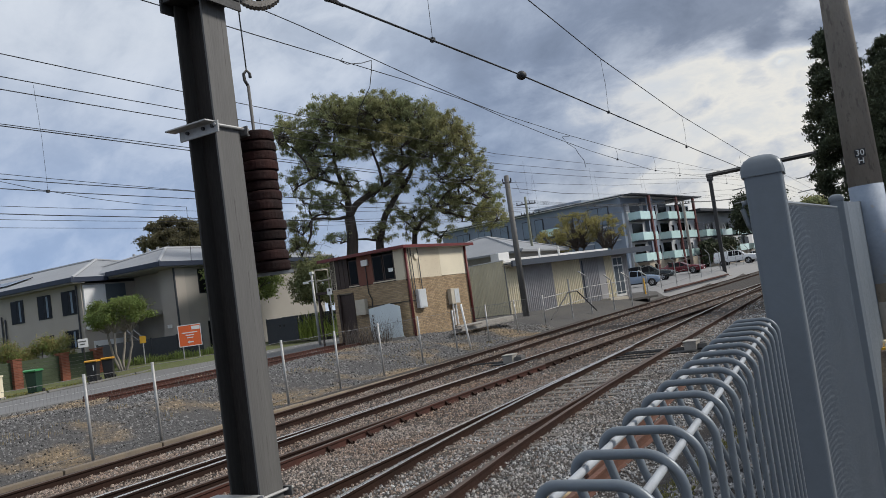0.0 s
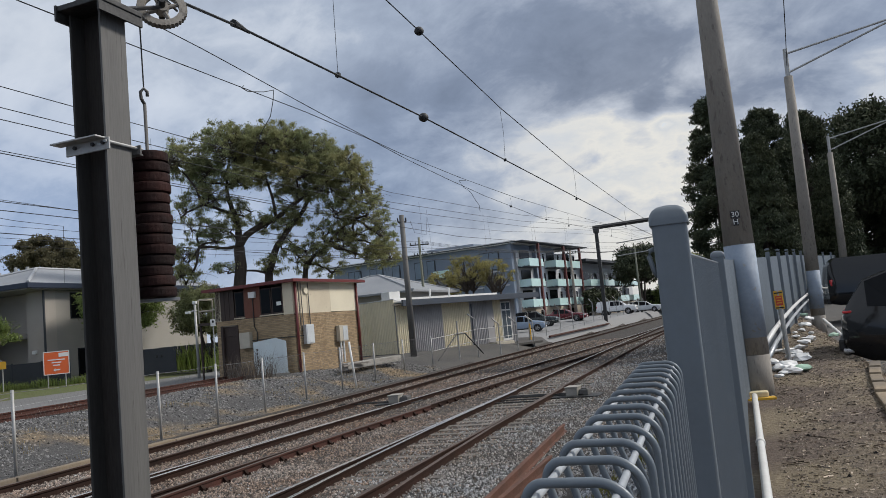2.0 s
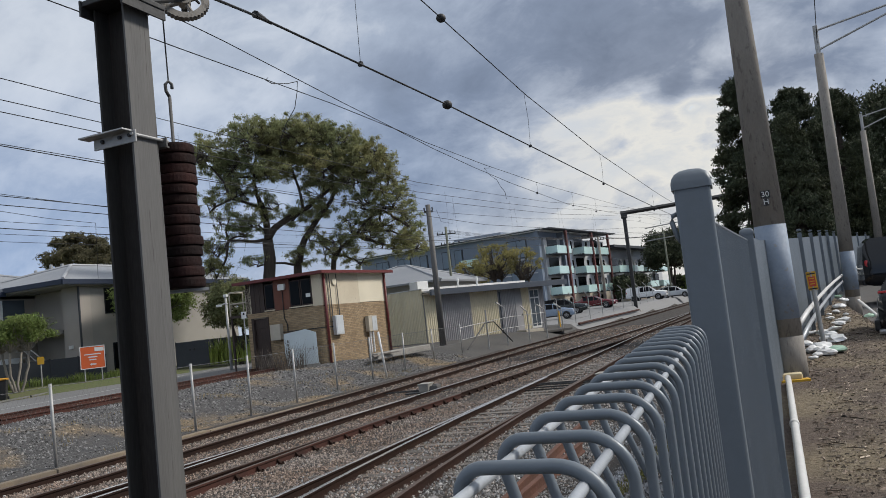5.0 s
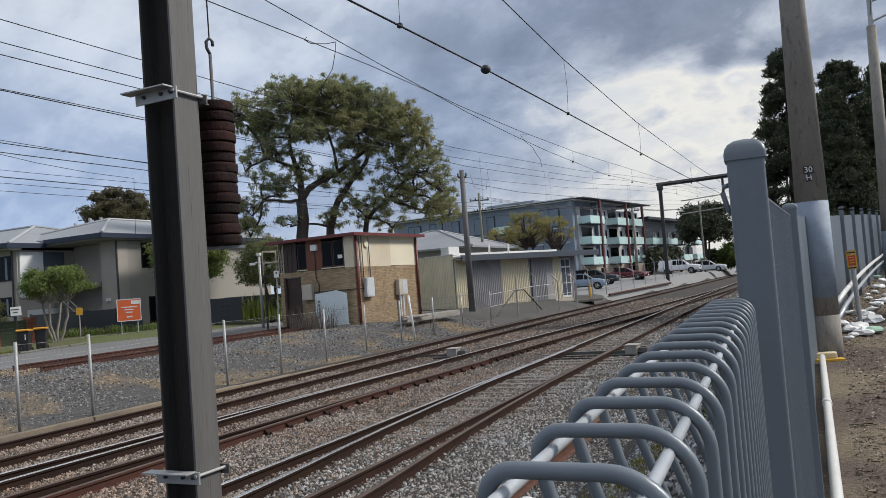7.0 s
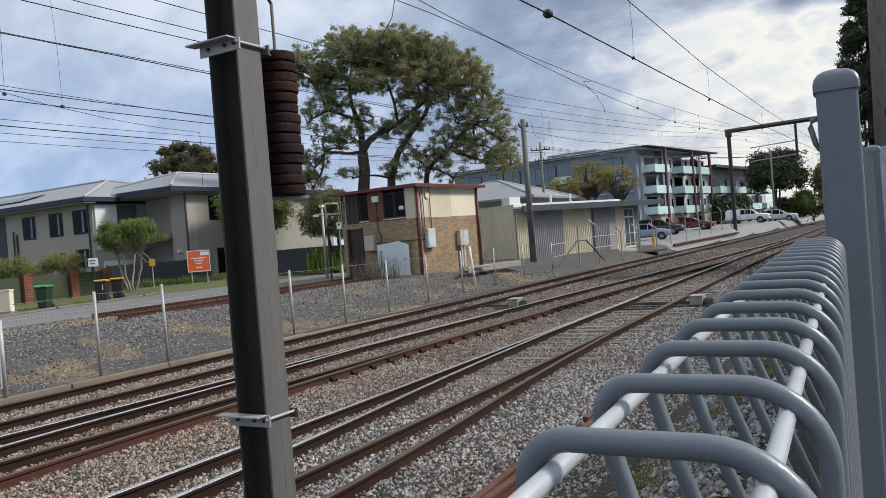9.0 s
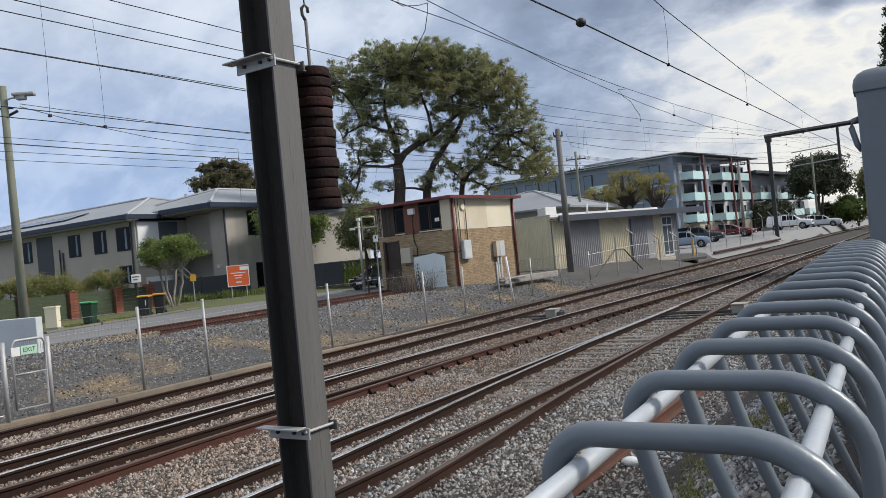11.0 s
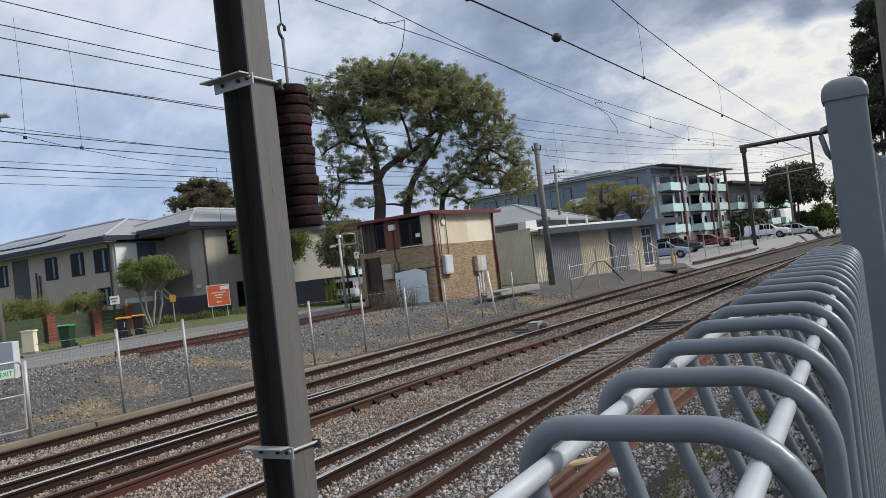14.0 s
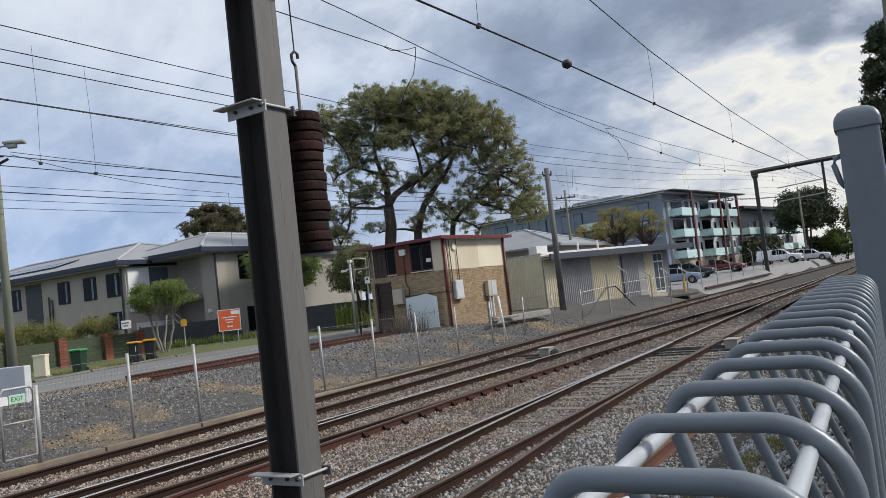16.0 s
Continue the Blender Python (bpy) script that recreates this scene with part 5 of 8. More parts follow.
def shed():
    yaw = -25.4
    t = thing("corrugated_shed", "low shed of cream and grey corrugated sheets", "shed", pose(-20.0, 44.3, 0.0, 0, 0, yaw))
    L, z0, zt = 11.3, 0.45, 3.75
    local_box(t, "wall_core", M_SHED_GREY, -5.2, -0.03, 0.0, L, z0, zt)
    for y0, y1, mt in ((0.02, 1.25, M_SHED_CREAM), (1.25, 4.0, M_SHED_GREY), (4.0, 6.6, M_SHED_CREAM), (6.6, 8.25, M_SHED_GREY), (8.95, 9.75, M_SHED_CREAM), (10.75, L, M_SHED_GREY)):
        bm = B()
        corrugated(bm, y0, y1, z0 + 0.05, zt)
        part("sheet", bm, mt, t)
    d = local_box(t, "door", M_SHED_GREY, -0.03, 0.03, 8.25, 8.95, 0.75, 3.0, 0.005, "pale grey flush door")
    bm = B()
    box(bm, 0.05, 8.85, 1.8, 0.05, 0.05, 0.12)
    part("handle", bm, M_DARK_STEEL, d)
    w = local_box(t, "window", M_WHITE, -0.03, 0.05, 9.75, 10.75, 0.75, 3.5, 0.005, "white framed glazed door")
    for a, b, c, e in ((9.82, 10.22, 0.9, 2.85), (10.28, 10.68, 0.9, 2.85), (9.82, 10.22, 2.95, 3.42), (10.28, 10.68, 2.95, 3.42)):
        local_box(w, "pane", M_GLASS_GREY, 0.03, 0.056, a, b, c, e)
    # left side wall
    bm = B()
    corrugated(bm, -5.2, -0.03, z0, zt + 0.36, 0.0)
    for v in bm.verts:
        x, y, z = v.co
        v.co = (y, -0.01 - x, z)
    part("sheet", bm, M_SHED_CREAM, t)
    # roof and fascia
    bm = B()
    extrude(bm, [(-5.2, zt + 0.20), (0.75, zt + 0.10), (0.75, zt + 0.20), (-5.2, zt + 0.34)], 0.03, L + 1.9, "y")
    part("roof", bm, M_SHED_ROOF, t)
    local_box(t, "fascia", M_FASCIA, 0.62, 0.80, 0.03, L + 1.9, zt - 0.12, zt + 0.26, 0.01)
    local_box(t, "flashing", M_SHED_ROOF, -5.25, 0.0, -0.08, 0.02, zt + 0.34, zt + 0.40, 0.01)
    local_box(t, "soffit", M_APT_TAN, 0.0, 0.62, -0.2, L + 1.8, zt - 0.03, zt + 0.05)
    local_box(t, "parapet", M_SHED_ROOF, -2.0, -1.86, 0.6, L + 0.3, zt + 0.25, zt + 0.52, 0.01)
    for y in (4.2, 6.0):
        bm = B()
        tube(bm, [(-1.2, y, zt + 0.3), (-1.2, y, zt + 1.0)], 0.07, 8)
        part("vent_pipe", bm, M_WHITE, t)
    local_box(t, "plant_box", M_WHITE, -1.6, -0.8, 0.3, 1.2, zt + 0.35, zt + 0.9, 0.02)
    bm = B()
    tube(bm, [(0.1, 6.7, 0.5), (0.1, 6.7, 3.5)], 0.05, 8)
    part("down_pipe", bm, M_FASCIA, t)
    local_box(t, "step", M_BEIGE_BOX, 0.05, 0.9, 8.1, 9.9, 0.50, 0.72, 0.02, "beige edged concrete step")
    local_box(t, "step_top", M_CONCRETE, 0.04, 0.84, 8.15, 9.85, 0.52, 0.745, 0.01)
    local_box(t, "apron", M_YARD, 0.0, 1.5, 0.0, L + 1, 0.35, 0.50, 0.02)
    return t


shed()
# grey and cream sheet wall that closes the yard between cabin and shed
yw = thing("yard_wall", "cream and grey corrugated yard wall behind mesh fence", "wall")
bm = B()
corrugated(bm, 0, 6.5, 0.5, 3.55)
for v in bm.verts:
    x, y, z = v.co
    v.co = (-24.4 + y * 0.72, 45.5 - y * 0.06 - x, z)
part("sheet", bm, M_SHED_CREAM, yw)


# ---- two storey house ----
def window_unit(t, x0, x1, z0, z1, y, mat=None, axis="y", out=-1):
    """A recessed dark framed window on a wall whose face is at y (axis y) or x (axis x)."""
    mat = mat or M_WIN_FRAME
    f = 0.06

    def bx(nm, a, b, c, d, n0, n1, m_, parent, **kw):
        if axis == "y":
            return local_box(parent, nm, m_, a, b, n0, n1, c, d, **kw)
        return local_box(parent, nm, m_, n0, n1, a, b, c, d, **kw)
    w = bx("window", x0, x1, z0, z1, y + out * 0.03, y - out * 0.03, mat, t)
    mid = (x0 + x1) / 2
    for k, (a, b) in enumerate(((x0 + f, mid - f / 2), (mid + f / 2, x1 - f))):
        bx("pane", a, b, z0 + f, z1 - f, y + out * 0.036, y + out * 0.01, M_GLASS_DARK, w)
        if k == 1:
            bx("curtain", a + (b - a) * 0.30, a + (b - a) * 0.62, z0 + f + 0.03, z1 - f - 0.03, y + out * 0.042, y + out * 0.037, M_GLASS_SKY, w)
    return w


def hip_roof(t, x0, x1, y0, y1, z, rise, thick=0.16, name="roof"):
    bm = B()
    w, d = x1 - x0, y1 - y0
    h = min(w, d) / 2
    r0, r1 = ((x0 + h, (y0 + y1) / 2), (x1 - h, (y0 + y1) / 2)) if w >= d else (((x0 + x1) / 2, y0 + h), ((x0 + x1) / 2, y1 - h))
    c = [bm.verts.new((x, y, z)) for x, y in ((x0, y0), (x1, y0), (x1, y1), (x0, y1))]
    lo = [bm.verts.new((x, y, z - thick)) for x, y in ((x0, y0), (x1, y0), (x1, y1), (x0, y1))]
    a, b = bm.verts.new((*r0, z + rise)), bm.verts.new((*r1, z + rise))
    if w >= d:
        fs = ((c[0], c[1], b, a), (c[1], c[2], b), (c[2], c[3], a, b), (c[3], c[0], a))
    else:
        fs = ((c[0], c[1], a), (c[1], c[2], b, a), (c[2], c[3], b), (c[3], c[0], a, b))
    for f in fs:
        bm.faces.new(f)
    for k in range(4):
        bm.faces.new((lo[k], lo[(k + 1) % 4], c[(k + 1) % 4], c[k]))
    bm.faces.new(lo[::-1])
    bmesh.ops.recalc_face_normals(bm, faces=bm.faces[:])
    roof = part(name, bm, M_ROOF_GREY, t)
    bm = B()
    for p, q in ((c0, r) for c0, r in zip(((x0, y0), (x1, y0), (x1, y1), (x0, y1)), (r0, r1 if w >= d else r0, r1, r0 if w >= d else r1))):
        tube(bm, [(p[0], p[1], z + 0.03), (q[0], q[1], z + rise + 0.03)], 0.09, 6)
    tube(bm, [(*r0, z + rise + 0.03), (*r1, z + rise + 0.03)], 0.09, 6)
    part("ridge_cap", bm, M_RIDGE, roof)
    return roof


def house():
    t = thing("apartment_house", "two storey taupe rendered house with grey hip roofs", "house")
    g, ze, zl = 0.5, 6.2, 6.0
    # long wing
    local_box(t, "wall", M_HOUSE, -66, -40.0, 29.2, 41, g, zl)
    # corner wing
    local_box(t, "wall", M_HOUSE, -39.98, -35.9, 33.0, 46, g, ze)
    local_box(t, "wall", M_HOUSE, -36.9, -35.6, 32.2, 33.0, g, ze)
    local_box(t, "wall", M_HOUSE_LIGHT, -35.9, -35.6, 33.0, 46, g, ze)
    local_box(t, "panel", M_HOUSE_WHITE, -40.0, -39.9, 29.32, 30.8, 3.3, 5.9)
    local_box(t, "panel", M_GLASS_GREY, -40.0, -39.9, 30.82, 32.2, 3.9, 5.9)
    local_box(t, "panel", M_HOUSE_WHITE, -40.0, -39.9, 29.7, 31.9, g, 2.6)
    local_box(t, "landing", M_SOFFIT, -39.9, -37.0, 31.2, 33.0, 3.65, 3.9)
    # roofs with dark gutters
    hip_roof(t, -67, -39.5, 28.4, 42, zl + 0.32, 1.85)
    hip_roof(t, -45.5, -35.05, 30.75, 47, ze + 0.36, 1.5)
    for a in ((-67, -39.5, 28.28, 28.42, zl), (-39.62, -39.48, 28.3, 30.75, zl), (-39.6, -35.05, 30.63, 30.77, ze), (-35.11, -34.95, 30.65, 47, ze)):
        local_box(t, "gutter", M_GUTTER, a[0], a[1], a[2], a[3], a[4] + 0.08, a[4] + 0.36, 0.01)
    local_box(t, "soffit", M_SOFFIT, -67, -39.55, 28.42, 29.2, zl + 0.0, zl + 0.10)
    local_box(t, "soffit", M_SOFFIT, -39.55, -35.11, 30.77, 33.2, ze + 0.02, ze + 0.12)
    local_box(t, "soffit", M_SOFFIT, -35.6, -35.11, 33.2, 46, ze + 0.02, ze + 0.12)
    # windows of the long wing
    for x in (-41.2, -43.5, -46.2, -51.7):
        window_unit(t, x - 0.6, x + 0.7, 4.3, 5.72, 29.2)
    for x, z0, z1 in ((-41.2, 2.3, 3.4), (-43.5, 2.6, 3.3), (-51.7, 2.4, 3.2)):
        window_unit(t, x - 0.55, x + 0.65, z0, z1, 29.2)
    local_box(t, "door_recess", M_CHARCOAL, -50.4, -48.6, 29.17, 29.25, g, 5.9)
    for x, z in ((-47.75, 4.9), (-47.4, 4.7), (-40.3, 5.95)):
        bm = B()
        tube(bm, [(x, 29.12, g), (x, 29.12, z)], 0.05, 8)
        part("down_pipe", bm, M_CHARCOAL, t)
    bm = B()
    tube(bm, [(-35.55, 32.15, g), (-35.55, 32.15, ze)], 0.06, 8)
    part("down_pipe", bm, M_CHARCOAL, t)
    # windows of the street side
    window_unit(t, 34.0, 35.3, 4.6, 6.1, -35.6, axis="x", out=1)
    window_unit(t, 34.4, 37.4, 1.3, 2.9, -35.6, axis="x", out=1)
    window_unit(t, 39, 40.6, 4.6, 6.1, -35.6, axis="x", out=1)
    # stair
    st = local_box(t, "stair", M_CONCRETE, -39.4, -39.2, 31.0, 32.2, 0.7, 0.8)
    for i in range(12):
        local_box(st, "tread", M_GALV, -39.6 + i * 0.26, -39.3 + i * 0.26, 31.2, 32.2, 2.9 - i * 0.18, 2.95 - i * 0.18)
    bm = B()
    tube(bm, [(-39.6, 31.1, 3.9), (-36.6, 31.1, 1.8)], 0.03, 6)
    tube(bm, [(-39.6, 31.1, 3.5), (-36.6, 31.1, 1.4)], 0.03, 6)
    part("handrail", bm, M_GALV, t)
    # wall lamp and roof vents
    local_box(t, "wall_lamp", M_WHITE, -36.45, -36.2, 32.05, 32.2, 2.75, 2.95, 0.02)
    for x, h in ((-42.6, 0.7), (-41.6, 0.6), (-44, 0.35)):
        bm = B()
        tube(bm, [(x, 36.5, 7.4), (x, 36.5, 8.0 + h * 0.6)], 0.10, 8)
        part("roof_vent", bm, M_GALV, t)
    # solar panels on the long roof
    for i in range(7):
        bm = B()
        s = 1.85 / 6.8
        x = -61 + i * 1.75
        ys = (30.4, 32.2)
        zz = [zl + 0.32 + (y - 28.4) * s + 0.10 for y in ys]
        vs = [bm.verts.new(p) for p in ((x, ys[0], zz[0]), (x + 1.65, ys[0], zz[0]), (x + 1.65, ys[1], zz[1]), (x, ys[1], zz[1]))]
        lo = [bm.verts.new((v.co.x, v.co.y, v.co.z - 0.05)) for v in vs]
        bm.faces.new(vs)
        for k in range(4):
            bm.faces.new((lo[k], lo[(k + 1) % 4], vs[(k + 1) % 4], vs[k]))
        part("solar_panel", bm, M_GLASS_DARK, t)
    return t


house()


# ---- distant apartment block ----
def apartments():
    t = thing("apartment_block", "four storey blue-grey apartment block with pale glass balconies", "apartment building", pose(-28.0, 101.2, 0.7, 0, 0, -9))
    H = 11.6
    # long front towards the camera, then the street side
    local_box(t, "wall", M_APT_DARK, -30, 0, 0, 16, 0, H, 0.0)
    local_box(t, "wall", M_APT_LIGHT, -1.5, 0.35, 1.0, 24, 0, H - 0.9)
    for zz in (3.1, 6.0, 8.0):
        local_box(t, "ledge", M_APT_LIGHT, -30.05, 0.0, -0.16, 0.0, zz, zz + 0.14)
    local_box(t, "wall", M_APT_LIGHT, -12, 0.0, 24, 56, 0, 9.6)
    local_box(t, "wall", M_APT_TAN, -30.02, -0.02, -0.1, 0.2, 0, 3.0)
    local_box(t, "wall", M_APT_TAN, -1.4, 0.42, 1.1, 55, 0, 2.9)
    local_box(t, "roof", M_SHED_ROOF, -30.6, 0.9, -0.6, 17, H, H + 0.35)
    local_box(t, "roof", M_CHARCOAL, -30.6, 2.3, -0.7, 25, H + 0.1, H + 0.22)
    local_box(t, "roof", M_CHARCOAL, -12.5, 2.2, 24, 57, 9.6, 10.0)
    local_box(t, "roof_plant", M_APT_DARK, -16, -8, 5, 12, H + 0.35, H + 1.3)
    local_box(t, "balcony_block", M_APT_DARK, -0.2, 0.9, 6.6, 9.0, 3, H)
    local_box(t, "fin", M_APT_DARK, -0.3, 0.3, -0.4, 0.3, 0, H + 0.1)
    # front windows
    for x, z0, z1, w in ((-3.2, 8.3, 10.8, 3.0), (-8, 8.5, 10.6, 1.6), (-12.5, 8.3, 10.8, 1.4), (-14.6, 8.3, 10.8, 1.4), (-18.5, 8.3, 10.8, 1.4), (-22, 8.3, 10.8, 2.4), (-26, 8.3, 10.8, 2.4),
                         (-3.2, 5.2, 7.6, 2.6), (-8, 5.4, 7.6, 1.6), (-12.5, 5.4, 7.6, 1.4), (-18.5, 5.4, 7.6, 1.6), (-22, 5.4, 7.6, 2.4), (-26, 5.4, 7.6, 2.4)):
        wd = local_box(t, "window", M_CHARCOAL, x - w / 2, x + w / 2, -0.12, 0.05, z0, z1)
        n = 2 if w > 1.5 else 1
        for i in range(n):
            a = x - w / 2 + 0.1 + i * (w - 0.1) / n
            local_box(wd, "pane", M_GLASS_SKY, a, a + (w - 0.2) / n - 0.06, -0.16, -0.06, z0 + 0.1, z1 - 0.1)
    for x in (-10.2,):
        bl = local_box(t, "balcony", M_CHARCOAL, x - 1.4, x + 1.4, -1.2, 0.1, 7.9, 8.1)
        local_box(bl, "balustrade", M_BALUSTRADE, x - 1.4, x + 1.4, -1.22, -1.16, 8.1, 9.1)
    # balconies of the street side
    for lvl, z in enumerate((2.9, 5.7, 8.5)):
        for y0, y1 in ((1.3, 6.2), (11.0, 15.6), (17.5, 22.0), (25.5, 30.5), (33.0, 38.0), (41, 46), (49, 53)):
            if y0 > 24 and z > 8:
                continue
            bl = local_box(t, "balcony", M_CHARCOAL, 0.3, 2.1, y0, y1, z - 0.2, z)
            local_box(bl, "balustrade", M_BALUSTRADE, 2.06, 2.12, y0, y1, z - 0.1, z + 0.95)
            local_box(bl, "balustrade", M_BALUSTRADE, 0.4, 2.06, y0, y0 + 0.06, z - 0.1, z + 0.95)
            local_box(bl, "door", M_GLASS_DARK, 0.34, 0.40, y0 + 0.8, y1 - 0.8, z + 0.05, z + 2.3)
        for y in (7.4, 9.6, 10.4, 16.4, 23.2, 31.5, 39.5, 47.5):
            if y > 24 and z > 8:
                continue
            w = local_box(t, "window", M_WHITE, 0.3, 0.40, y - 0.45, y + 0.45, z + 0.7, z + 2.1)
            local_box(w, "pane", M_GLASS_DARK, 0.38, 0.42, y - 0.37, y + 0.37, z + 0.78, z + 2.02)
    for y in (4.8, 14.6, 21.5):
        local_box(t, "column", M_APT_RED, 1.95, 2.25, y - 0.22, y + 0.22, 0, H if y < 24 else 9.6)
    for y in (3.0, 8.5, 13.0, 20.0, 28.0, 36.0, 44.0):
        local_box(t, "ground_window", M_GLASS_DARK, 0.40, 0.47, y - 0.9, y + 0.9, 0.5, 2.3)
    return t


apartments()
# low pale roof in front of the apartments
ph = thing("house", "single storey house with pale hip roof", "house")
local_box(ph, "wall", M_HOUSE_LIGHT, -38, -26.5, 62, 72, 0.6, 5.4)
hip_roof(ph, -38.6, -25.8, 61.2, 73, 5.5, 2.0)


# ---- road and verge ----
def strip(name, edges, z, mat, label, category, thick=0.06):
    """A paved strip between near and far edge points given at the same steps."""
    bm = B()
    prev = None
    for (xa, ya), (xb, yb) in edges:
        za = z if isinstance(z, float) else z(ya)
        cur = [bm.verts.new((xa, ya, za)), bm.verts.new((xb, yb, za)), bm.verts.new((xb, yb, za - thick)), bm.verts.new((xa, ya, za - thick))]
        if prev:
            for k in range(4):
                bm.faces.new((prev[k], cur[k], cur[(k + 1) % 4], prev[(k + 1) % 4]))
        prev = cur
    bmesh.ops.recalc_face_normals(bm, faces=bm.faces[:])
    return tagged(part(name, bm, mat), label, category, kind="structure")


ROAD_FAR = [(-30.6, -170), (-30.6, 10), (-30.9, 18), (-32.3, 21.5), (-32.9, 24), (-33.3, 27), (-33.4, 30), (-33.5, 33), (-33.6, 40), (-33.6, 62), (-40, 130)]
ROAD_NEAR = [(-24.6, -170), (-24.6, 10), (-24.6, 18), (-24.5, 21.5), (-24.4, 24), (-24.2, 27), (-24.1, 30), (-24.2, 33), (-25.0, 40), (-27.0, 62), (-33, 130)]
strip("road", list(zip(ROAD_NEAR, ROAD_FAR)), street_z, M_ASPHALT, "grey asphalt street beside the railway", "road")
bm = B()
for (xa, ya), (xb, yb) in zip(ROAD_FAR, ROAD_FAR[1:]):
    n = max(1, int((yb - ya) / 3))
    if ya < -20 or yb > 64:
        continue
    for i in range(n):
        t0, t1 = i / n, (i + 0.96) / n
        p, q = (xa + (xb - xa) * t0, ya + (yb - ya) * t0), (xa + (xb - xa) * t1, ya + (yb - ya) * t1)
        tube(bm, [(p[0] - 0.1, p[1], street_z(p[1]) + 0.02), (q[0] - 0.1, q[1], street_z(q[1]) + 0.02)], 0.09, 6)
tagged(part("kerb", bm, M_KERB), "low worn concrete kerb of the street", "kerb", kind="structure")
bm = B()
line = [(-28.0, 16), (-28.3, 24), (-28.3, 27), (-28.2, 30), (-28.2, 34), (-28.4, 40)]
for a, b in zip(line, line[1:]):
    va = [bm.verts.new(p) for p in ((a[0], a[1], street_z(a[1]) + 0.008), (b[0], b[1], street_z(b[1]) + 0.008), (b[0] - 0.13, b[1], street_z(b[1]) + 0.008), (a[0] - 0.13, a[1], street_z(a[1]) + 0.008))]
    bm.faces.new(va)
tagged(part("road_line", bm, M_LINE), "worn white edge line on asphalt", "road marking", kind="structure")
strip("footpath", [((-34.5, 28.6), (-36.2, 29.2)), ((-34.0, 31), (-35.2, 31)), ((-34.1, 33), (-35.2, 33)), ((-34.4, 40), (-35.4, 40))], lambda y: street_z(y) + 0.09, M_CARPARK, "pale concrete footpath before the house", "footpath", 0.3)
strip("verge", [((-30.7, -40), (-36.2, -40)), ((-30.7, 10), (-36.2, 10)), ((-31.0, 18), (-36.2, 18)), ((-32.4, 21.5), (-36.2, 21.5)), ((-33.0, 24), (-36.2, 24)), ((-33.4, 27), (-36.2, 27)), ((-33.5, 30), (-34.2, 30))], lambda y: street_z(y) + 0.035, M_GRASS_SOIL, "mown grass verge beside the kerb", "grass", 0.2)

# ---- bins ----
def wheelie_bin(x, y, z, rz, body, lid, label):
    t = thing("wheelie_bin", label, "bin", pose(x, y, z, 0, 0, rz), group="wheelie bins")
    bm = B()
    rings = []
    for s, zz in ((0.40, 0.06), (0.42, 0.2), (0.50, 0.92), (0.54, 0.94), (0.54, 0.98)):
        rings.append([bm.verts.new((sx * s / 2, sy * s * 0.62, zz)) for sx, sy in ((-1, -1), (1, -1), (1, 1), (-1, 1))])
    for a, b in zip(rings, rings[1:]):
        for k in range(4):
            bm.faces.new((a[k], a[(k + 1) % 4], b[(k + 1) % 4], b[k]))
    bm.faces.new(rings[0][::-1]), bm.faces.new(rings[-1])
    bmesh.ops.bevel(bm, geom=bm.edges[:], offset=0.02, segments=1, affect="EDGES")
    part("body", bm, body, t)
    bm = B()
    extrude(bm, [(-0.36, 0.98), (0.36, 0.98), (0.37, 1.01), (0.25, 1.06), (-0.25, 1.08), (-0.38, 1.03)], -0.28, 0.28, "x")
    part("lid", bm, lid, t)
    for sx in (-1, 1):
        bm = B()
        lathe(bm, [(0.10, -0.025), (0.10, 0.025)], 14, Matrix.Translation((sx * 0.24, 0.27, 0.10)) @ Matrix.Rotation(radians(90), 4, "Y"))
        part("wheel", bm, M_RUBBER, t)
    bm = B()
    tube(bm, [(-0.22, 0.37, 0.93), (0.22, 0.37, 0.93)], 0.016, 6)
    part("handle", bm, body, t)
    return t


b7 = wheelie_bin(-33.25, 24.5, 0.585, 38, M_BIN, M_LID_YELLOW, "black wheelie bin with yellow lid and painted mark")
bm = B()
box(bm, 0.10, -0.30, 0.70, 0.035, 0.012, 0.26)
part("painted_mark", bm, M_INK_WHITE, b7)
wheelie_bin(-33.75, 25.75, 0.60, 44, M_BIN, M_LID_YELLOW, "black wheelie bin with yellow lid on the verge")
wheelie_bin(-32.95, 21.3, 0.585, 30, M_BIN_GREEN, M_LID_GREEN, "green wheelie bin with bright green lid")
wheelie_bin(-35.4, 18.0, 0.585, 30, M_BIN_GREEN, M_BIN_GREEN, "dark green wheelie bin by the timber wall")
cp = thing("cable_pillar", "cream metal cable pillar on the verge", "cabinet", pose(-33.4, 19.8, 0.58, 0, 0, 35))
part("case", box(B(), 0, 0, 0.5, 0.52, 0.4, 0.9, bevel=0.02), M_CREAM_LIGHT, cp)
part("cover", box(B(), 0, 0, 0.98, 0.57, 0.45, 0.08, bevel=0.015), M_CREAM_LIGHT, cp)
part("plinth", box(B(), 0, 0, 0.03, 0.62, 0.5, 0.1), M_CONCRETE, cp)
# concrete wall and mesh near the timber lamp pole
cw = thing("concrete_wall", "low grey concrete block wall beside the gate", "wall", pose(-20.5, 9.9, 0.55))
part("wall", box(B(), 0, 0, 0.35, 4.0, 0.25, 1.5, rz=25, bevel=0.02), M_GREY_BOX, cw)

# ---- timber and brick front wall ----
fw = thing("garden_wall", "green timber board wall between red brick piers", "wall")
PIERS = [(-36.35, 15.1), (-36.35, 17.6), (-36.35, 20.1), (-36.35, 22.6), (-36.35, 25.1), (-36.1, 26.9)]
me_pier_brick = None


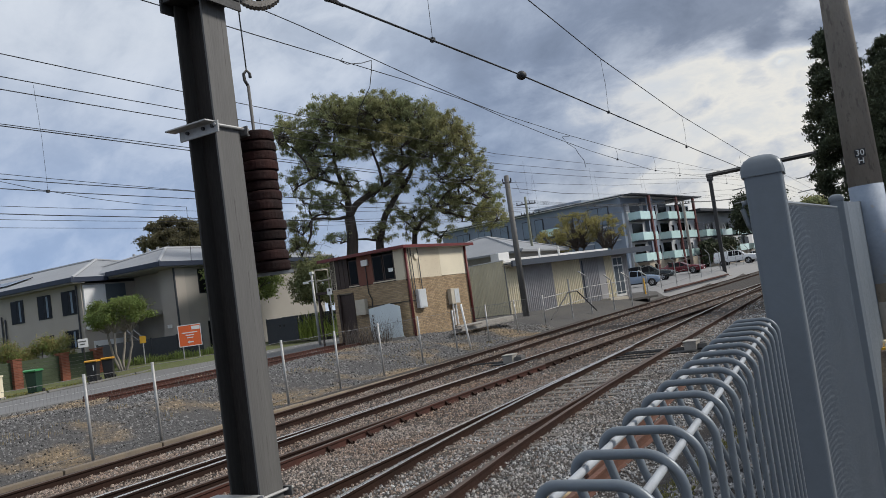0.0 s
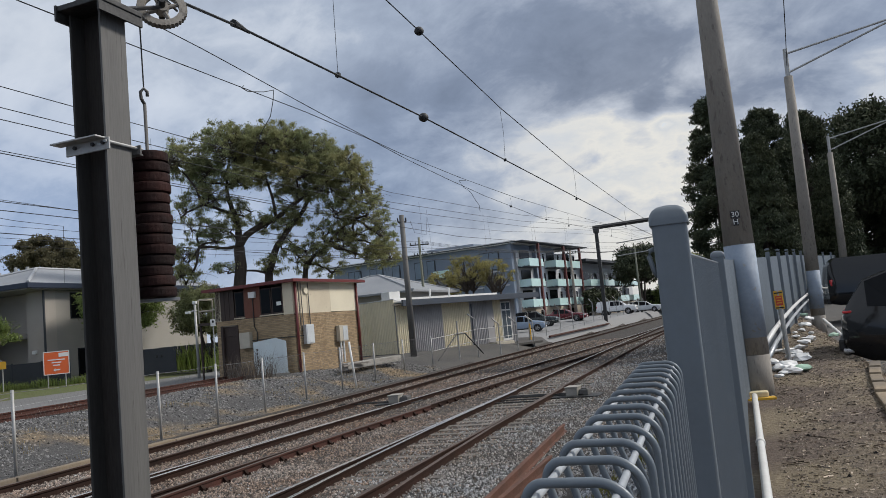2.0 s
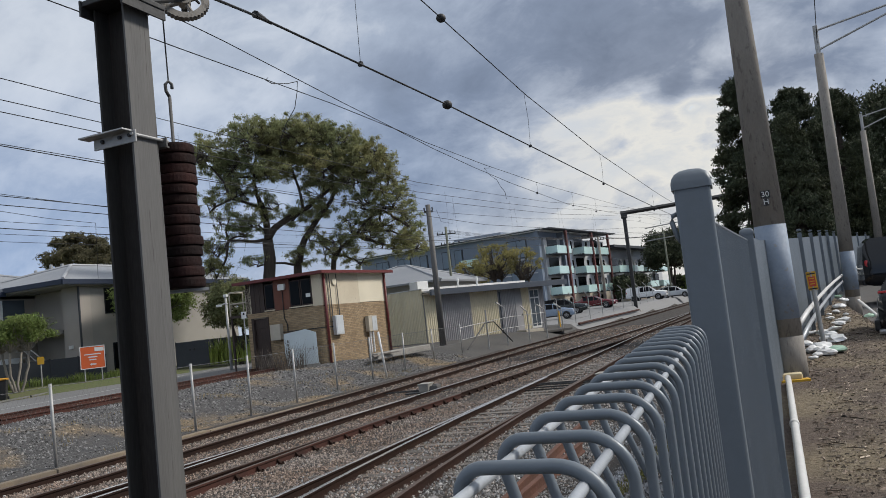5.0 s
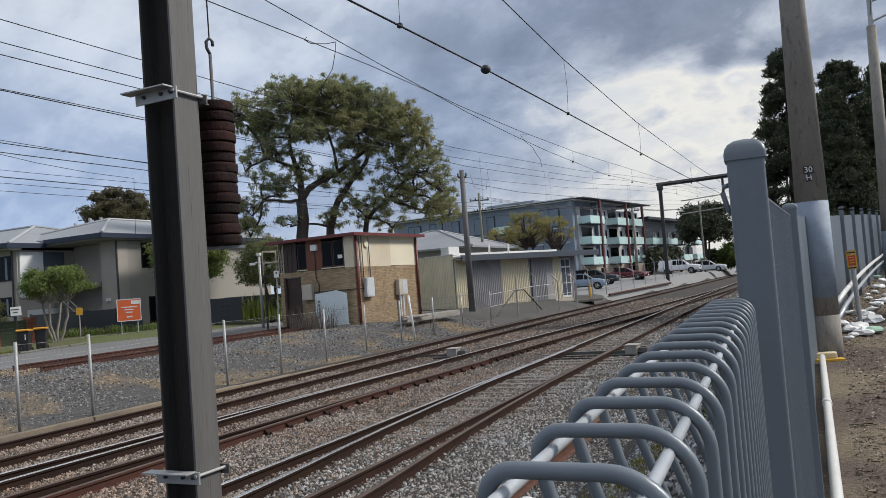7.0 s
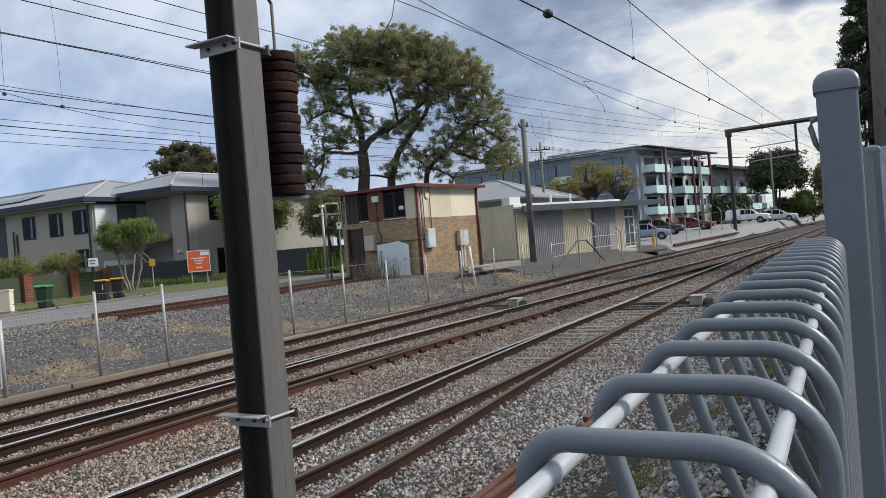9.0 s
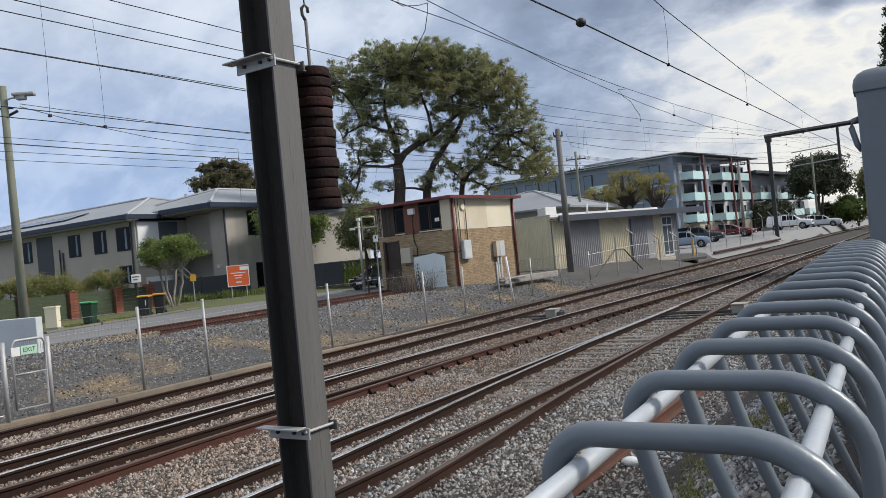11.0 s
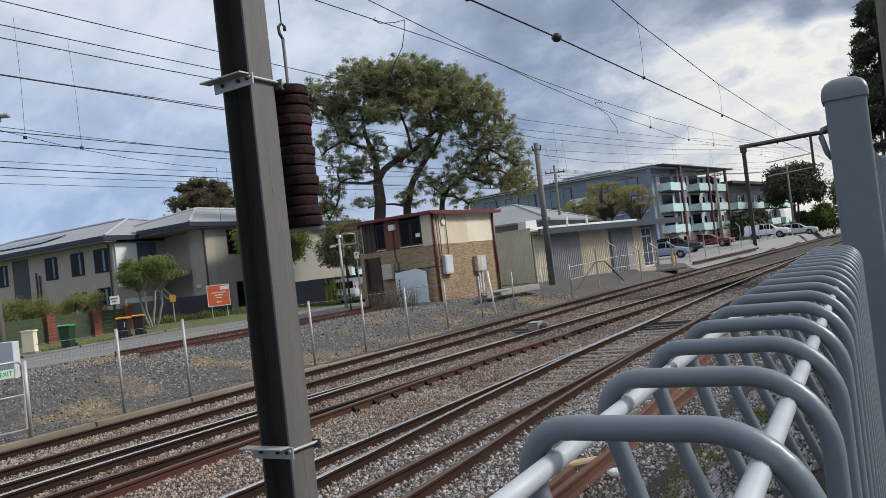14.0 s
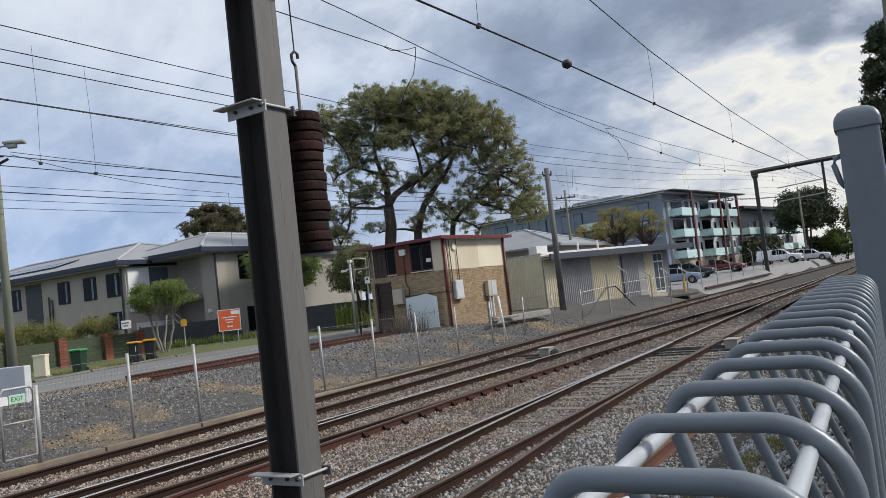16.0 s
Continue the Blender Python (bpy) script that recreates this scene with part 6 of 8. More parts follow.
def pier(x, y):
    p = part("pier", box(B(), x, y, 1.31, 0.40, 0.40, 1.62), M_MORTAR, fw)
    global me_pier_brick
    if me_pier_brick is None:
        bm = B()
        box(bm, 0, 0, 0, 0.215, 0.44, 0.066)
        me_pier_brick = bpy.data.meshes.new("brick")
        bm.to_mesh(me_pier_brick)
        bm.free()
        me_pier_brick.materials.append(M_RED_BRICK)
    for i in range(21):
        for s in (-1, 1):
            b = new("brick", me_pier_brick)
            b.parent = p
            b.matrix_basis = pose(x + s * 0.111 if i % 2 else x, y if i % 2 else y + s * 0.111, 0.56 + i * 0.0765, 0, 0, 0 if i % 2 else 90)
    part("capping", box(B(), x, y, 2.165, 0.5, 0.5, 0.06, bevel=0.01), M_RED_BRICK, p)


for x, y in PIERS:
    pier(x, y)
for (x0, y0), (x1, y1) in zip(PIERS, PIERS[1:]):
    for i in range(8):
        bm = B()
        a = Vector((x0, y0 + 0.2, 0))
        b = Vector((x1, y1 - 0.2, 0))
        d = b - a
        box(bm, (a.x + b.x) / 2 + 0.01 * (i % 2), (a.y + b.y) / 2, 0.68 + i * 0.185, 0.05, d.length, 0.178, rz=math.degrees(math.atan2(-d.x, d.y)), bevel=0.006)
        part("board", bm, M_GREEN_FENCE, fw)

# dark panel fence and planter screens by the house
pf = thing("panel_fence", "charcoal metal panel fence before the house", "fence")
for i in range(4):
    x0, y0 = -37.9 + i * 0.95, 29.2 + i * 1.05
    bm = B()
    box(bm, x0, y0, 1.72, 0.05, 1.40, 1.15, rz=-42, bevel=0.006)
    part("panel", bm, M_CHARCOAL, pf)
    bm = B()
    box(bm, x0 - 0.47, y0 - 0.52, 1.7, 0.07, 0.07, 1.3)
    part("post", bm, M_CHARCOAL, pf)
ps = thing("panel_screen", "charcoal steel screen panel in the garden bed", "screen", pose(-31.4, 36.2, 0.98, 0, 0, 42))
part("panel", box(B(), 0, 0, 0.75, 1.75, 0.06, 1.45, bevel=0.01), M_CHARCOAL, ps)
for dx in (-0.12, 0.12):
    part("cutout", box(B(), dx, -0.035, 1.0, 0.12, 0.012, 0.16, bevel=0.03), M_BIN, ps)
for dx in (-0.88, 0.88):
    part("post", box(B(), dx, 0, 0.75, 0.07, 0.07, 1.52), M_CHARCOAL, ps)
bf = thing("back_fence", "dark grey timber fence behind the garden plants", "fence")
for i in range(18):
    bm = B()
    box(bm, -34.3 + i * 0.42, 40.0 + i * 0.35, 1.75, 0.04, 0.53, 1.5, rz=-50, bevel=0.005)
    part("paling", bm, M_CHARCOAL, bf)

# ---- signs ----
def board_sign(x, y, z0, z1, w, rz, face, legs_z, label, name="sign_board"):
    t = thing(name, label, "sign", pose(x, y, 0, 0, 0, rz))
    part("face", box(B(), 0, 0, (z0 + z1) / 2, w, 0.03, z1 - z0, bevel=0.004), face, t)
    for s in (-0.36, 0.36):
        bm = B()
        tube(bm, [(s * w, 0.035, legs_z), (s * w, 0.035, z1 - 0.1)], 0.03, 8)
        part("leg", bm, M_GALV, t)
    return t


os_ = board_sign(-33.1, 30.57, 1.62, 2.74, 1.14, 47, M_ORANGE, 0.95, "orange real estate style sign on two posts")
for z in (1.605, 2.755):
    part("frame_bar", box(B(), 0, -0.004, z, 1.2, 0.04, 0.04), M_WHITE, os_)
for s in (-1, 1):
    part("frame_bar", box(B(), s * 0.585, -0.004, 2.18, 0.04, 0.04, 1.12), M_WHITE, os_)
part("corner_label", box(B(), 0.33, -0.02, 2.58, 0.44, 0.012, 0.2), M_WHITE, os_)
for i, (w, z) in enumerate(((0.8, 2.34), (0.45, 2.2), (0.34, 2.06))):
    part("text_bar", box(B(), 0, -0.02, z, w, 0.012, 0.055), M_INK_WHITE, os_)
bm = B()
extrude(bm, [(-0.16, 1.82), (-0.06, 1.90), (-0.06, 1.855), (0.16, 1.855), (0.16, 1.785), (-0.06, 1.785), (-0.06, 1.74)], -0.026, -0.016, "y")
part("arrow", bm, M_INK_WHITE, os_)
ys = thing("marker_sign", "small yellow marker on a grey post", "sign", pose(-35.0, 29.0, 0.95, 0, 0, 45))
part("plate", box(B(), 0, 0, 1.35, 0.32, 0.03, 0.38, bevel=0.01), M_YELLOW, ys)
part("post", tube(B(), [(0, 0.03, 0), (0, 0.03, 1.5)], 0.03, 8), M_GALV, ys)
pk = thing("parking_sign", "white parking sign on a thin dark pole", "sign", pose(-34.2, 24.85, 0.58, 2, -1, 50))
part("plate", box(B(), 0, 0, 1.95, 0.46, 0.02, 0.42, bevel=0.01), M_WHITE, pk)
part("pole", tube(B(), [(0, 0.02, 0), (0, 0.02, 2.15)], 0.028, 8), M_DARK_STEEL, pk)
for i, w in enumerate((0.34, 0.2)):
    part("text_bar", box(B(), -0.03, -0.012, 2.03 - i * 0.14, w, 0.006, 0.06), M_MAST, pk)
ns = thing("notice_sign", "small white notice on a pale pole", "sign", pose(-21.75, 28.6, 0.75, 0, 0, 35))
part("plate", box(B(), 0, 0, 2.55, 0.22, 0.02, 0.30, bevel=0.01), M_WHITE, ns)
part("pole", tube(B(), [(0, 0.02, 0), (0, 0.02, 2.7)], 0.026, 8), M_GALV, ns)
part("symbol", box(B(), 0, -0.012, 2.6, 0.07, 0.006, 0.10), M_INK_BLACK, ns)

# yellow and red notice by the pole
on = thing("warning_sign", "yellow and red warning sign on a grey post", "sign", pose(0.56, 11.5, 1.3, 0, -2, 0))
part("post", tube(B(), [(0, 0.02, 0), (0, 0.02, 0.98)], 0.03, 10), M_GALV, on)
part("plate", box(B(), 0, 0, 0.86, 0.12, 0.014, 0.25, bevel=0.012), M_YELLOW, on)
part("panel", box(B(), 0, -0.009, 0.85, 0.085, 0.006, 0.13), M_SIGN_RED, on)
for i, (z, w) in enumerate(((0.955, 0.10), (0.755, 0.10))):
    part("text_bar", box(B(), 0, -0.009, z, w, 0.005, 0.016), M_INK_BLACK, on)
for i in range(3):
    part("text_bar", box(B(), 0, -0.014, 0.89 - i * 0.035, 0.06, 0.004, 0.012), M_YELLOW, on)
# number plate letters on the thick pole
for i, (body, z) in enumerate((("30", 3.115), ("H", 3.035))):
    ob = text_mesh(body, 0.080, M_INK_WHITE, pose(0.105, 8.72, z, 90, 0, 0), "pole_number", depth=0.003)
    ob.matrix_world = pose(0, 0, 0)
    ob.matrix_world = pose(-0.0, -0.152, z - ground_z(0.13, 8.87), 90, 0, 0)
    ob.parent = p30
    bk = part("number_backing", box(B(), 0.0, -0.148, z - ground_z(0.13, 8.87), 0.095 if i == 0 else 0.055, 0.008, 0.078), M_INK_BLACK, p30)

# ---- pipes and litter on the verge ----
def pipe(name, pts, r, label, mat=None):
    bm = B()
    tube(bm, pts, r, 12)
    return tagged(part(name, bm, mat or M_PVC, smooth=True), label, "pipe")


def gz(x, y, d=0.0):
    return ground_z(x, y) + d


pipe("ground_pipe", [(0.02 + 0.004 * y, y, gz(0.3, y, 0.06)) for y in (1.6, 2.6, 3.85, 5.6, 7.0, 8.4)], 0.027, "white pvc pipe along the fence foot")
for dz, r in ((0.52, 0.030), (0.36, 0.026)):
    pts = [(0.16, 9.0), (0.30, 10.6), (0.58, 13.4), (0.88, 16.2), (1.20, 19.0), (1.54, 21.8), (1.9, 24.6), (2.36, 27.6), (2.86, 30.6)]
    pipe("fence_pipe", [(x + 0.08, y, gz(1, y, dz)) for x, y in pts], r, "pale pipe clipped low along the sheet fence", M_FENCE_WELD if dz < 0.4 else M_PVC)
for y in (3.3, 6.1):
    pipe("pipe_coupling", [(0.02 + 0.004 * y, y, gz(0.3, y, 0.06)), (0.02 + 0.004 * y, y + 0.09, gz(0.3, y, 0.06))], 0.034, "white pvc coupling on the ground pipe")
pipe("loose_pipe", [(1.52, 16.9, gz(1, 16.9, 0.20)), (1.68, 13.3, gz(1.6, 13.3, 0.03))], 0.03, "white plastic pipe lying on the dirt")
bm = B()
box(bm, 0.06, 8.64, gz(0.3, 8.64, 0.04), 0.26, 0.16, 0.06, bevel=0.02)
tagged(part("foam_tray", bm, material("dirty_foam", (0.72, 0.62, 0.40), 0.8, vary=0.2, scale=8, fine=40, bump=0.3)), "dirty pale foam tray against the pole", "litter")
bm = B()
box(bm, 0.10, 8.55, gz(0.3, 8.55, 0.008), 0.30, 0.14, 0.02, rz=8)
tagged(part("orange_plank", bm, M_YELLOW), "thin orange plank on the dirt", "litter")


def litter():
    rnd = random.Random(21)
    spots = [(0.42, 10.3), (0.40, 10.8), (0.50, 11.0), (0.36, 10.0), (0.66, 10.6), (0.6, 12.0), (0.7, 12.6), (0.82, 13.3), (0.62, 12.9), (0.95, 14.2), (1.05, 14.6), (0.9, 15.4), (1.2, 15.9), (1.5, 15.2), (1.1, 16.8), (0.75, 11.8),
             (0.52, 10.45), (0.46, 11.3), (0.36, 11.6), (0.5, 13.0), (0.93, 16.3), (1.5, 20.2), (1.5, 21.8), (1.25, 18.2)]
    for i, (x, y) in enumerate(spots):
        bm = B()
        s = rnd.uniform(0.05, 0.13)
        bmesh.ops.create_icosphere(bm, subdivisions=2, radius=s)
        for v in bm.verts:
            n = noise.noise(v.co * 9 + Vector((i * 3.1, 0, 0)))
            v.co *= 1 + 0.7 * n
            v.co.z = max(v.co.z * rnd.choice((0.35, 0.5)) + 0.02, -0.01)
        mt = M_LITTER if i % 9 != 4 else M_SIGN_GREEN
        ob = part("plastic_bag", bm, mt, smooth=False)
        ob.matrix_world = pose(x, y, gz(1, y, 0.02), 0, 0, rnd.uniform(0, 360))
        tagged(ob, "crumpled white plastic bag on dirt" if i % 9 != 4 else "pale green crumpled wrapper on dirt", "litter", "litter on the verge")


litter()
bm = B()
bmesh.ops.create_icosphere(bm, subdivisions=2, radius=0.09)
ob = tagged(part("white_bag", bm, M_LITTER), "small white plastic scrap beside the loose rail", "litter")
ob.matrix_world = pose(-2.86, 7.8, ground_z(-2.86, 7.8) + 0.05) @ Matrix.Diagonal((1.1, 0.8, 0.6, 1))
bm = B()
tube(bm, [(-3.46, 7.86, -0.07), (-3.17, 8.12, -0.06)], 0.045, 10)
tagged(part("timber_offcut", bm, material("pale_timber", (0.45, 0.34, 0.2), 0.8, vary=0.2, scale=5, fine=30, bump=0.2)), "pale round timber offcut on ballast", "timber")

# kerb of the parking bays on the verge
bm = B()
line = [(1.09, 6.4), (1.09, 6.97), (1.12, 7.56), (1.18, 8.43), (1.31, 9.68), (1.49, 10.9)]
for (x0, y0), (x1, y1) in zip(line, line[1:]):
    n = max(int((y1 - y0) / 0.6), 1)
    for k in range(n):
        f0, f1 = k / n, (k + 0.99) / n
        xa, ya, xb, yb = x0 + (x1 - x0) * f0, y0 + (y1 - y0) * f0, x0 + (x1 - x0) * f1, y0 + (y1 - y0) * f1
        box(bm, (xa + xb) / 2, (ya + yb) / 2, gz(0.8, ya, 0.0), 0.12, math.hypot(xb - xa, yb - ya), 0.12, rz=-math.degrees(math.atan2(xb - xa, yb - ya)), bevel=0.015)
tagged(part("parking_kerb", bm, M_SAND), "curved concrete kerb of a parking bay", "kerb", kind="structure")


# ---- plants ----
def leaf_mesh(name, centres, radii, per, size, mat, parent, droop=0.3, seed=1, shell=0.35, flat=0.35):
    """Leaves scattered through clumps; each leaf is a narrow bent blade."""
    rng = np.random.default_rng(seed)
    pos, out = [], []
    for c, r, n in zip(centres, radii, per):
        d = rng.normal(size=(n, 3))
        d /= np.linalg.norm(d, axis=1)[:, None]
        rad = rng.uniform(shell, 1.0, n) ** 0.6
        # lumpy outline
        lump = 0.78 + 0.34 * np.sin(d[:, 0] * 5 + c[0]) * np.cos(d[:, 1] * 4.3 + c[1]) + 0.16 * np.sin(d[:, 2] * 9 + c[2] * 2)
        p = d * (rad * lump)[:, None] * np.array([r, r, r * 0.72]) + np.array(c)
        pos.append(p), out.append(d)
    p, d = np.concatenate(pos), np.concatenate(out)
    n = len(p)
    ax = rng.normal(size=(n, 3)) + d * 0.6
    ax[:, 2] -= droop
    ax /= np.linalg.norm(ax, axis=1)[:, None]
    sd = np.cross(ax, rng.normal(size=(n, 3)))
    sd /= np.linalg.norm(sd, axis=1)[:, None] + 1e-9
    ln = size * rng.uniform(0.6, 1.3, n)[:, None]
    wd = ln * flat
    a, b, m1, m2 = p - ax * ln / 2, p + ax * ln / 2, p + sd * wd / 2, p - sd * wd / 2
    co = np.stack([a, m1, b, m2], 1).reshape(-1, 3)
    idx = 4 * np.arange(n)[:, None]
    f = np.concatenate([idx, idx + 1, idx + 2, idx + 3], 1)
    me = bpy.data.meshes.new(name)
    me.from_pydata(co.tolist(), [], f.tolist())
    me.materials.append(mat)
    ob = new(name, me)
    ob.parent = parent
    return tagged(ob, kind="stuff")


def limb(bm, a, b, r0, r1, rnd, sag=0.12, steps=6, seg=7):
    a, b = Vector(a), Vector(b)
    d = b - a
    side = Vector((rnd.uniform(-1, 1), rnd.uniform(-1, 1), rnd.uniform(-0.3, 1))) * d.length * sag
    pts = [a + d * t + side * math.sin(math.pi * t) + Vector((rnd.uniform(-1, 1), rnd.uniform(-1, 1), rnd.uniform(-1, 1))) * d.length * 0.02 for t in [i / steps for i in range(steps + 1)]]
    pts[0], pts[-1] = a, b
    tube(bm, pts, r0, seg, r1)
    return pts


GUM_LOBES = [(-3.3, 14.5, 2.3, 1.5), (-0.55, 14.6, 2.3, 1.5), (1.8, 13.8, 2.1, 1.7), (3.6, 12.5, 1.7, 1.5), (5.1, 10.1, 1.5, 1.1), (6.1, 8.75, 0.95, 1.1),
             (-6.3, 13.7, 0.95, 1.3), (-4.7, 11.3, 1.4, 1.0), (-6.3, 7.9, 1.1, 0.9), (-4.6, 8.9, 1.0, 0.7), (0.5, 11.3, 1.5, 1.2), (2.95, 10.1, 1.2, 0.8),
             (1.1, 7.5, 1.6, 1.1), (4.9, 7.3, 1.4, 0.95), (-1.2, 6.9, 0.9, 0.7), (3.5, 8.3, 1.2, 0.9), (-1.4, 9.7, 0.9, 0.7), (-2.3, 12.5, 1.3, 0.8),
             (-5.5, 9.7, 1.2, 1.0), (-2.7, 10.6, 1.1, 0.8), (-6.6, 10.9, 0.8, 1.0), (2.2, 8.9, 1.2, 0.8), (-0.1, 8.3, 0.9, 0.7), (5.9, 7.6, 0.9, 0.9), (-3.9, 6.9, 0.9, 0.6), (2.6, 6.4, 1.0, 0.6),
             (-1.9, 13.5, 1.9, 1.3), (0.8, 12.7, 1.7, 1.2), (4.4, 11.3, 1.6, 1.3), (-4.9, 13.0, 1.4, 1.3), (2.6, 11.4, 1.3, 1.0), (-6.4, 6.5, 1.0, 0.9), (0.2, 9.7, 1.2, 0.9), (4.3, 8.9, 1.5, 0.9), (6.5, 7.2, 0.9, 1.0), (-3.6, 9.6, 1.1, 0.8)]


def big_gum():
    """Spreading crown: lobes given as (sideways, height, half width, half height) carry tufts of drooping leaves on twigs."""
    t = thing("gum_tree", "large spreading gum tree with grey-green crown", "tree")
    rnd = random.Random(3)
    view, right = Vector((-0.526, 0.85, 0)), Vector((0.85, 0.526, 0))
    origin = Vector((-26.2, 42.6, 0))

    def at(u, z, depth=0.0):
        return origin + right * u + view * depth + Vector((0, 0, z))
    cents, rads, heads, twigs = [], [], [], []
    for i, (u, z, ru, rz) in enumerate(GUM_LOBES):
        lower = z < 12.0
        rd = 2.6 if z > 12 else 1.9
        mid = rnd.uniform(-1.0, 1.0)
        count = int((36 if lower else 66) * ru * rz * (0.6 if 17 < i < 26 else 1.0))
        core = at(u, z - rz * 0.35, mid)
        subs = []
        for _ in range(4 if ru > 1.2 else 2):
            subs.append(at(u + rnd.uniform(-0.55, 0.55) * ru, z + rnd.uniform(-0.5, 0.35) * rz, mid + rnd.uniform(-0.6, 0.6) * rd))
        heads.append((core, subs))
        for _ in range(count):
            d = Vector((rnd.gauss(0, 1), rnd.gauss(0, 1), rnd.gauss(0.35, 1))).normalized()
            k = rnd.uniform(0.30, 1.12) ** 0.6 * (1 + 0.16 * math.sin(d.x * 6 + i) * math.cos(d.z * 5))
            c = at(u + d.x * ru * k, z + d.z * rz * k, mid + d.y * rd * k)
            cents.append(c)
            rads.append(rnd.uniform(0.20, 0.50))
            twigs.append((min(subs, key=lambda q: (q - c).length), c))
    per = [int(44 + 480 * r * r) for r in rads]
    leaf_mesh("crown", [tuple(c) for c in cents], rads, per, 0.17, M_LEAF_GUM, t, droop=1.3, seed=5, shell=0.03, flat=0.20)
    bm = B()
    fork = at(-3.1, 8.3)
    limb(bm, at(-3.3, 0.6), fork, 0.46, 0.34, rnd, 0.02, 6, 12)
    second = at(-1.4, 6.6, 0.9)
    limb(bm, at(-1.9, 0.6, 1.0), second, 0.34, 0.27, rnd, 0.03, 5, 10)
    third = at(1.0, 7.0, 1.0)
    limb(bm, at(0.2, 3.0, 1.0), third, 0.24, 0.17, rnd, 0.05, 5, 9)
    n1, n2, n3 = at(-3.2, 10.4, 0.2), at(-3.6, 12.4, 0.3), at(-5.0, 11.0, -0.8)
    n4, n5, n6 = at(-0.7, 10.0, 0.4), at(0.7, 11.0, 0.2), at(2.6, 12.2, 0.0)
    n7, n8, n9 = at(0.0, 9.3, 0.9), at(1.6, 11.6, 0.6), at(2.6, 8.2, 0.6)
    n10, n11, n12 = at(4.4, 9.6, 0.2), at(-5.4, 8.4, -0.6), at(-1.2, 13.0, 0.0)
    for p, q, r0, r1 in ((fork, n1, 0.25, 0.18), (n1, n2, 0.17, 0.10), (n1, n3, 0.12, 0.07), (fork, n4, 0.24, 0.17), (n4, n5, 0.16, 0.12), (n5, n6, 0.12, 0.07), (second, n7, 0.24, 0.18), (n7, n8, 0.17, 0.10),
                         (third, n9, 0.15, 0.10), (n9, n10, 0.10, 0.06), (fork, n11, 0.12, 0.06), (n4, n12, 0.11, 0.06)):
        limb(bm, p, q, r0, r1, rnd, 0.09, 6, 9)
    part("trunk", bm, M_BARK, t, smooth=True)
    nodes = [fork, second, third, n1, n2, n3, n4, n5, n6, n7, n8, n9, n10, n11, n12]
    bm = B()
    for core, subs in heads:
        near = min(nodes, key=lambda q: (q - core).length + max(0, q.z - core.z) * 0.6)
        limb(bm, near, core, 0.085, 0.05, rnd, 0.14, 7, 6)
        for q in subs:
            limb(bm, core, q, 0.045, 0.025, rnd, 0.16, 5, 5)
    for p, q in twigs:
        limb(bm, p, q, 0.022, 0.006, rnd, 0.16, 4, 4)
    # bare drooping twigs
    for _ in range(420):
        p, q = rnd.choice(twigs)
        limb(bm, q, q + Vector((rnd.uniform(-1, 1), rnd.uniform(-1, 1), rnd.uniform(-1.2, 0.3))) * 0.9, 0.012, 0.004, rnd, 0.15, 3, 4)
    part("branchwork", bm, M_BARK, t, kind="stuff")
    return t


big_gum()


def small_tree(name, label, x, y, g, h, crown_r, crown_z, leaf_mat, bark, stems, leaf=0.16, count=5500, seed=2, lumps=16, flat=0.34, droop=0.4, puff=(0.30, 0.44)):
    t = thing(name, label, "tree")
    rnd = random.Random(seed)
    cents, rads = [], []
    for i in range(lumps):
        a, el = rnd.uniform(0, 6.28), rnd.uniform(-0.45, 0.95)
        rr = crown_r * (0.35 + 0.45 * rnd.random())
        cents.append((x + math.cos(a) * rr * math.cos(el), y + math.sin(a) * rr * math.cos(el), crown_z + math.sin(el) * (h - crown_z) * 0.72))
        rads.append(crown_r * rnd.uniform(*puff))
    per = [count // lumps] * lumps
    leaf_mesh("crown", cents, rads, per, leaf, leaf_mat, t, droop, seed, 0.15, flat)
    bm = B()
    for s in range(stems):
        a = 6.28 * s / stems + 0.5
        k = Vector((x + math.cos(a) * 0.16 * stems, y + math.sin(a) * 0.16 * stems, g + (crown_z - g) * 0.72))
        limb(bm, (x + math.cos(a) * 0.05, y + math.sin(a) * 0.05, g - 0.1), k, 0.055 * h / 4, 0.04 * h / 4, rnd, 0.06, 6, 8)
        for c in cents[s::stems]:
            limb(bm, k, c, 0.026 * h / 4, 0.008, rnd, 0.12, 5, 5)
    part("trunk", bm, bark, t, smooth=True)
    return t


small_tree("street_tree", "small round street tree with pale forked stems", -35.0, 27.6, 0.6, 5.05, 2.15, 3.72, M_LEAF_BRIGHT, M_PALE_BARK, 4, 0.15, 19000, 8, 60, puff=(0.17, 0.30))
small_tree("garden_tree", "leafy green tree beside the house", -32.4, 34.3, 0.85, 7.2, 2.7, 4.7, M_LEAF_BRIGHT, M_BARK, 3, 0.17, 26000, 11, 80, puff=(0.16, 0.28))
small_tree("garden_tree", "dark green tree behind the panel screen", -29.7, 38.4, 0.85, 6.6, 2.3, 4.0, M_LEAF_GUM, M_BARK, 2, 0.2, 17000, 15, 36)
small_tree("gum_tree", "brown-green gum tree behind the house roof", -70, 64, 0.7, 17.0, 4.6, 13.4, M_LEAF_FAR, M_BARK, 3, 0.4, 16000, 17, 80, puff=(0.15, 0.26))
small_tree("olive_tree", "pale olive tree behind the shed roof", -25.3, 74.5, 0.7, 10.0, 3.2, 7.1, M_LEAF_OLIVE, M_BARK, 3, 0.2, 6000, 19, 80, puff=(0.12, 0.22))
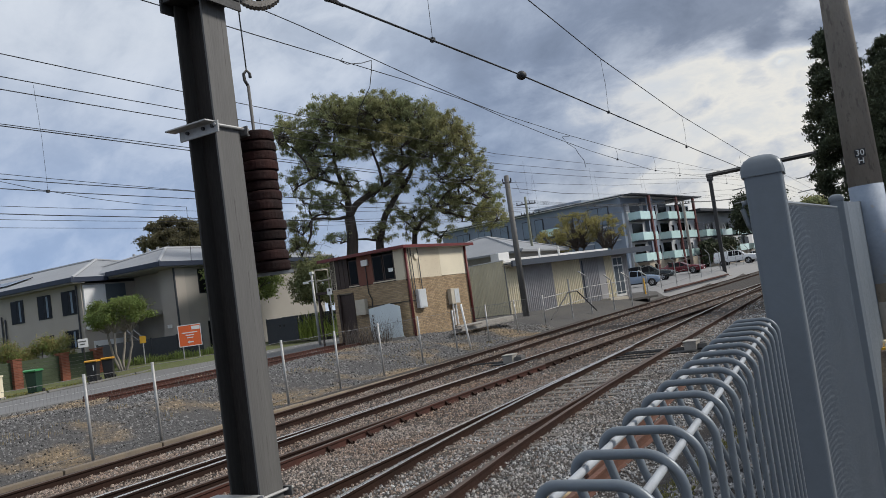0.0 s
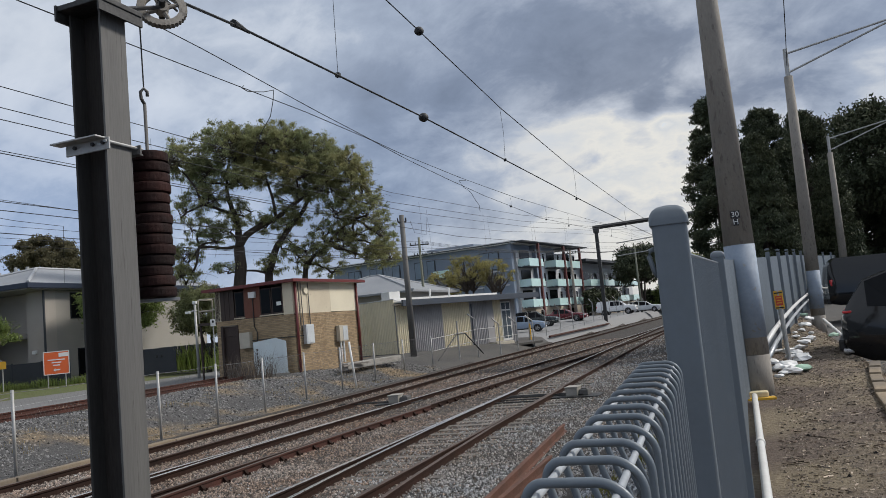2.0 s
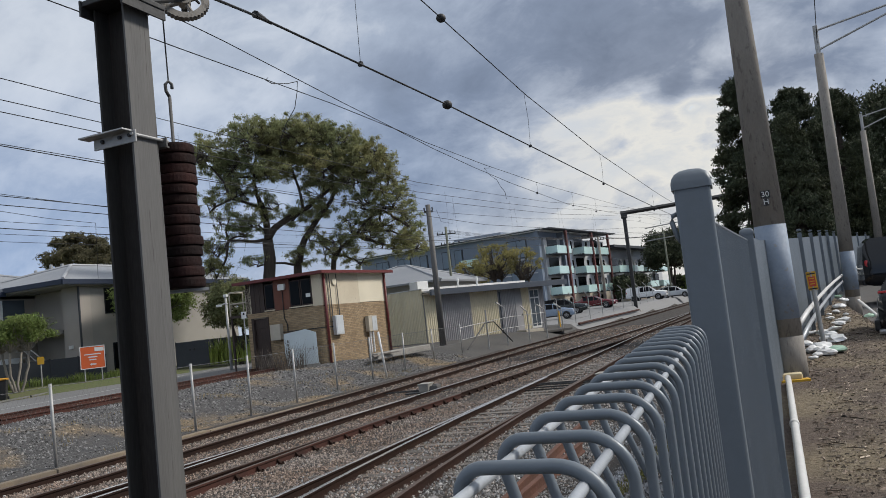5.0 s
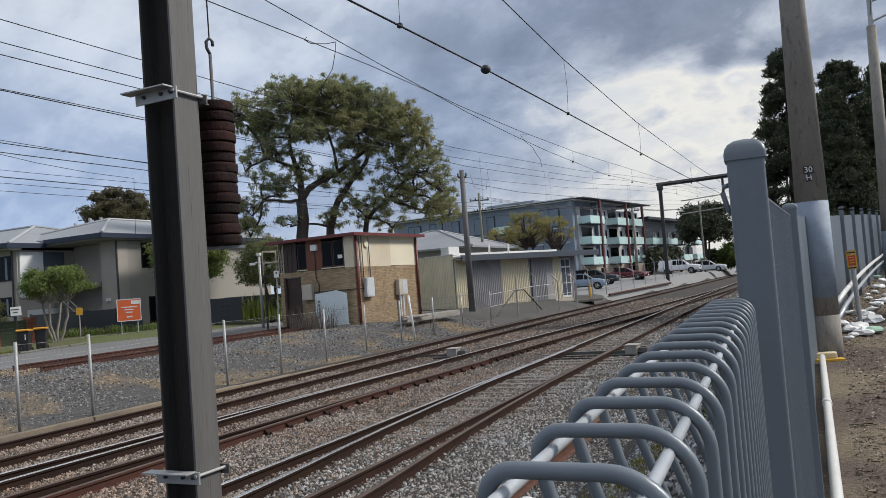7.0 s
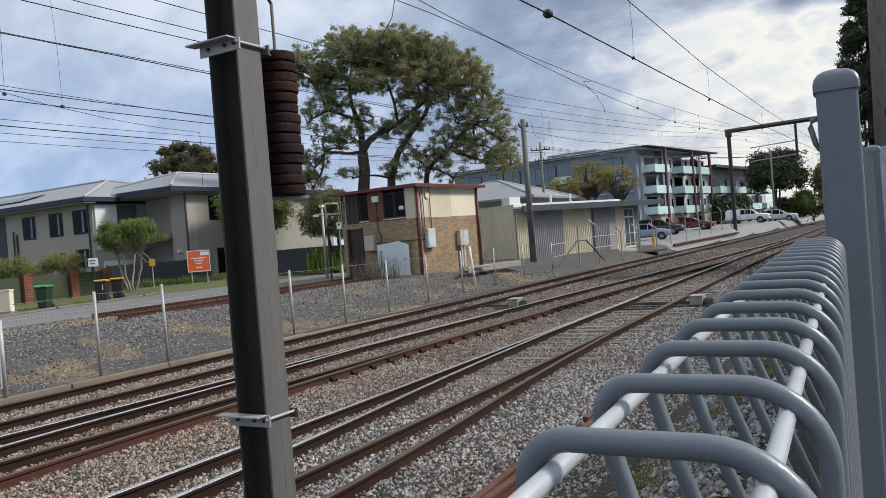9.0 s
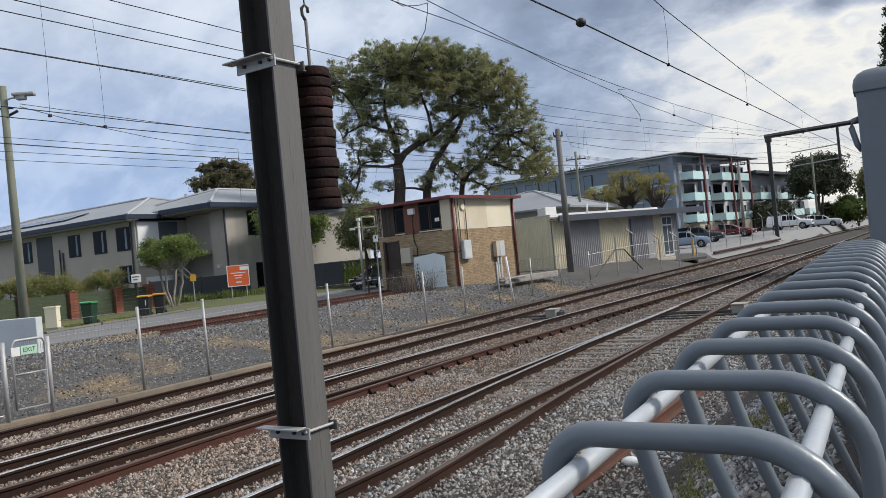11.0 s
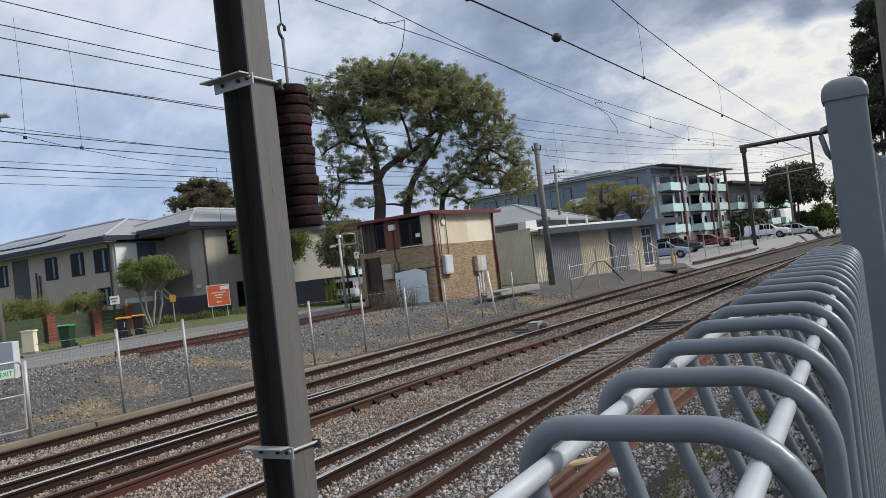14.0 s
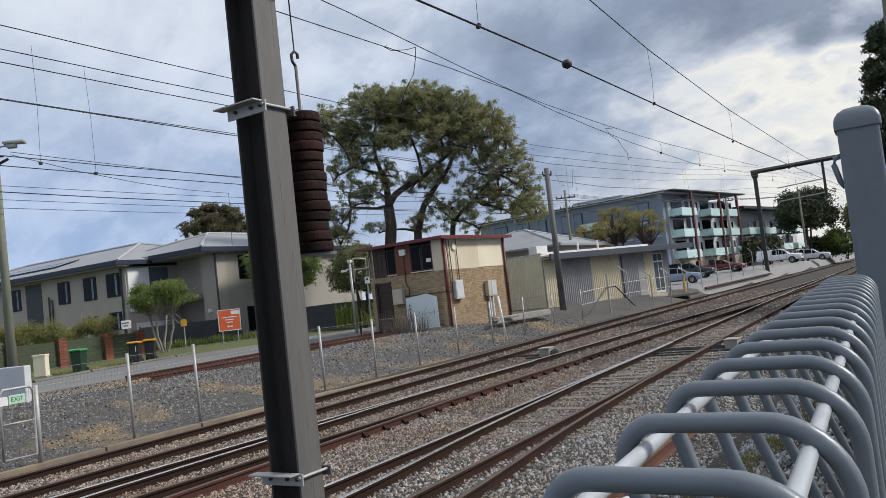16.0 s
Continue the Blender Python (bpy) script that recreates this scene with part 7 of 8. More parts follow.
small_tree("olive_tree", "pale olive tree in front of the apartments", -28.6, 76, 0.7, 8.6, 2.8, 6.2, M_LEAF_OLIVE, M_BARK, 3, 0.2, 4600, 20, 70, puff=(0.12, 0.22))
small_tree("olive_tree", "sparse pale olive tree beside the car park", -22.6, 75, 0.7, 9.2, 2.6, 6.6, M_LEAF_OLIVE, M_BARK, 3, 0.2, 3400, 18, 60, puff=(0.12, 0.22))
small_tree("roadside_tree", "dark rounded tree at the end of the car park", -14.8, 134, 0.9, 14.0, 5.4, 8.4, M_LEAF_DARK, M_BARK, 3, 0.6, 16000, 23, 40)
small_tree("roadside_tree", "dense green tree beyond the line", -6.0, 140, 0.9, 11.5, 4.4, 7.2, M_LEAF_GUM, M_BARK, 3, 0.55, 12000, 24, 34)
small_tree("shrub", "round dark green shrub before the apartments", -19.8, 121, 0.9, 6.6, 3.4, 3.4, M_LEAF_DARK, M_BARK, 2, 0.5, 9000, 25, 30)
small_tree("shrub", "green shrub behind the car park fence", -10.0, 137, 0.9, 6.6, 4.2, 3.2, M_LEAF_BRIGHT, M_BARK, 2, 0.5, 9000, 26, 30)
small_tree("shrub", "dark green shrub at the end of the line", -2.6, 141, 0.9, 5.6, 4.4, 2.6, M_LEAF_DARK, M_BARK, 2, 0.5, 8000, 28, 30)
small_tree("shrub", "dark green shrub behind the parked utility", -13.6, 141, 0.9, 6.0, 3.6, 2.8, M_LEAF_DARK, M_BARK, 2, 0.5, 7000, 29, 26)
small_tree("shrub", "green shrub beside the pale roof", -22.6, 58, 0.7, 4.6, 1.6, 3.2, M_LEAF_BRIGHT, M_BARK, 2, 0.25, 2400, 27, 14)


def cypress(x, y, g, top, r, seed, label, cone=True):
    t = thing("cypress_tree", label, "tree", group="cypress row")
    rnd = random.Random(seed)
    cents, rads = [], []
    n = 165
    for i in range(n):
        f = rnd.random() ** 0.85
        z = g + 0.6 + (top - g - 0.6) * f
        prof = (1 - f) ** 0.55 if cone else (1 - max(0, f - 0.45) ** 2 * 2.3)
        prof = max(prof, 0.14)
        a = rnd.uniform(0, 6.28)
        rr = r * prof * rnd.uniform(0.45, 0.86)
        cents.append((x + math.cos(a) * rr, y + math.sin(a) * rr, z))
        rads.append(r * 0.20 + 0.22 * prof)
    leaf_mesh("crown", cents, rads, [560] * n, 0.15, M_LEAF_DARK, t, -1.1, seed, 0.3, 0.34)
    bm = B()
    tube(bm, [(x, y, g - 0.2), (x, y, top - 1.0)], r * 0.26, 10, 0.05)
    part("trunk", bm, M_BARK, t, smooth=True)
    return t


cypress(-0.2, 42, 2.0, 12.6, 1.75, 31, "tall dark columnar cypress behind the fence", False)
cypress(2.2, 43, 2.0, 11.6, 1.8, 32, "dark cypress standing in a row", False)
cypress(1.6, 38, 2.0, 9.4, 1.7, 34, "conical dark green cypress by the fence", True)
cypress(4.4, 46, 2.0, 12.0, 1.8, 33, "dense dark cypress in the row", False)
cypress(4.6, 40, 2.0, 8.0, 1.4, 35, "smaller conical cypress by the fence", True)
small_tree("conifer", "very large dark spreading conifer", 9.6, 52, 2.4, 15.2, 5.6, 8.4, M_LEAF_DARK, M_BARK, 3, 0.3, 60000, 36, 110, puff=(0.18, 0.3))
small_tree("conifer", "very large dark conifer further along", 14.5, 50, 2.4, 14.8, 5.6, 7.6, M_LEAF_DARK, M_BARK, 3, 0.3, 56000, 37, 110, puff=(0.18, 0.3))
small_tree("conifer", "dark broad conifer filling the row", 7.2, 56, 2.4, 11.0, 4.4, 5.0, M_LEAF_DARK, M_BARK, 3, 0.3, 40000, 38, 80, puff=(0.18, 0.3))


def hedge():
    t = thing("hedge", "loose green and straw coloured hedge behind the timber wall", "hedge")
    rnd = random.Random(40)
    cents, rads = [], []
    for i in range(46):
        f = i / 45
        y = 12 + f * 14.5
        cents.append((-37.3 - rnd.uniform(0, 0.8), y, 2.45 + rnd.uniform(-0.3, 0.45)))
        rads.append(rnd.uniform(0.6, 0.9))
    leaf_mesh("foliage", cents, rads, [420] * 46, 0.14, M_LEAF_OLIVE, t, -0.3, 41, 0.2, 0.25)
    leaf_mesh("foliage", [(a - 0.1, b, c - 0.15) for a, b, c in cents], rads, [360] * 46, 0.14, M_LEAF_BRIGHT, t, -0.3, 42, 0.2, 0.3)
    bm = B()
    for c in cents[::2]:
        limb(bm, (c[0], c[1], 0.6), c, 0.03, 0.01, rnd, 0.1, 4, 5)
    part("stems", bm, M_BARK, t, kind="stuff")


hedge()


def blades(name, label, spots, h, mat, per=60, spread=0.4, width=0.02, seed=1, category="plants"):
    """Tufts of upright strap leaves or grass."""
    rng = np.random.default_rng(seed)
    co, fa = [], []
    for x, y, z, s in spots:
        for _ in range(per):
            a, r = rng.uniform(0, 6.28), spread * s * rng.random() ** 0.5
            bx, by = x + math.cos(a) * r, y + math.sin(a) * r
            hh = h * s * rng.uniform(0.55, 1.15)
            lean = rng.uniform(0.1, 0.55) * hh
            a2 = a + rng.uniform(-0.8, 0.8)
            dx, dy = math.cos(a2), math.sin(a2)
            w = width * rng.uniform(0.7, 1.3)
            k = len(co)
            for f, wf, lf in ((0, 1, 0), (0.55, 0.8, 0.35), (1, 0.1, 1)):
                for sg in (-1, 1):
                    co.append((bx + dx * lean * lf - dy * w * wf * sg, by + dy * lean * lf + dx * w * wf * sg, z + hh * f * (1 - 0.18 * lf)))
            fa += [(k, k + 1, k + 3, k + 2), (k + 2, k + 3, k + 5, k + 4)]
    me = bpy.data.meshes.new(name)
    me.from_pydata(co, [], fa)
    me.materials.append(mat)
    return tagged(new(name, me), label, category, kind="stuff")


M_STRAP = material("yellow_green_strap_leaf", (0.30, 0.36, 0.07), 0.6, vary=0.3, scale=1, fine=12, bump=0, tint=(0.20, 0.27, 0.06), island=0.4)
M_STRAW = material("dry_straw_grass", (0.32, 0.25, 0.13), 0.85, vary=0.3, scale=1, fine=12, bump=0, island=0.4)
M_TURF = material("fresh_turf", (0.22, 0.23, 0.045), 0.8, vary=0.3, scale=1, fine=12, bump=0, tint=(0.24, 0.21, 0.07), island=0.5)
rnd = random.Random(50)
blades("strap_plants", "yellow-green strap leaved garden plants", [(-30.9 + i * 0.34 + rnd.uniform(-.3, .3), 37.6 + i * 0.24 + rnd.uniform(-.5, .5), 0.95, rnd.uniform(0.8, 1.25)) for i in range(9)], 1.5, M_STRAP, 70, 0.5, 0.03, 51)
blades("border_grass", "low dark green border plants before the fence", [(-36.8 + i * 0.22 + rnd.uniform(-.2, .2), 28.0 + i * 0.24 + rnd.uniform(-.3, .3), 1.0, rnd.uniform(0.7, 1.2)) for i in range(22)], 0.5, M_LEAF_BRIGHT, 60, 0.5, 0.02, 52)
spots = []
for _ in range(150):
    x, y = rnd.uniform(-17.8, -14.6), rnd.uniform(8, 34)
    if noise.noise((x * 0.35, y * 0.35, 3.0)) > -0.05:
        spots.append((x, y, ground_z(x, y) - 0.02, rnd.uniform(0.5, 1.2)))
blades("dry_grass", "sparse dry straw grass on the gravel bank", spots, 0.16, M_STRAW, 26, 0.45, 0.006, 53)
spots = []
while len(spots) < 420:
    x, y = rnd.uniform(-2.3, -0.25), rnd.uniform(1.2, 9.0)
    if noise.noise((x * 0.9, y * 0.7, 8.0)) > -0.02:
        spots.append((x, y, 0, rnd.uniform(0.5, 1.2)))
blades("cess_grass", "patchy moss and short grass beside the fence", [(x, y, ground_z(x, y) - 0.01, s) for x, y, z, s in spots], 0.035, M_TURF, 80, 0.13, 0.004, 54)
spots = [(rnd.uniform(-36.0, -33.2), rnd.uniform(13, 27), 0.58, rnd.uniform(0.5, 1.1)) for _ in range(260)]
blades("verge_grass", "short green grass of the street verge", spots, 0.10, M_TURF, 40, 0.45, 0.008, 55)
spots = [(-19.9 + rnd.uniform(-1.0, 1.2), 28.2 + rnd.uniform(-0.4, 0.3), 0.62, rnd.uniform(0.8, 1.3)) for _ in range(14)]
blades("dead_scrub", "leafless grey scrub before the cabinet", spots, 1.25, material("grey_twigs", (0.12, 0.095, 0.075), 0.9, bump=0, island=0.3), 26, 0.3, 0.007, 56)


def chips():
    """Dark bark chips and leaf litter on the dirt verge."""
    rng = np.random.default_rng(60)
    n = 34000
    y = 2.0 + 18 * rng.random(n) ** 1.4
    x = rng.uniform(0.05, 2.4, n) + 0.02 * y
    z = np.array([ground_z(max(float(a), 0.0), float(b)) for a, b in zip(x, y)]) + 0.012
    ln, wd = 0.002 + 0.017 * rng.random(n) ** 4 + 0.06 * rng.random(n) ** 40, rng.uniform(0.001, 0.004, n)
    a, tilt = rng.uniform(0, 6.28, n), rng.uniform(-0.25, 0.25, n)
    dx, dy = np.cos(a), np.sin(a)
    c = []
    for s, t in ((-1, -1), (1, -1), (1, 1), (-1, 1)):
        c.append(np.stack([x + dx * ln * s - dy * wd * t, y + dy * ln * s + dx * wd * t, z - 0.006 + tilt * ln * s + 0.003 * t], 1))
    co = np.stack(c, 1).reshape(-1, 3)
    i = 4 * np.arange(n)[:, None]
    me = bpy.data.meshes.new("leaf_litter")
    me.from_pydata(co.tolist(), [], np.concatenate([i, i + 1, i + 2, i + 3], 1).tolist())
    me.materials.append(M_MULCH)
    tagged(new("leaf_litter", me), "dark bark chips and leaf litter on dirt", "litter", kind="stuff")


chips()


def verge_clods():
    """Small stones, clods and broken bark lying on the dirt verge."""
    rng = np.random.default_rng(62)
    n = 9000
    y = 1.8 + 20 * rng.random(n) ** 1.5
    x = rng.uniform(0.05, 2.3, n) + 0.02 * y
    z = np.array([ground_z(max(float(a), 0.0), float(b)) for a, b in zip(x, y)])
    r = 0.004 + 0.016 * rng.random(n) ** 3
    ang = rng.uniform(0, 6.28, n)
    long = rng.uniform(0.8, 2.6, n)
    cs = []
    for k in range(5):
        aa = k * 1.2566 + rng.uniform(-0.3, 0.3, n)
        u, v = r * long * np.cos(aa), r * np.sin(aa)
        cs.append(np.stack([x + u * np.cos(ang) - v * np.sin(ang), y + u * np.sin(ang) + v * np.cos(ang), z - 0.004], 1))
    cs.append(np.stack([x, y, z + r * rng.uniform(0.4, 1.0, n)], 1))
    co = np.stack(cs, 1).reshape(-1, 3)
    tri = np.array([(k, (k + 1) % 5, 5) for k in range(5)])
    f = (tri[None] + 6 * np.arange(n)[:, None, None]).reshape(-1, 3)
    me = bpy.data.meshes.new("verge_clods")
    me.from_pydata(co.tolist(), [], f.tolist())
    me.materials.append(material("dark_clods", (0.16, 0.118, 0.092), 0.95, vary=0.4, scale=1.2, fine=30, bump=0.3, tint=(0.17, 0.145, 0.11), island=0.95))
    tagged(new("verge_clods", me), "small stones and broken bark on the dirt verge", "debris", kind="stuff")


verge_clods()


def bank_gravel():
    rng = np.random.default_rng(61)
    n = 62000
    x, y = rng.uniform(-24.0, -14.6, n), 5 + 33 * rng.random(n) ** 1.3
    z = np.array([ground_z(float(a), float(b)) for a, b in zip(x, y)])
    r = (0.015 + 0.036 * rng.random(n) ** 1.6) * (0.8 + y / 60)
    ang = rng.uniform(0, 6.28, n)
    cs = []
    for k in range(4):
        aa = ang + k * 1.571 + rng.uniform(-0.4, 0.4, n)
        cs.append(np.stack([x + r * np.cos(aa), y + r * np.sin(aa), z - 0.01], 1))
    cs.append(np.stack([x, y, z + r * rng.uniform(0.4, 0.9, n)], 1))
    co = np.stack(cs, 1).reshape(-1, 3)
    tri = np.array([(0, 1, 4), (1, 2, 4), (2, 3, 4), (3, 0, 4)])
    f = (tri[None] + 5 * np.arange(n)[:, None, None]).reshape(-1, 3)
    me = bpy.data.meshes.new("bank_gravel")
    me.from_pydata(co.tolist(), [], f.tolist())
    me.materials.append(material("bank_stone", (0.15, 0.147, 0.145), 0.95, vary=0.3, scale=0.42, fine=20, bump=0.2, tint=(0.25, 0.19, 0.12), island=1.0, edge=(0.52, 0.64)))
    tagged(new("bank_gravel", me), "loose dark grey gravel on the bank", "gravel", kind="stuff")


bank_gravel()


# ---- vehicles: local +x is forwards, the ground is z = 0 ----
SUV = [(2.42, .35, .64, .70, .70, .62), (2.25, .28, .80, .88, .86, .74), (1.5, .25, .92, 1.0, .92, .80), (0.98, .25, .97, 1.06, .92, .78), (0.2, .25, .98, 1.58, .92, .64), (-0.8, .25, 1.0, 1.66, .92, .64),
       (-1.7, .25, 1.03, 1.62, .92, .62), (-2.1, .28, 1.06, 1.48, .90, .60), (-2.36, .38, 1.0, 1.08, .86, .72), (-2.43, .45, .82, .92, .78, .68)]
UTE = [(2.62, .48, .85, .92, .76, .68), (2.45, .42, 1.0, 1.07, .90, .78), (1.7, .40, 1.10, 1.17, .93, .80), (1.2, .40, 1.13, 1.21, .93, .78), (.5, .40, 1.15, 1.78, .93, .66), (-.2, .40, 1.15, 1.83, .93, .68),
       (-.78, .40, 1.15, 1.82, .93, .68), (-.84, .40, 1.17, 1.84, .93, .77), (-2.4, .48, 1.17, 1.85, .93, .77), (-2.58, .52, 1.15, 1.66, .91, .76), (-2.66, .55, 1.0, 1.1, .88, .82)]
SEDAN = [(2.38, .32, .56, .62, .68, .6), (2.2, .26, .70, .76, .84, .72), (1.4, .24, .82, .90, .88, .76), (.85, .24, .86, .94, .88, .74), (.05, .24, .88, 1.36, .88, .58), (-.7, .24, .90, 1.40, .88, .58),
         (-1.2, .24, .92, 1.30, .88, .58), (-1.65, .26, .92, 1.0, .87, .68), (-2.2, .32, .90, .96, .84, .72), (-2.4, .42, .72, .80, .74, .66)]
HATCH = [(1.98, .32, .58, .64, .66, .58), (1.82, .26, .74, .82, .80, .70), (1.2, .24, .86, .95, .84, .72), (.8, .24, .90, 1.0, .84, .70), (.1, .24, .92, 1.42, .84, .58), (-.6, .24, .94, 1.46, .84, .58),
         (-1.3, .24, .96, 1.42, .84, .56), (-1.7, .28, .97, 1.25, .82, .56), (-1.92, .38, .92, 1.0, .78, .66), (-1.98, .45, .74, .84, .70, .62)]


def vehicle(name, label, table, paint, m, glass_to, axles, wheel_r, group="", rails=False, chrome=False, marks=False, lamp=None):
    t = thing(name, label, "car" if len(table) == 10 else "utility vehicle", m, group)
    body, glass = B(), B()
    shell, panes = [], []
    for x, zl, zb, zt, hw, ht in table:
        zm = zl + (zb - zl) * 0.55
        ring = [(x, -hw * 0.92, zl), (x, -hw, zl + 0.10), (x, -hw, zm), (x, -hw * 0.965, zb), (x, -ht, zt), (x, 0, zt + 0.025), (x, ht, zt), (x, hw * 0.965, zb), (x, hw, zm), (x, hw, zl + 0.10), (x, hw * 0.92, zl)]
        shell.append(ring)
    vb = [[body.verts.new(p) for p in r] for r in shell]
    n = len(vb[0])
    for i, (a, b) in enumerate(zip(vb, vb[1:])):
        for k in range(n):
            body.faces.new((a[k], a[(k + 1) % n], b[(k + 1) % n], b[k]))
    body.faces.new(vb[0][::-1]), body.faces.new(vb[-1])
    bmesh.ops.recalc_face_normals(body, faces=body.faces[:])
    ob = part("body", body, paint, t, smooth=True)
    ob.data.set_sharp_from_angle(angle=radians(38))
    # side glass, windscreen and rear window stand just proud of the shell

    def pane(pts, nm, inset=0.10, out=0.006):
        bm = B()
        q = [Vector(p) for p in pts]
        c = sum(q, Vector()) / 4
        nrm = (q[1] - q[0]).cross(q[3] - q[0]).normalized()
        if nrm.dot(c - Vector((0, 0, 0.6))) < 0:
            nrm = -nrm
        outer = [bm.verts.new(p + (c - p) * inset + nrm * out) for p in q]
        inner = [bm.verts.new(p + (c - p) * inset - nrm * 0.01) for p in q]
        bm.faces.new(outer)
        for k in range(4):
            bm.faces.new((outer[k], inner[k], inner[(k + 1) % 4], outer[(k + 1) % 4]))
        bmesh.ops.recalc_face_normals(bm, faces=bm.faces[:])
        part(nm, bm, M_CAR_GLASS, t)
    first = next(i for i in range(len(table)) if table[i + 1][3] - table[i][3] > 0.3)
    for i in range(first, glass_to):
        for k in (3, 6):
            pane((shell[i][k], shell[i + 1][k], shell[i + 1][k + 1], shell[i][k + 1]), "side_window", 0.10)
    a, b = shell[first], shell[first + 1]
    pane((a[4], a[6], b[6], b[4]), "windscreen", 0.08)
    for i in range(len(table) - 3, len(table) - 1):
        if table[i][3] - table[i + 1][3] > 0.25:
            a, b = shell[i], shell[i + 1]
            pane((a[4], a[6], b[6], b[4]), "rear_window", 0.10)
            break
    hw = max(r[4] for r in table)
    for ax in axles:
        for s in (-1, 1):
            bm = B()
            mm = Matrix.Translation((ax, s * (hw - 0.05), wheel_r + 0.02)) @ Matrix.Rotation(radians(90), 4, "X")
            lathe(bm, [(wheel_r * 1.16, -0.06), (wheel_r * 1.16, 0.06)], 24, mm)
            part("wheel_arch", bm, M_BIN, t)
            bm = B()
            mm = Matrix.Translation((ax, s * (hw - 0.10), wheel_r)) @ Matrix.Rotation(radians(90), 4, "X")
            lathe(bm, [(wheel_r * 0.66, -0.125), (wheel_r * 0.95, -0.125), (wheel_r, -0.09), (wheel_r, 0.09), (wheel_r * 0.95, 0.125), (wheel_r * 0.66, 0.125)], 24, mm)
            w = part("wheel", bm, M_RUBBER, t)
            bm = B()
            y = s * (hw - 0.10 + 0.115)
            mr = Matrix.Translation((ax, y, wheel_r)) @ Matrix.Rotation(radians(90), 4, "X")
            lathe(bm, [(wheel_r * 0.66, -0.015), (wheel_r * 0.66, 0.015), (wheel_r * 0.58, 0.015), (wheel_r * 0.58, -0.015)], 20, mr)
            for k in range(5):
                a = 2 * math.pi * k / 5
                c, sn = math.cos(a), math.sin(a)
                tube(bm, [(ax, y + s * 0.012, wheel_r), (ax + c * wheel_r * 0.62, y + s * 0.012, wheel_r + sn * wheel_r * 0.62)], 0.045, 5)
            part("rim", bm, M_ALLOY, w)
    f, r = table[1], table[-2]
    for s in (-1, 1):
        part("headlight", box(B(), f[0] + 0.02, s * f[4] * 0.72, (f[2] + f[3]) / 2 - 0.08, 0.16, f[4] * 0.42, 0.15, bevel=0.03), M_CLEAR_LAMP, t)
        lw, lh, lz = lamp or (0.20, 0.30 if len(table) == 11 else 0.18, -0.02)
        part("tail_light", box(B(), r[0] + 0.02, s * (r[4] * 0.98 - lw / 2), r[2] + lz, 0.12, lw, lh, bevel=min(lw, lh) * 0.3), M_RED_LAMP, t)
        fi = table[first]
        part("mirror", box(B(), fi[0] - 0.25, s * (hw + 0.08), fi[2] + 0.06, 0.12, 0.18, 0.13, bevel=0.03), paint, t)
    part("grille", box(B(), table[0][0], 0, table[0][2] - 0.05, 0.05, table[0][4] * 1.0, 0.16, bevel=0.02), M_BIN, t)
    part("front_plate", box(B(), table[0][0] + 0.02, 0, table[0][1] + 0.10, 0.03, 0.36, 0.11), M_WHITE, t)
    part("rear_plate", box(B(), table[-1][0] - 0.02, 0, table[-1][2] - 0.12, 0.03, 0.36, 0.11), M_WHITE, t)
    part("rear_bumper", box(B(), table[-1][0] + 0.02, 0, table[-1][1] + 0.06, 0.18, table[-1][4] * 1.9, 0.16, bevel=0.03), M_BIN if paint is not M_CAR_WHITE else M_CHROME, t)
    for s in (-1, 1):
        part("sill", box(B(), 0, s * (hw - 0.02), table[3][1] + 0.05, abs(axles[0] - axles[1]) - wheel_r * 2.4, 0.06, 0.10), M_BIN, t)
    if rails:
        for s in (-1, 1):
            bm = B()
            i0, i1 = first + 1, glass_to
            pts = [(shell[i][4][0], s * (abs(shell[i][4][1]) - 0.03), shell[i][4][2] + 0.06) for i in range(i0, i1)]
            tube(bm, pts, 0.022, 6)
            part("roof_rail", bm, M_CHROME, t)
    if chrome:
        for s in (-1, 1):
            bm = B()
            lo = [(shell[i][3][0], s * (abs(shell[i][3][1]) + 0.008), shell[i][3][2] + 0.01) for i in range(first, glass_to + 1)]
            hi = [(shell[i][4][0], s * (abs(shell[i][4][1]) + 0.02), shell[i][4][2] - 0.03) for i in range(first, glass_to + 1)]
            tube(bm, lo, 0.014, 5)
            tube(bm, [lo[0]] + hi[1:] + [lo[-1]], 0.016, 5)
            part("chrome_trim", bm, M_CHROME, t)
    if marks:
        # company lettering reduced to plain blue bars
        for s in (-1, 1):
            x = -1.95
            for i, (w, h, z) in enumerate(((0.22, 0.27, 0.94), (0.12, 0.24, 0.92), (0.07, 0.27, 0.94), (0.07, 0.29, 0.95), (0.07, 0.27, 0.94), (0.12, 0.25, 0.92), (0.18, 0.27, 0.87))):
                part("lettering_bar", box(B(), x + w / 2, s * (hw + 0.004), z, w, 0.006, h), M_BLUE_MARK, t)
                x += w + 0.055
            x += 0.06
            for i in range(7):
                part("lettering_bar", box(B(), x + 0.065, s * (hw + 0.004), 0.86 + 0.004 * i, 0.12, 0.006, 0.18), M_BLUE_MARK, t)
                x += 0.15
    return t


def facing(x, y, z, yaw):
    return pose(x, y, z, 0, 0, yaw)


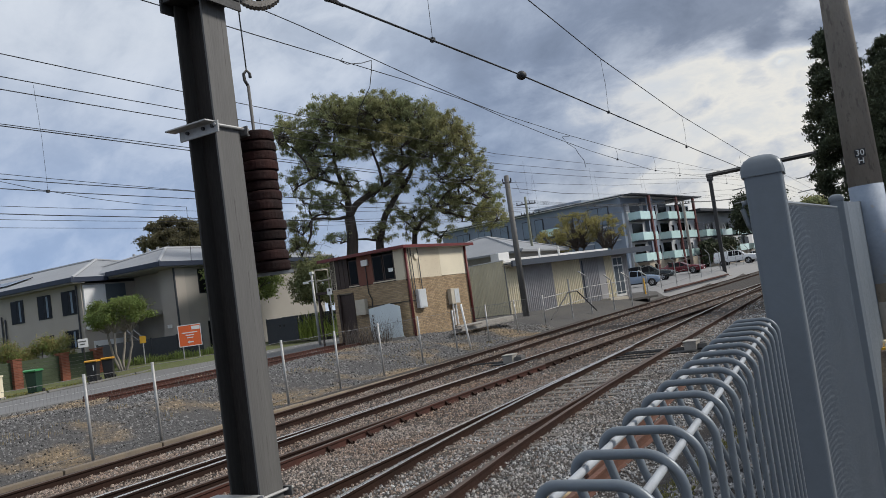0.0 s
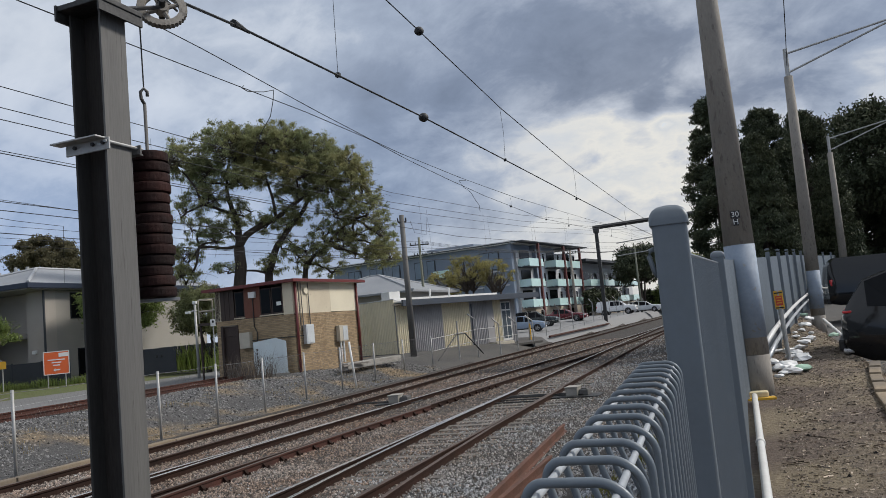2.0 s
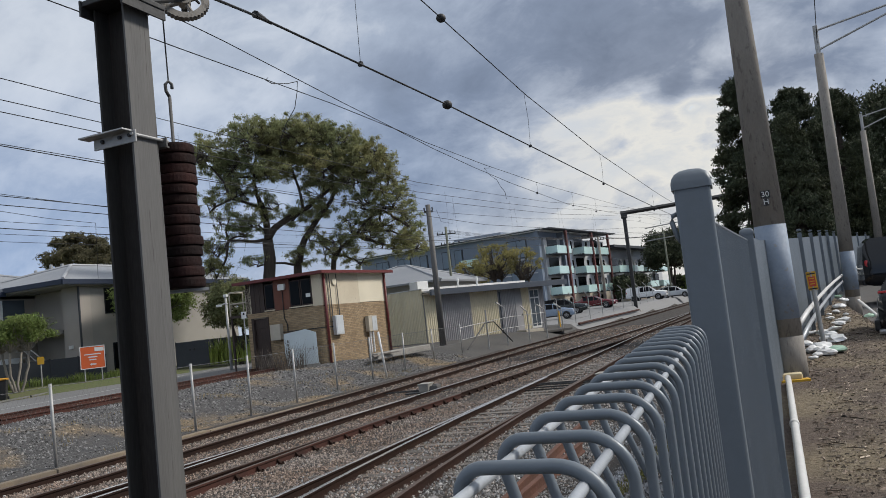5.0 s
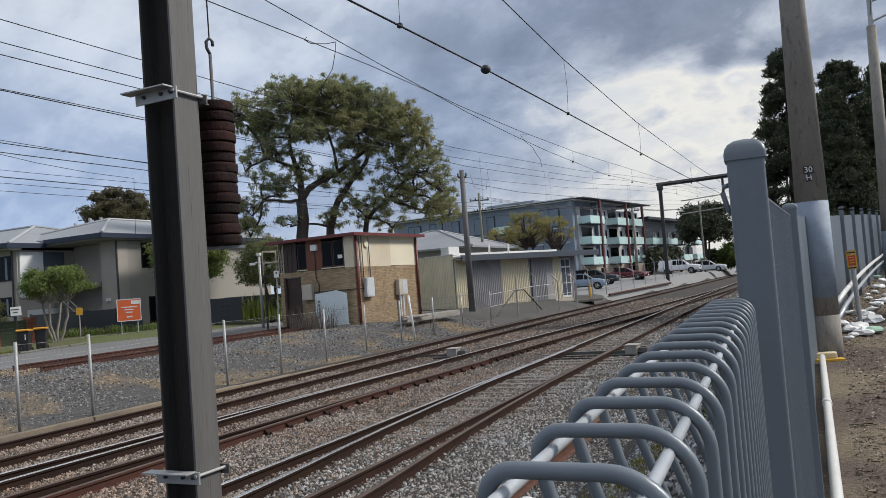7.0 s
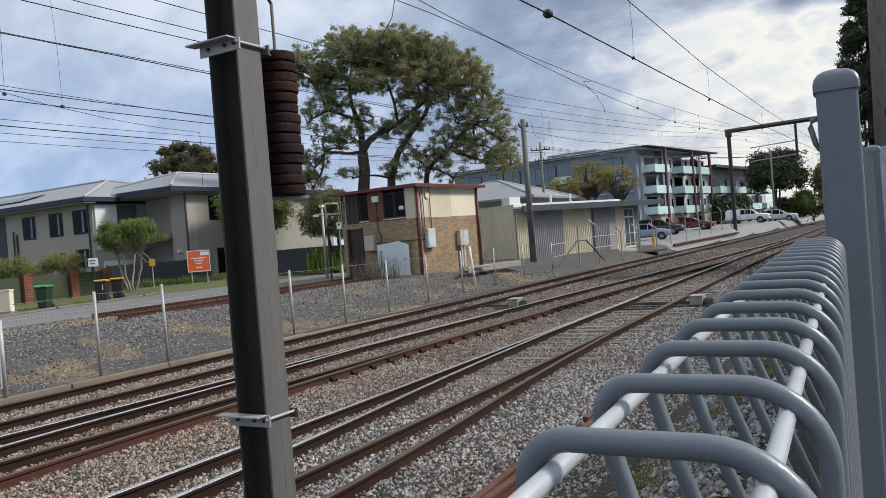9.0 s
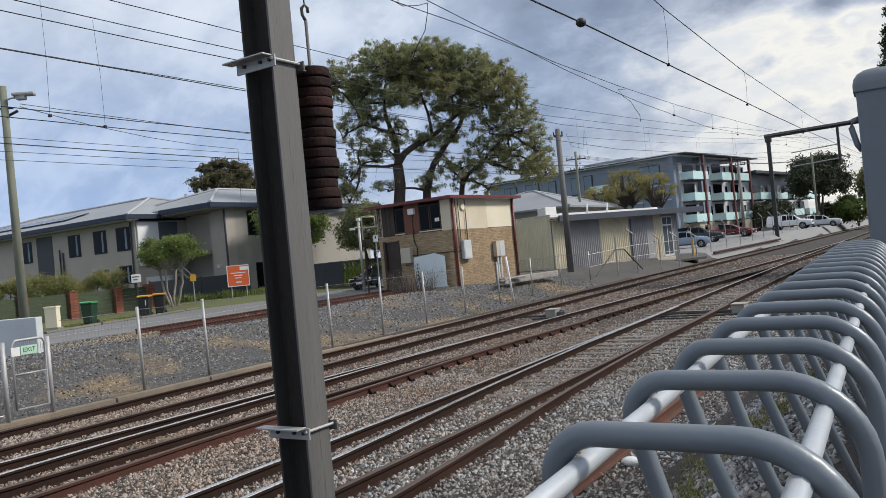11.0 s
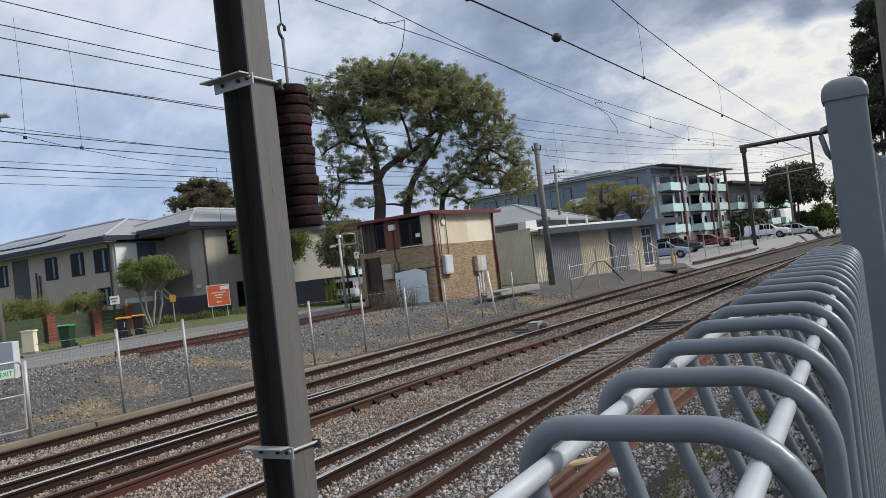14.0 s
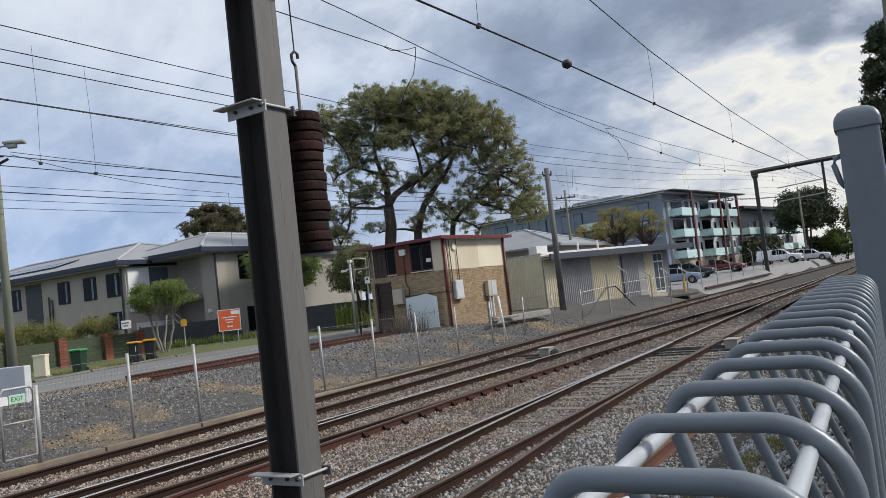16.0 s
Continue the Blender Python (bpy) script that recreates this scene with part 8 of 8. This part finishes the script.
PARKED_SUV = [(a, b, c * 0.95, d * 0.94, e * 0.97, f * 0.95) for a, b, c, d, e, f in SUV]
LOW_WAGON = [(a * 0.87, b * 0.84, c * 0.8, d * 0.79, e * 0.92, f * 0.92) for a, b, c, d, e, f in SUV]
WORK_UTE = [(a * 0.86, b * 0.84, c * 0.84, d * 0.83, e * 0.9, f * 0.9) for a, b, c, d, e, f in UTE]
wagon = vehicle("station_wagon", "black crossover wagon with chrome window trim on the street", LOW_WAGON, M_CAR_BLACK, facing(-31, 95, 0.79, -95), 7, (1.20, -1.19), 0.30, rails=True, chrome=True)
work_ute = vehicle("work_ute", "white dual cab utility with canopy and blue markings", WORK_UTE, M_CAR_WHITE, facing(-24.5, -156, 0.79, 90), 6, (1.36, -1.29), 0.33, marks=True)
vehicle("parked_hatchback", "pale blue hatchback parked by the shed", HATCH, M_CAR_BLUE, facing(-18.6, 69.6, ground_z(-18.6, 69.6), 8), 7, (1.25, -1.25), 0.30, "parked cars")
vehicle("parked_wagon", "dark green wagon parked in the car park", SUV, M_CAR_GREEN, facing(-19.6, 77.8, ground_z(-19.6, 77.8), 4), 7, (1.38, -1.37), 0.34, "parked cars")
vehicle("parked_sedan", "maroon sedan parked side on", SEDAN, M_CAR_RED, facing(-18.2, 86.4, ground_z(-18.2, 86.4), -4), 6, (1.4, -1.35), 0.32, "parked cars")
vehicle("parked_ute", "white utility with canopy parked in the distance", UTE, M_CAR_WHITE, facing(-15.3, 106, ground_z(-15.3, 106), -4), 6, (1.58, -1.5), 0.38, "parked cars")
vehicle("parked_wagon", "silver car half hidden behind the white utility", SUV, M_GREY_BOX, facing(-13.0, 118, ground_z(-13.0, 118), 0), 7, (1.38, -1.37), 0.34, "parked cars")
vehicle("parked_sedan", "white car nose behind the blue hatchback", SEDAN, M_CAR_WHITE, facing(-22.0, 68.5, ground_z(-22.0, 68.5), 8), 6, (1.4, -1.35), 0.32, "parked cars")
black_suv = vehicle("parked_suv", "glossy black SUV parked nose away from the fence", PARKED_SUV, M_CAR_BLACK, facing(3.84, 12.7, ground_z(3.7, 12.6) + 0.10, -8), 7, (1.38, -1.37), 0.37, "cars beside the verge", rails=True, lamp=(0.62, 0.035, 0.02))
part("bumper_trim", box(B(), PARKED_SUV[-1][0] + 0.05, 0, PARKED_SUV[-1][1] - 0.02, 0.14, PARKED_SUV[-2][4] * 1.96, 0.07, bevel=0.025), M_ALLOY, black_suv, "silver lower bumper trim")
vehicle("parked_ute", "dark utility with canopy and red tail lights", UTE, M_CAR_BLACK, facing(5.15, 26.0, ground_z(5.5, 26.0) + 0.03, 0), 6, (1.58, -1.5), 0.40, "cars beside the verge", rails=False, lamp=(0.24, 0.44, -0.12))


# ---- overhead wires ----
def wire(pts, r, label, sag=0.0, name="overhead_wire"):
    bm = B()
    out = []
    for a, b in zip(pts, pts[1:]):
        a, b = Vector(a), Vector(b)
        n = max(2, int((b - a).length / 3))
        for i in range(n):
            t = i / n
            p = a + (b - a) * t
            p.z -= sag * 4 * t * (1 - t)
            out.append(p)
    out.append(Vector(pts[-1]))
    tube(bm, out, r, 5)
    return tagged(part(name, bm, M_WIRE), label, "wire", "overhead wires")


def along(x, z, ys, dz=0.0):
    return [(x * bend(y), y, z + line_x(RISE, y)) for y in ys]


RISE = [(-99, 0), (15, 0), (30, 0.25), (48, 1.05), (60, 1.9), (77, 3.0), (86, 3.5), (130, 5.0), (170, 6.0), (300, 6.0)]
YS = (-30, -10, 10, 20, 30, 40, 50, 60, 70, 86, 130, 170)
for x, z, r in ((-13.2, 7.8, 0.010), (-13.35, 7.42, 0.010), (-12.6, 6.9, 0.010), (-13.2, 5.45, 0.009), (-13.4, 5.32, 0.009), (-14.4, 6.85, 0.009), (-14.4, 5.05, 0.010), (-10.4, 5.55, 0.009)):
    wire(along(x, z, YS), r, "dark wire strung over the far track")
far_end = along(-6.0, 5.92, (50, 60, 70, 86, 130, 170))
wire([(-6.0, -12, 5.35), (-6.0, 7.2, 5.72), (-6.0, 10.64, 5.80), (-6.0, 12.92, 5.80), (-6.0, 14.6, 5.71), (-6.0, 16.9, 5.64), (-6.0, 19.8, 5.59), (-6.0, 26.3, 5.60), (-6.0, 36, 6.05)] + far_end[1:], 0.0065, "dark contact wire over the near track")
wire([(-6.0, -12, 6.75), (-6.0, 8.05, 6.06), (-6.0, 11.07, 5.89), (-6.0, 12.92, 5.805), (-6.0, 14.24, 5.78), (-6.0, 17.9, 5.81), (-6.0, 22.96, 5.93), (-6.0, 36.8, 6.5)] + far_end, 0.0065, "dark carrier wire over the near track")
near_low = [(-3.44, 4.38, 4.72), (-3.72, 5.58, 4.98), (-4.0, 10.5, 5.33), (-4.0, 15, 5.42), (-3.95, 24, 5.55), (-3.9, 34, 5.75), (-3.7, 86, 7.1)]
wire(near_low, 0.012, "thick tensioned wire running from the mast")
near_high = [(-4.05, 7.0, 6.95), (-4.0, 10.6, 6.72), (-4.0, 15, 6.5), (-4.0, 22.3, 6.4), (-3.9, 34, 6.45), (-3.7, 86, 7.6)]
wire([(-4.0, -20, 8.5)] + near_high, 0.009, "upper wire of the tensioned pair")
wire([(-3.6, 4.6, 4.75), (-3.0, 2.0, 4.95), (-2, -20, 5.2)], 0.010, "wire from the tension wheel to the next mast")


def dropper(x, y, z0, z1, dx=0.0):
    bm = B()
    tube(bm, [(x, y, z0), (x + dx * 0.5 + 0.02, y + 0.01, (z0 + z1) / 2), (x + dx, y, z1)], 0.0035, 4)
    bmesh.ops.create_cube(bm, size=0.05, matrix=Matrix.Translation((x + dx, y, z1)))
    tagged(part("dropper", bm, M_WIRE), "thin dropper wire between overhead wires", "wire", "droppers")


for y in (14.9, 22.3, 33):
    dropper(-4.0, y, near_high[2][2] - 0.01 * (y - 15), 5.42 + 0.012 * (y - 15))
dropper(-4.0, 7.9, 8.0, 5.25)
for y in (8.2, 15.5, 24, 33, 42, 52, 62):
    dropper(-13.3 * bend(y), y, 7.6 + line_x(RISE, y), 5.4 + line_x(RISE, y))
    dropper(-13.4 * bend(y), y + 1.1, 7.4 + line_x(RISE, y), 5.3 + line_x(RISE, y), 0.1)
dropper(-14.4, 7.6, 6.85, 5.05)
for y in (22.4, 27, 31):
    dropper(-6.0, y, 5.92 + 0.04 * (y - 23), 5.59 + 0.03 * max(y - 26, 0))
for y in (42, 50, 58, 70):
    dropper(-6.05 * bend(y), y, 5.9 + line_x(RISE, y), 5.35 + line_x(RISE, y))


def ball(p, r, label):
    bm = B()
    bmesh.ops.create_uvsphere(bm, u_segments=16, v_segments=10, radius=r)
    for v in bm.verts:
        v.co.z *= 0.9
        if abs(v.co.y) < r * 0.15:
            v.co *= 0.93
    ob = part("insulator", bm, M_DARK_STEEL, smooth=True)
    ob.matrix_world = pose(*p)
    tagged(ob, label, "insulator", "wire insulators")


ball((-4.0, 10.55, 5.33), 0.075, "grey round strain insulator on wire")
ball((-4.0, 10.7, 6.71), 0.075, "grey round strain insulator on upper wire")
bm = B()
tube(bm, [(-3.70, 5.45, 4.97), (-3.72, 5.58, 4.985), (-3.745, 5.75, 4.995)], 0.035, 8, 0.012)
tagged(part("wire_clamp", bm, M_DARK_STEEL), "dark wedge clamp on the tensioned wire", "clamp")


def jumper(pts, label="loose curled jumper cable between wires"):
    bm = B()
    tube(bm, pts, 0.006, 5)
    tagged(part("jumper_cable", bm, M_WIRE, smooth=True), label, "wire", "jumper cables")


jumper([(-6.0, 8.95, 5.80), (-5.98, 8.85, 5.74), (-5.97, 9.0, 5.72), (-5.98, 9.4, 5.82), (-6.0, 9.7, 5.93), (-6.05, 9.75, 5.80), (-6.1, 9.72, 5.55), (-6.2, 9.6, 5.3), (-6.3, 9.55, 5.05), (-6.4, 9.75, 4.95)])
jumper([(-6.02, 18.4, 5.81), (-6.0, 17.8, 5.72), (-6.0, 18.1, 5.6), (-5.98, 18.6, 5.52), (-6.0, 18.9, 5.4), (-6.05, 19.4, 5.3), (-6.1, 19.6, 5.15)])
jumper([(-12.6, 26.2, 6.85), (-12.6, 26.4, 6.4), (-12.5, 26.9, 6.25), (-12.5, 27.2, 6.0)])
jumper([(-12.9, 31, 6.9), (-12.9, 31.4, 6.4), (-12.6, 32.0, 6.3), (-12.6, 32.3, 7.15)])
# street wires by the timber lamp
wire([(-27.0, 15.5, 8.9), (-29.5, 28, 8.6), (-34.9, 33.0, 6.5)], 0.012, "service wire from the timber pole to the house", 0.25, "service_wire")
wire([(-27.0, 15.5, 9.0), (-27.2, 67, 10.2)], 0.012, "dark street power line overhead", 0.6, "power_line")
for z in (7.2, 7.5, 8.0):
    wire([(-27.0, -60, z + 0.4), (-27.2, 15.4, z - 0.2), (-27.2, 67, z + 2.0)], 0.010, "street power line behind the railway", 0.5, "power_line")
for k in range(4):
    wire([(-27.2, 67, 10.0 + 0.1 * k), (-17.3, 88, 9.2 + 0.05 * k), (-13.5, 118, 11)], 0.014, "distant dark power line overhead", 0.4, "power_line")
wire([(1.97, 22.2, 8.2), (1.2, 10, 9.2), (0.5, -10, 10.6)], 0.010, "service wire between verge poles", 0.2, "service_wire")

# ---- car park fence posts with bent tops ----
cpf = thing("security_fence", "wire fence with bent galvanised posts at the car park", "fence")
for i in range(14):
    y = 56 + i * 5.0
    x = -14.3 * bend(y) - 1.1 - 0.012 * (y - 56)
    g = ground_z(x, y)
    bm = B()
    tube(bm, [(x, y, g - 0.1), (x, y, g + 2.0), (x - 0.35, y - 0.05, g + 2.45)], 0.035, 6)
    part("post", bm, M_GALV, cpf)
for dz in (0.3, 1.1, 1.95):
    bm = B()
    pts = []
    for i in range(26):
        y = 56 + i * 2.6
        x = -14.3 * bend(y) - 1.1 - 0.012 * (y - 56)
        pts.append((x, y, ground_z(x, y) + dz))
    tube(bm, pts, 0.010, 4)
    part("rail_wire", bm, M_MESH, cpf)
# posts and pipes before the shed
sf = thing("yard_fence", "leaning galvanised fence posts and bent pipes by the shed", "fence")
for x, y, h, kx in ((-15.0, 41.5, 2.2, 0), (-14.7, 44.0, 2.6, -0.5), (-14.3, 47.2, 2.3, -0.4), (-14.1, 50.6, 2.3, -0.5), (-13.9, 54.2, 2.3, -0.5)):
    g = ground_z(x, y)
    bm = B()
    tube(bm, [(x, y, g - 0.1), (x, y, g + h - 0.4), (x + kx * 0.8, y + kx * 0.6, g + h)], 0.04, 6)
    part("post", bm, M_GALV, sf)
bm = B()
g = 0.35
tube(bm, [(-15.4, 39.2, g), (-15.0, 41.3, g + 1.3), (-14.8, 42.2, g + 1.3), (-14.5, 44.3, g)], 0.035, 6)
part("hoop", bm, M_DARK_STEEL, sf)
bm = B()
for z in (0.9, 1.55):
    tube(bm, [(-15.5, 38.6, z), (-14.7, 44.0, z + 0.25), (-14.1, 50.6, z + 0.25)], 0.018, 5)
part("rail_pipe", bm, M_GALV, sf)
yp = thing("yellow_bollard", "short yellow bollard at the shed corner", "bollard", pose(-14.75, 56.6, 0.5))
part("post", tube(B(), [(0, 0, 0), (0, 0, 1.25)], 0.09, 10), M_YELLOW, yp)
# red painted buffer rail at the car park edge
bm = B()
tube(bm, [(-14.6 * bend(60) - 0.4, 60, 0.55), (-14.6 * bend(84) - 0.2, 84, 0.72)], 0.10, 6)
tagged(part("edge_rail", bm, M_RAIL_RUST), "rusty red rail edging the car park", "rail")


def motions():
    # the black wagon comes towards the camera's side of town, the utility drives away
    rows = []
    for t, x, y in ((0, -33.0, 118), (4, -31.5, 100), (7.5, -30.0, 80), (9.2, -28.6, 62), (10.3, -27.4, 44.5), (11.3, -26.6, 31.4), (11.7, -26.6, 26.0), (12.1, -26.8, 20.9), (12.5, -27.0, 16.5), (12.7, -27.0, 14.0), (14.2, -27.0, -6), (16, -27.0, -30)):
        rows.append((t, x, y))
    out = []
    for i, (t, x, y) in enumerate(rows):
        a, b = rows[max(i - 1, 0)], rows[min(i + 1, len(rows) - 1)]
        out.append((t, facing(x, y, street_z(y) + 0.002, math.degrees(math.atan2(b[2] - a[2], b[1] - a[1])))))
    walk(wagon, out)
    rows = [(0, -28.0, -165), (6, -28.0, -79), (11, -28.0, -2.0), (12.1, -28.6, 13.2), (12.5, -28.6, 18.1), (12.7, -28.6, 21.1), (13.1, -28.8, 25.8), (13.5, -29.2, 31.8), (13.9, -29.8, 38.2), (14.4, -30.3, 46.0), (15, -31.0, 55), (16, -32.4, 70)]
    out = []
    for i, (t, x, y) in enumerate(rows):
        a, b = rows[max(i - 1, 0)], rows[min(i + 1, len(rows) - 1)]
        out.append((t, facing(x, y, street_z(y) + 0.002, math.degrees(math.atan2(b[2] - a[2], b[1] - a[1])))))
    walk(work_ute, out)


motions()
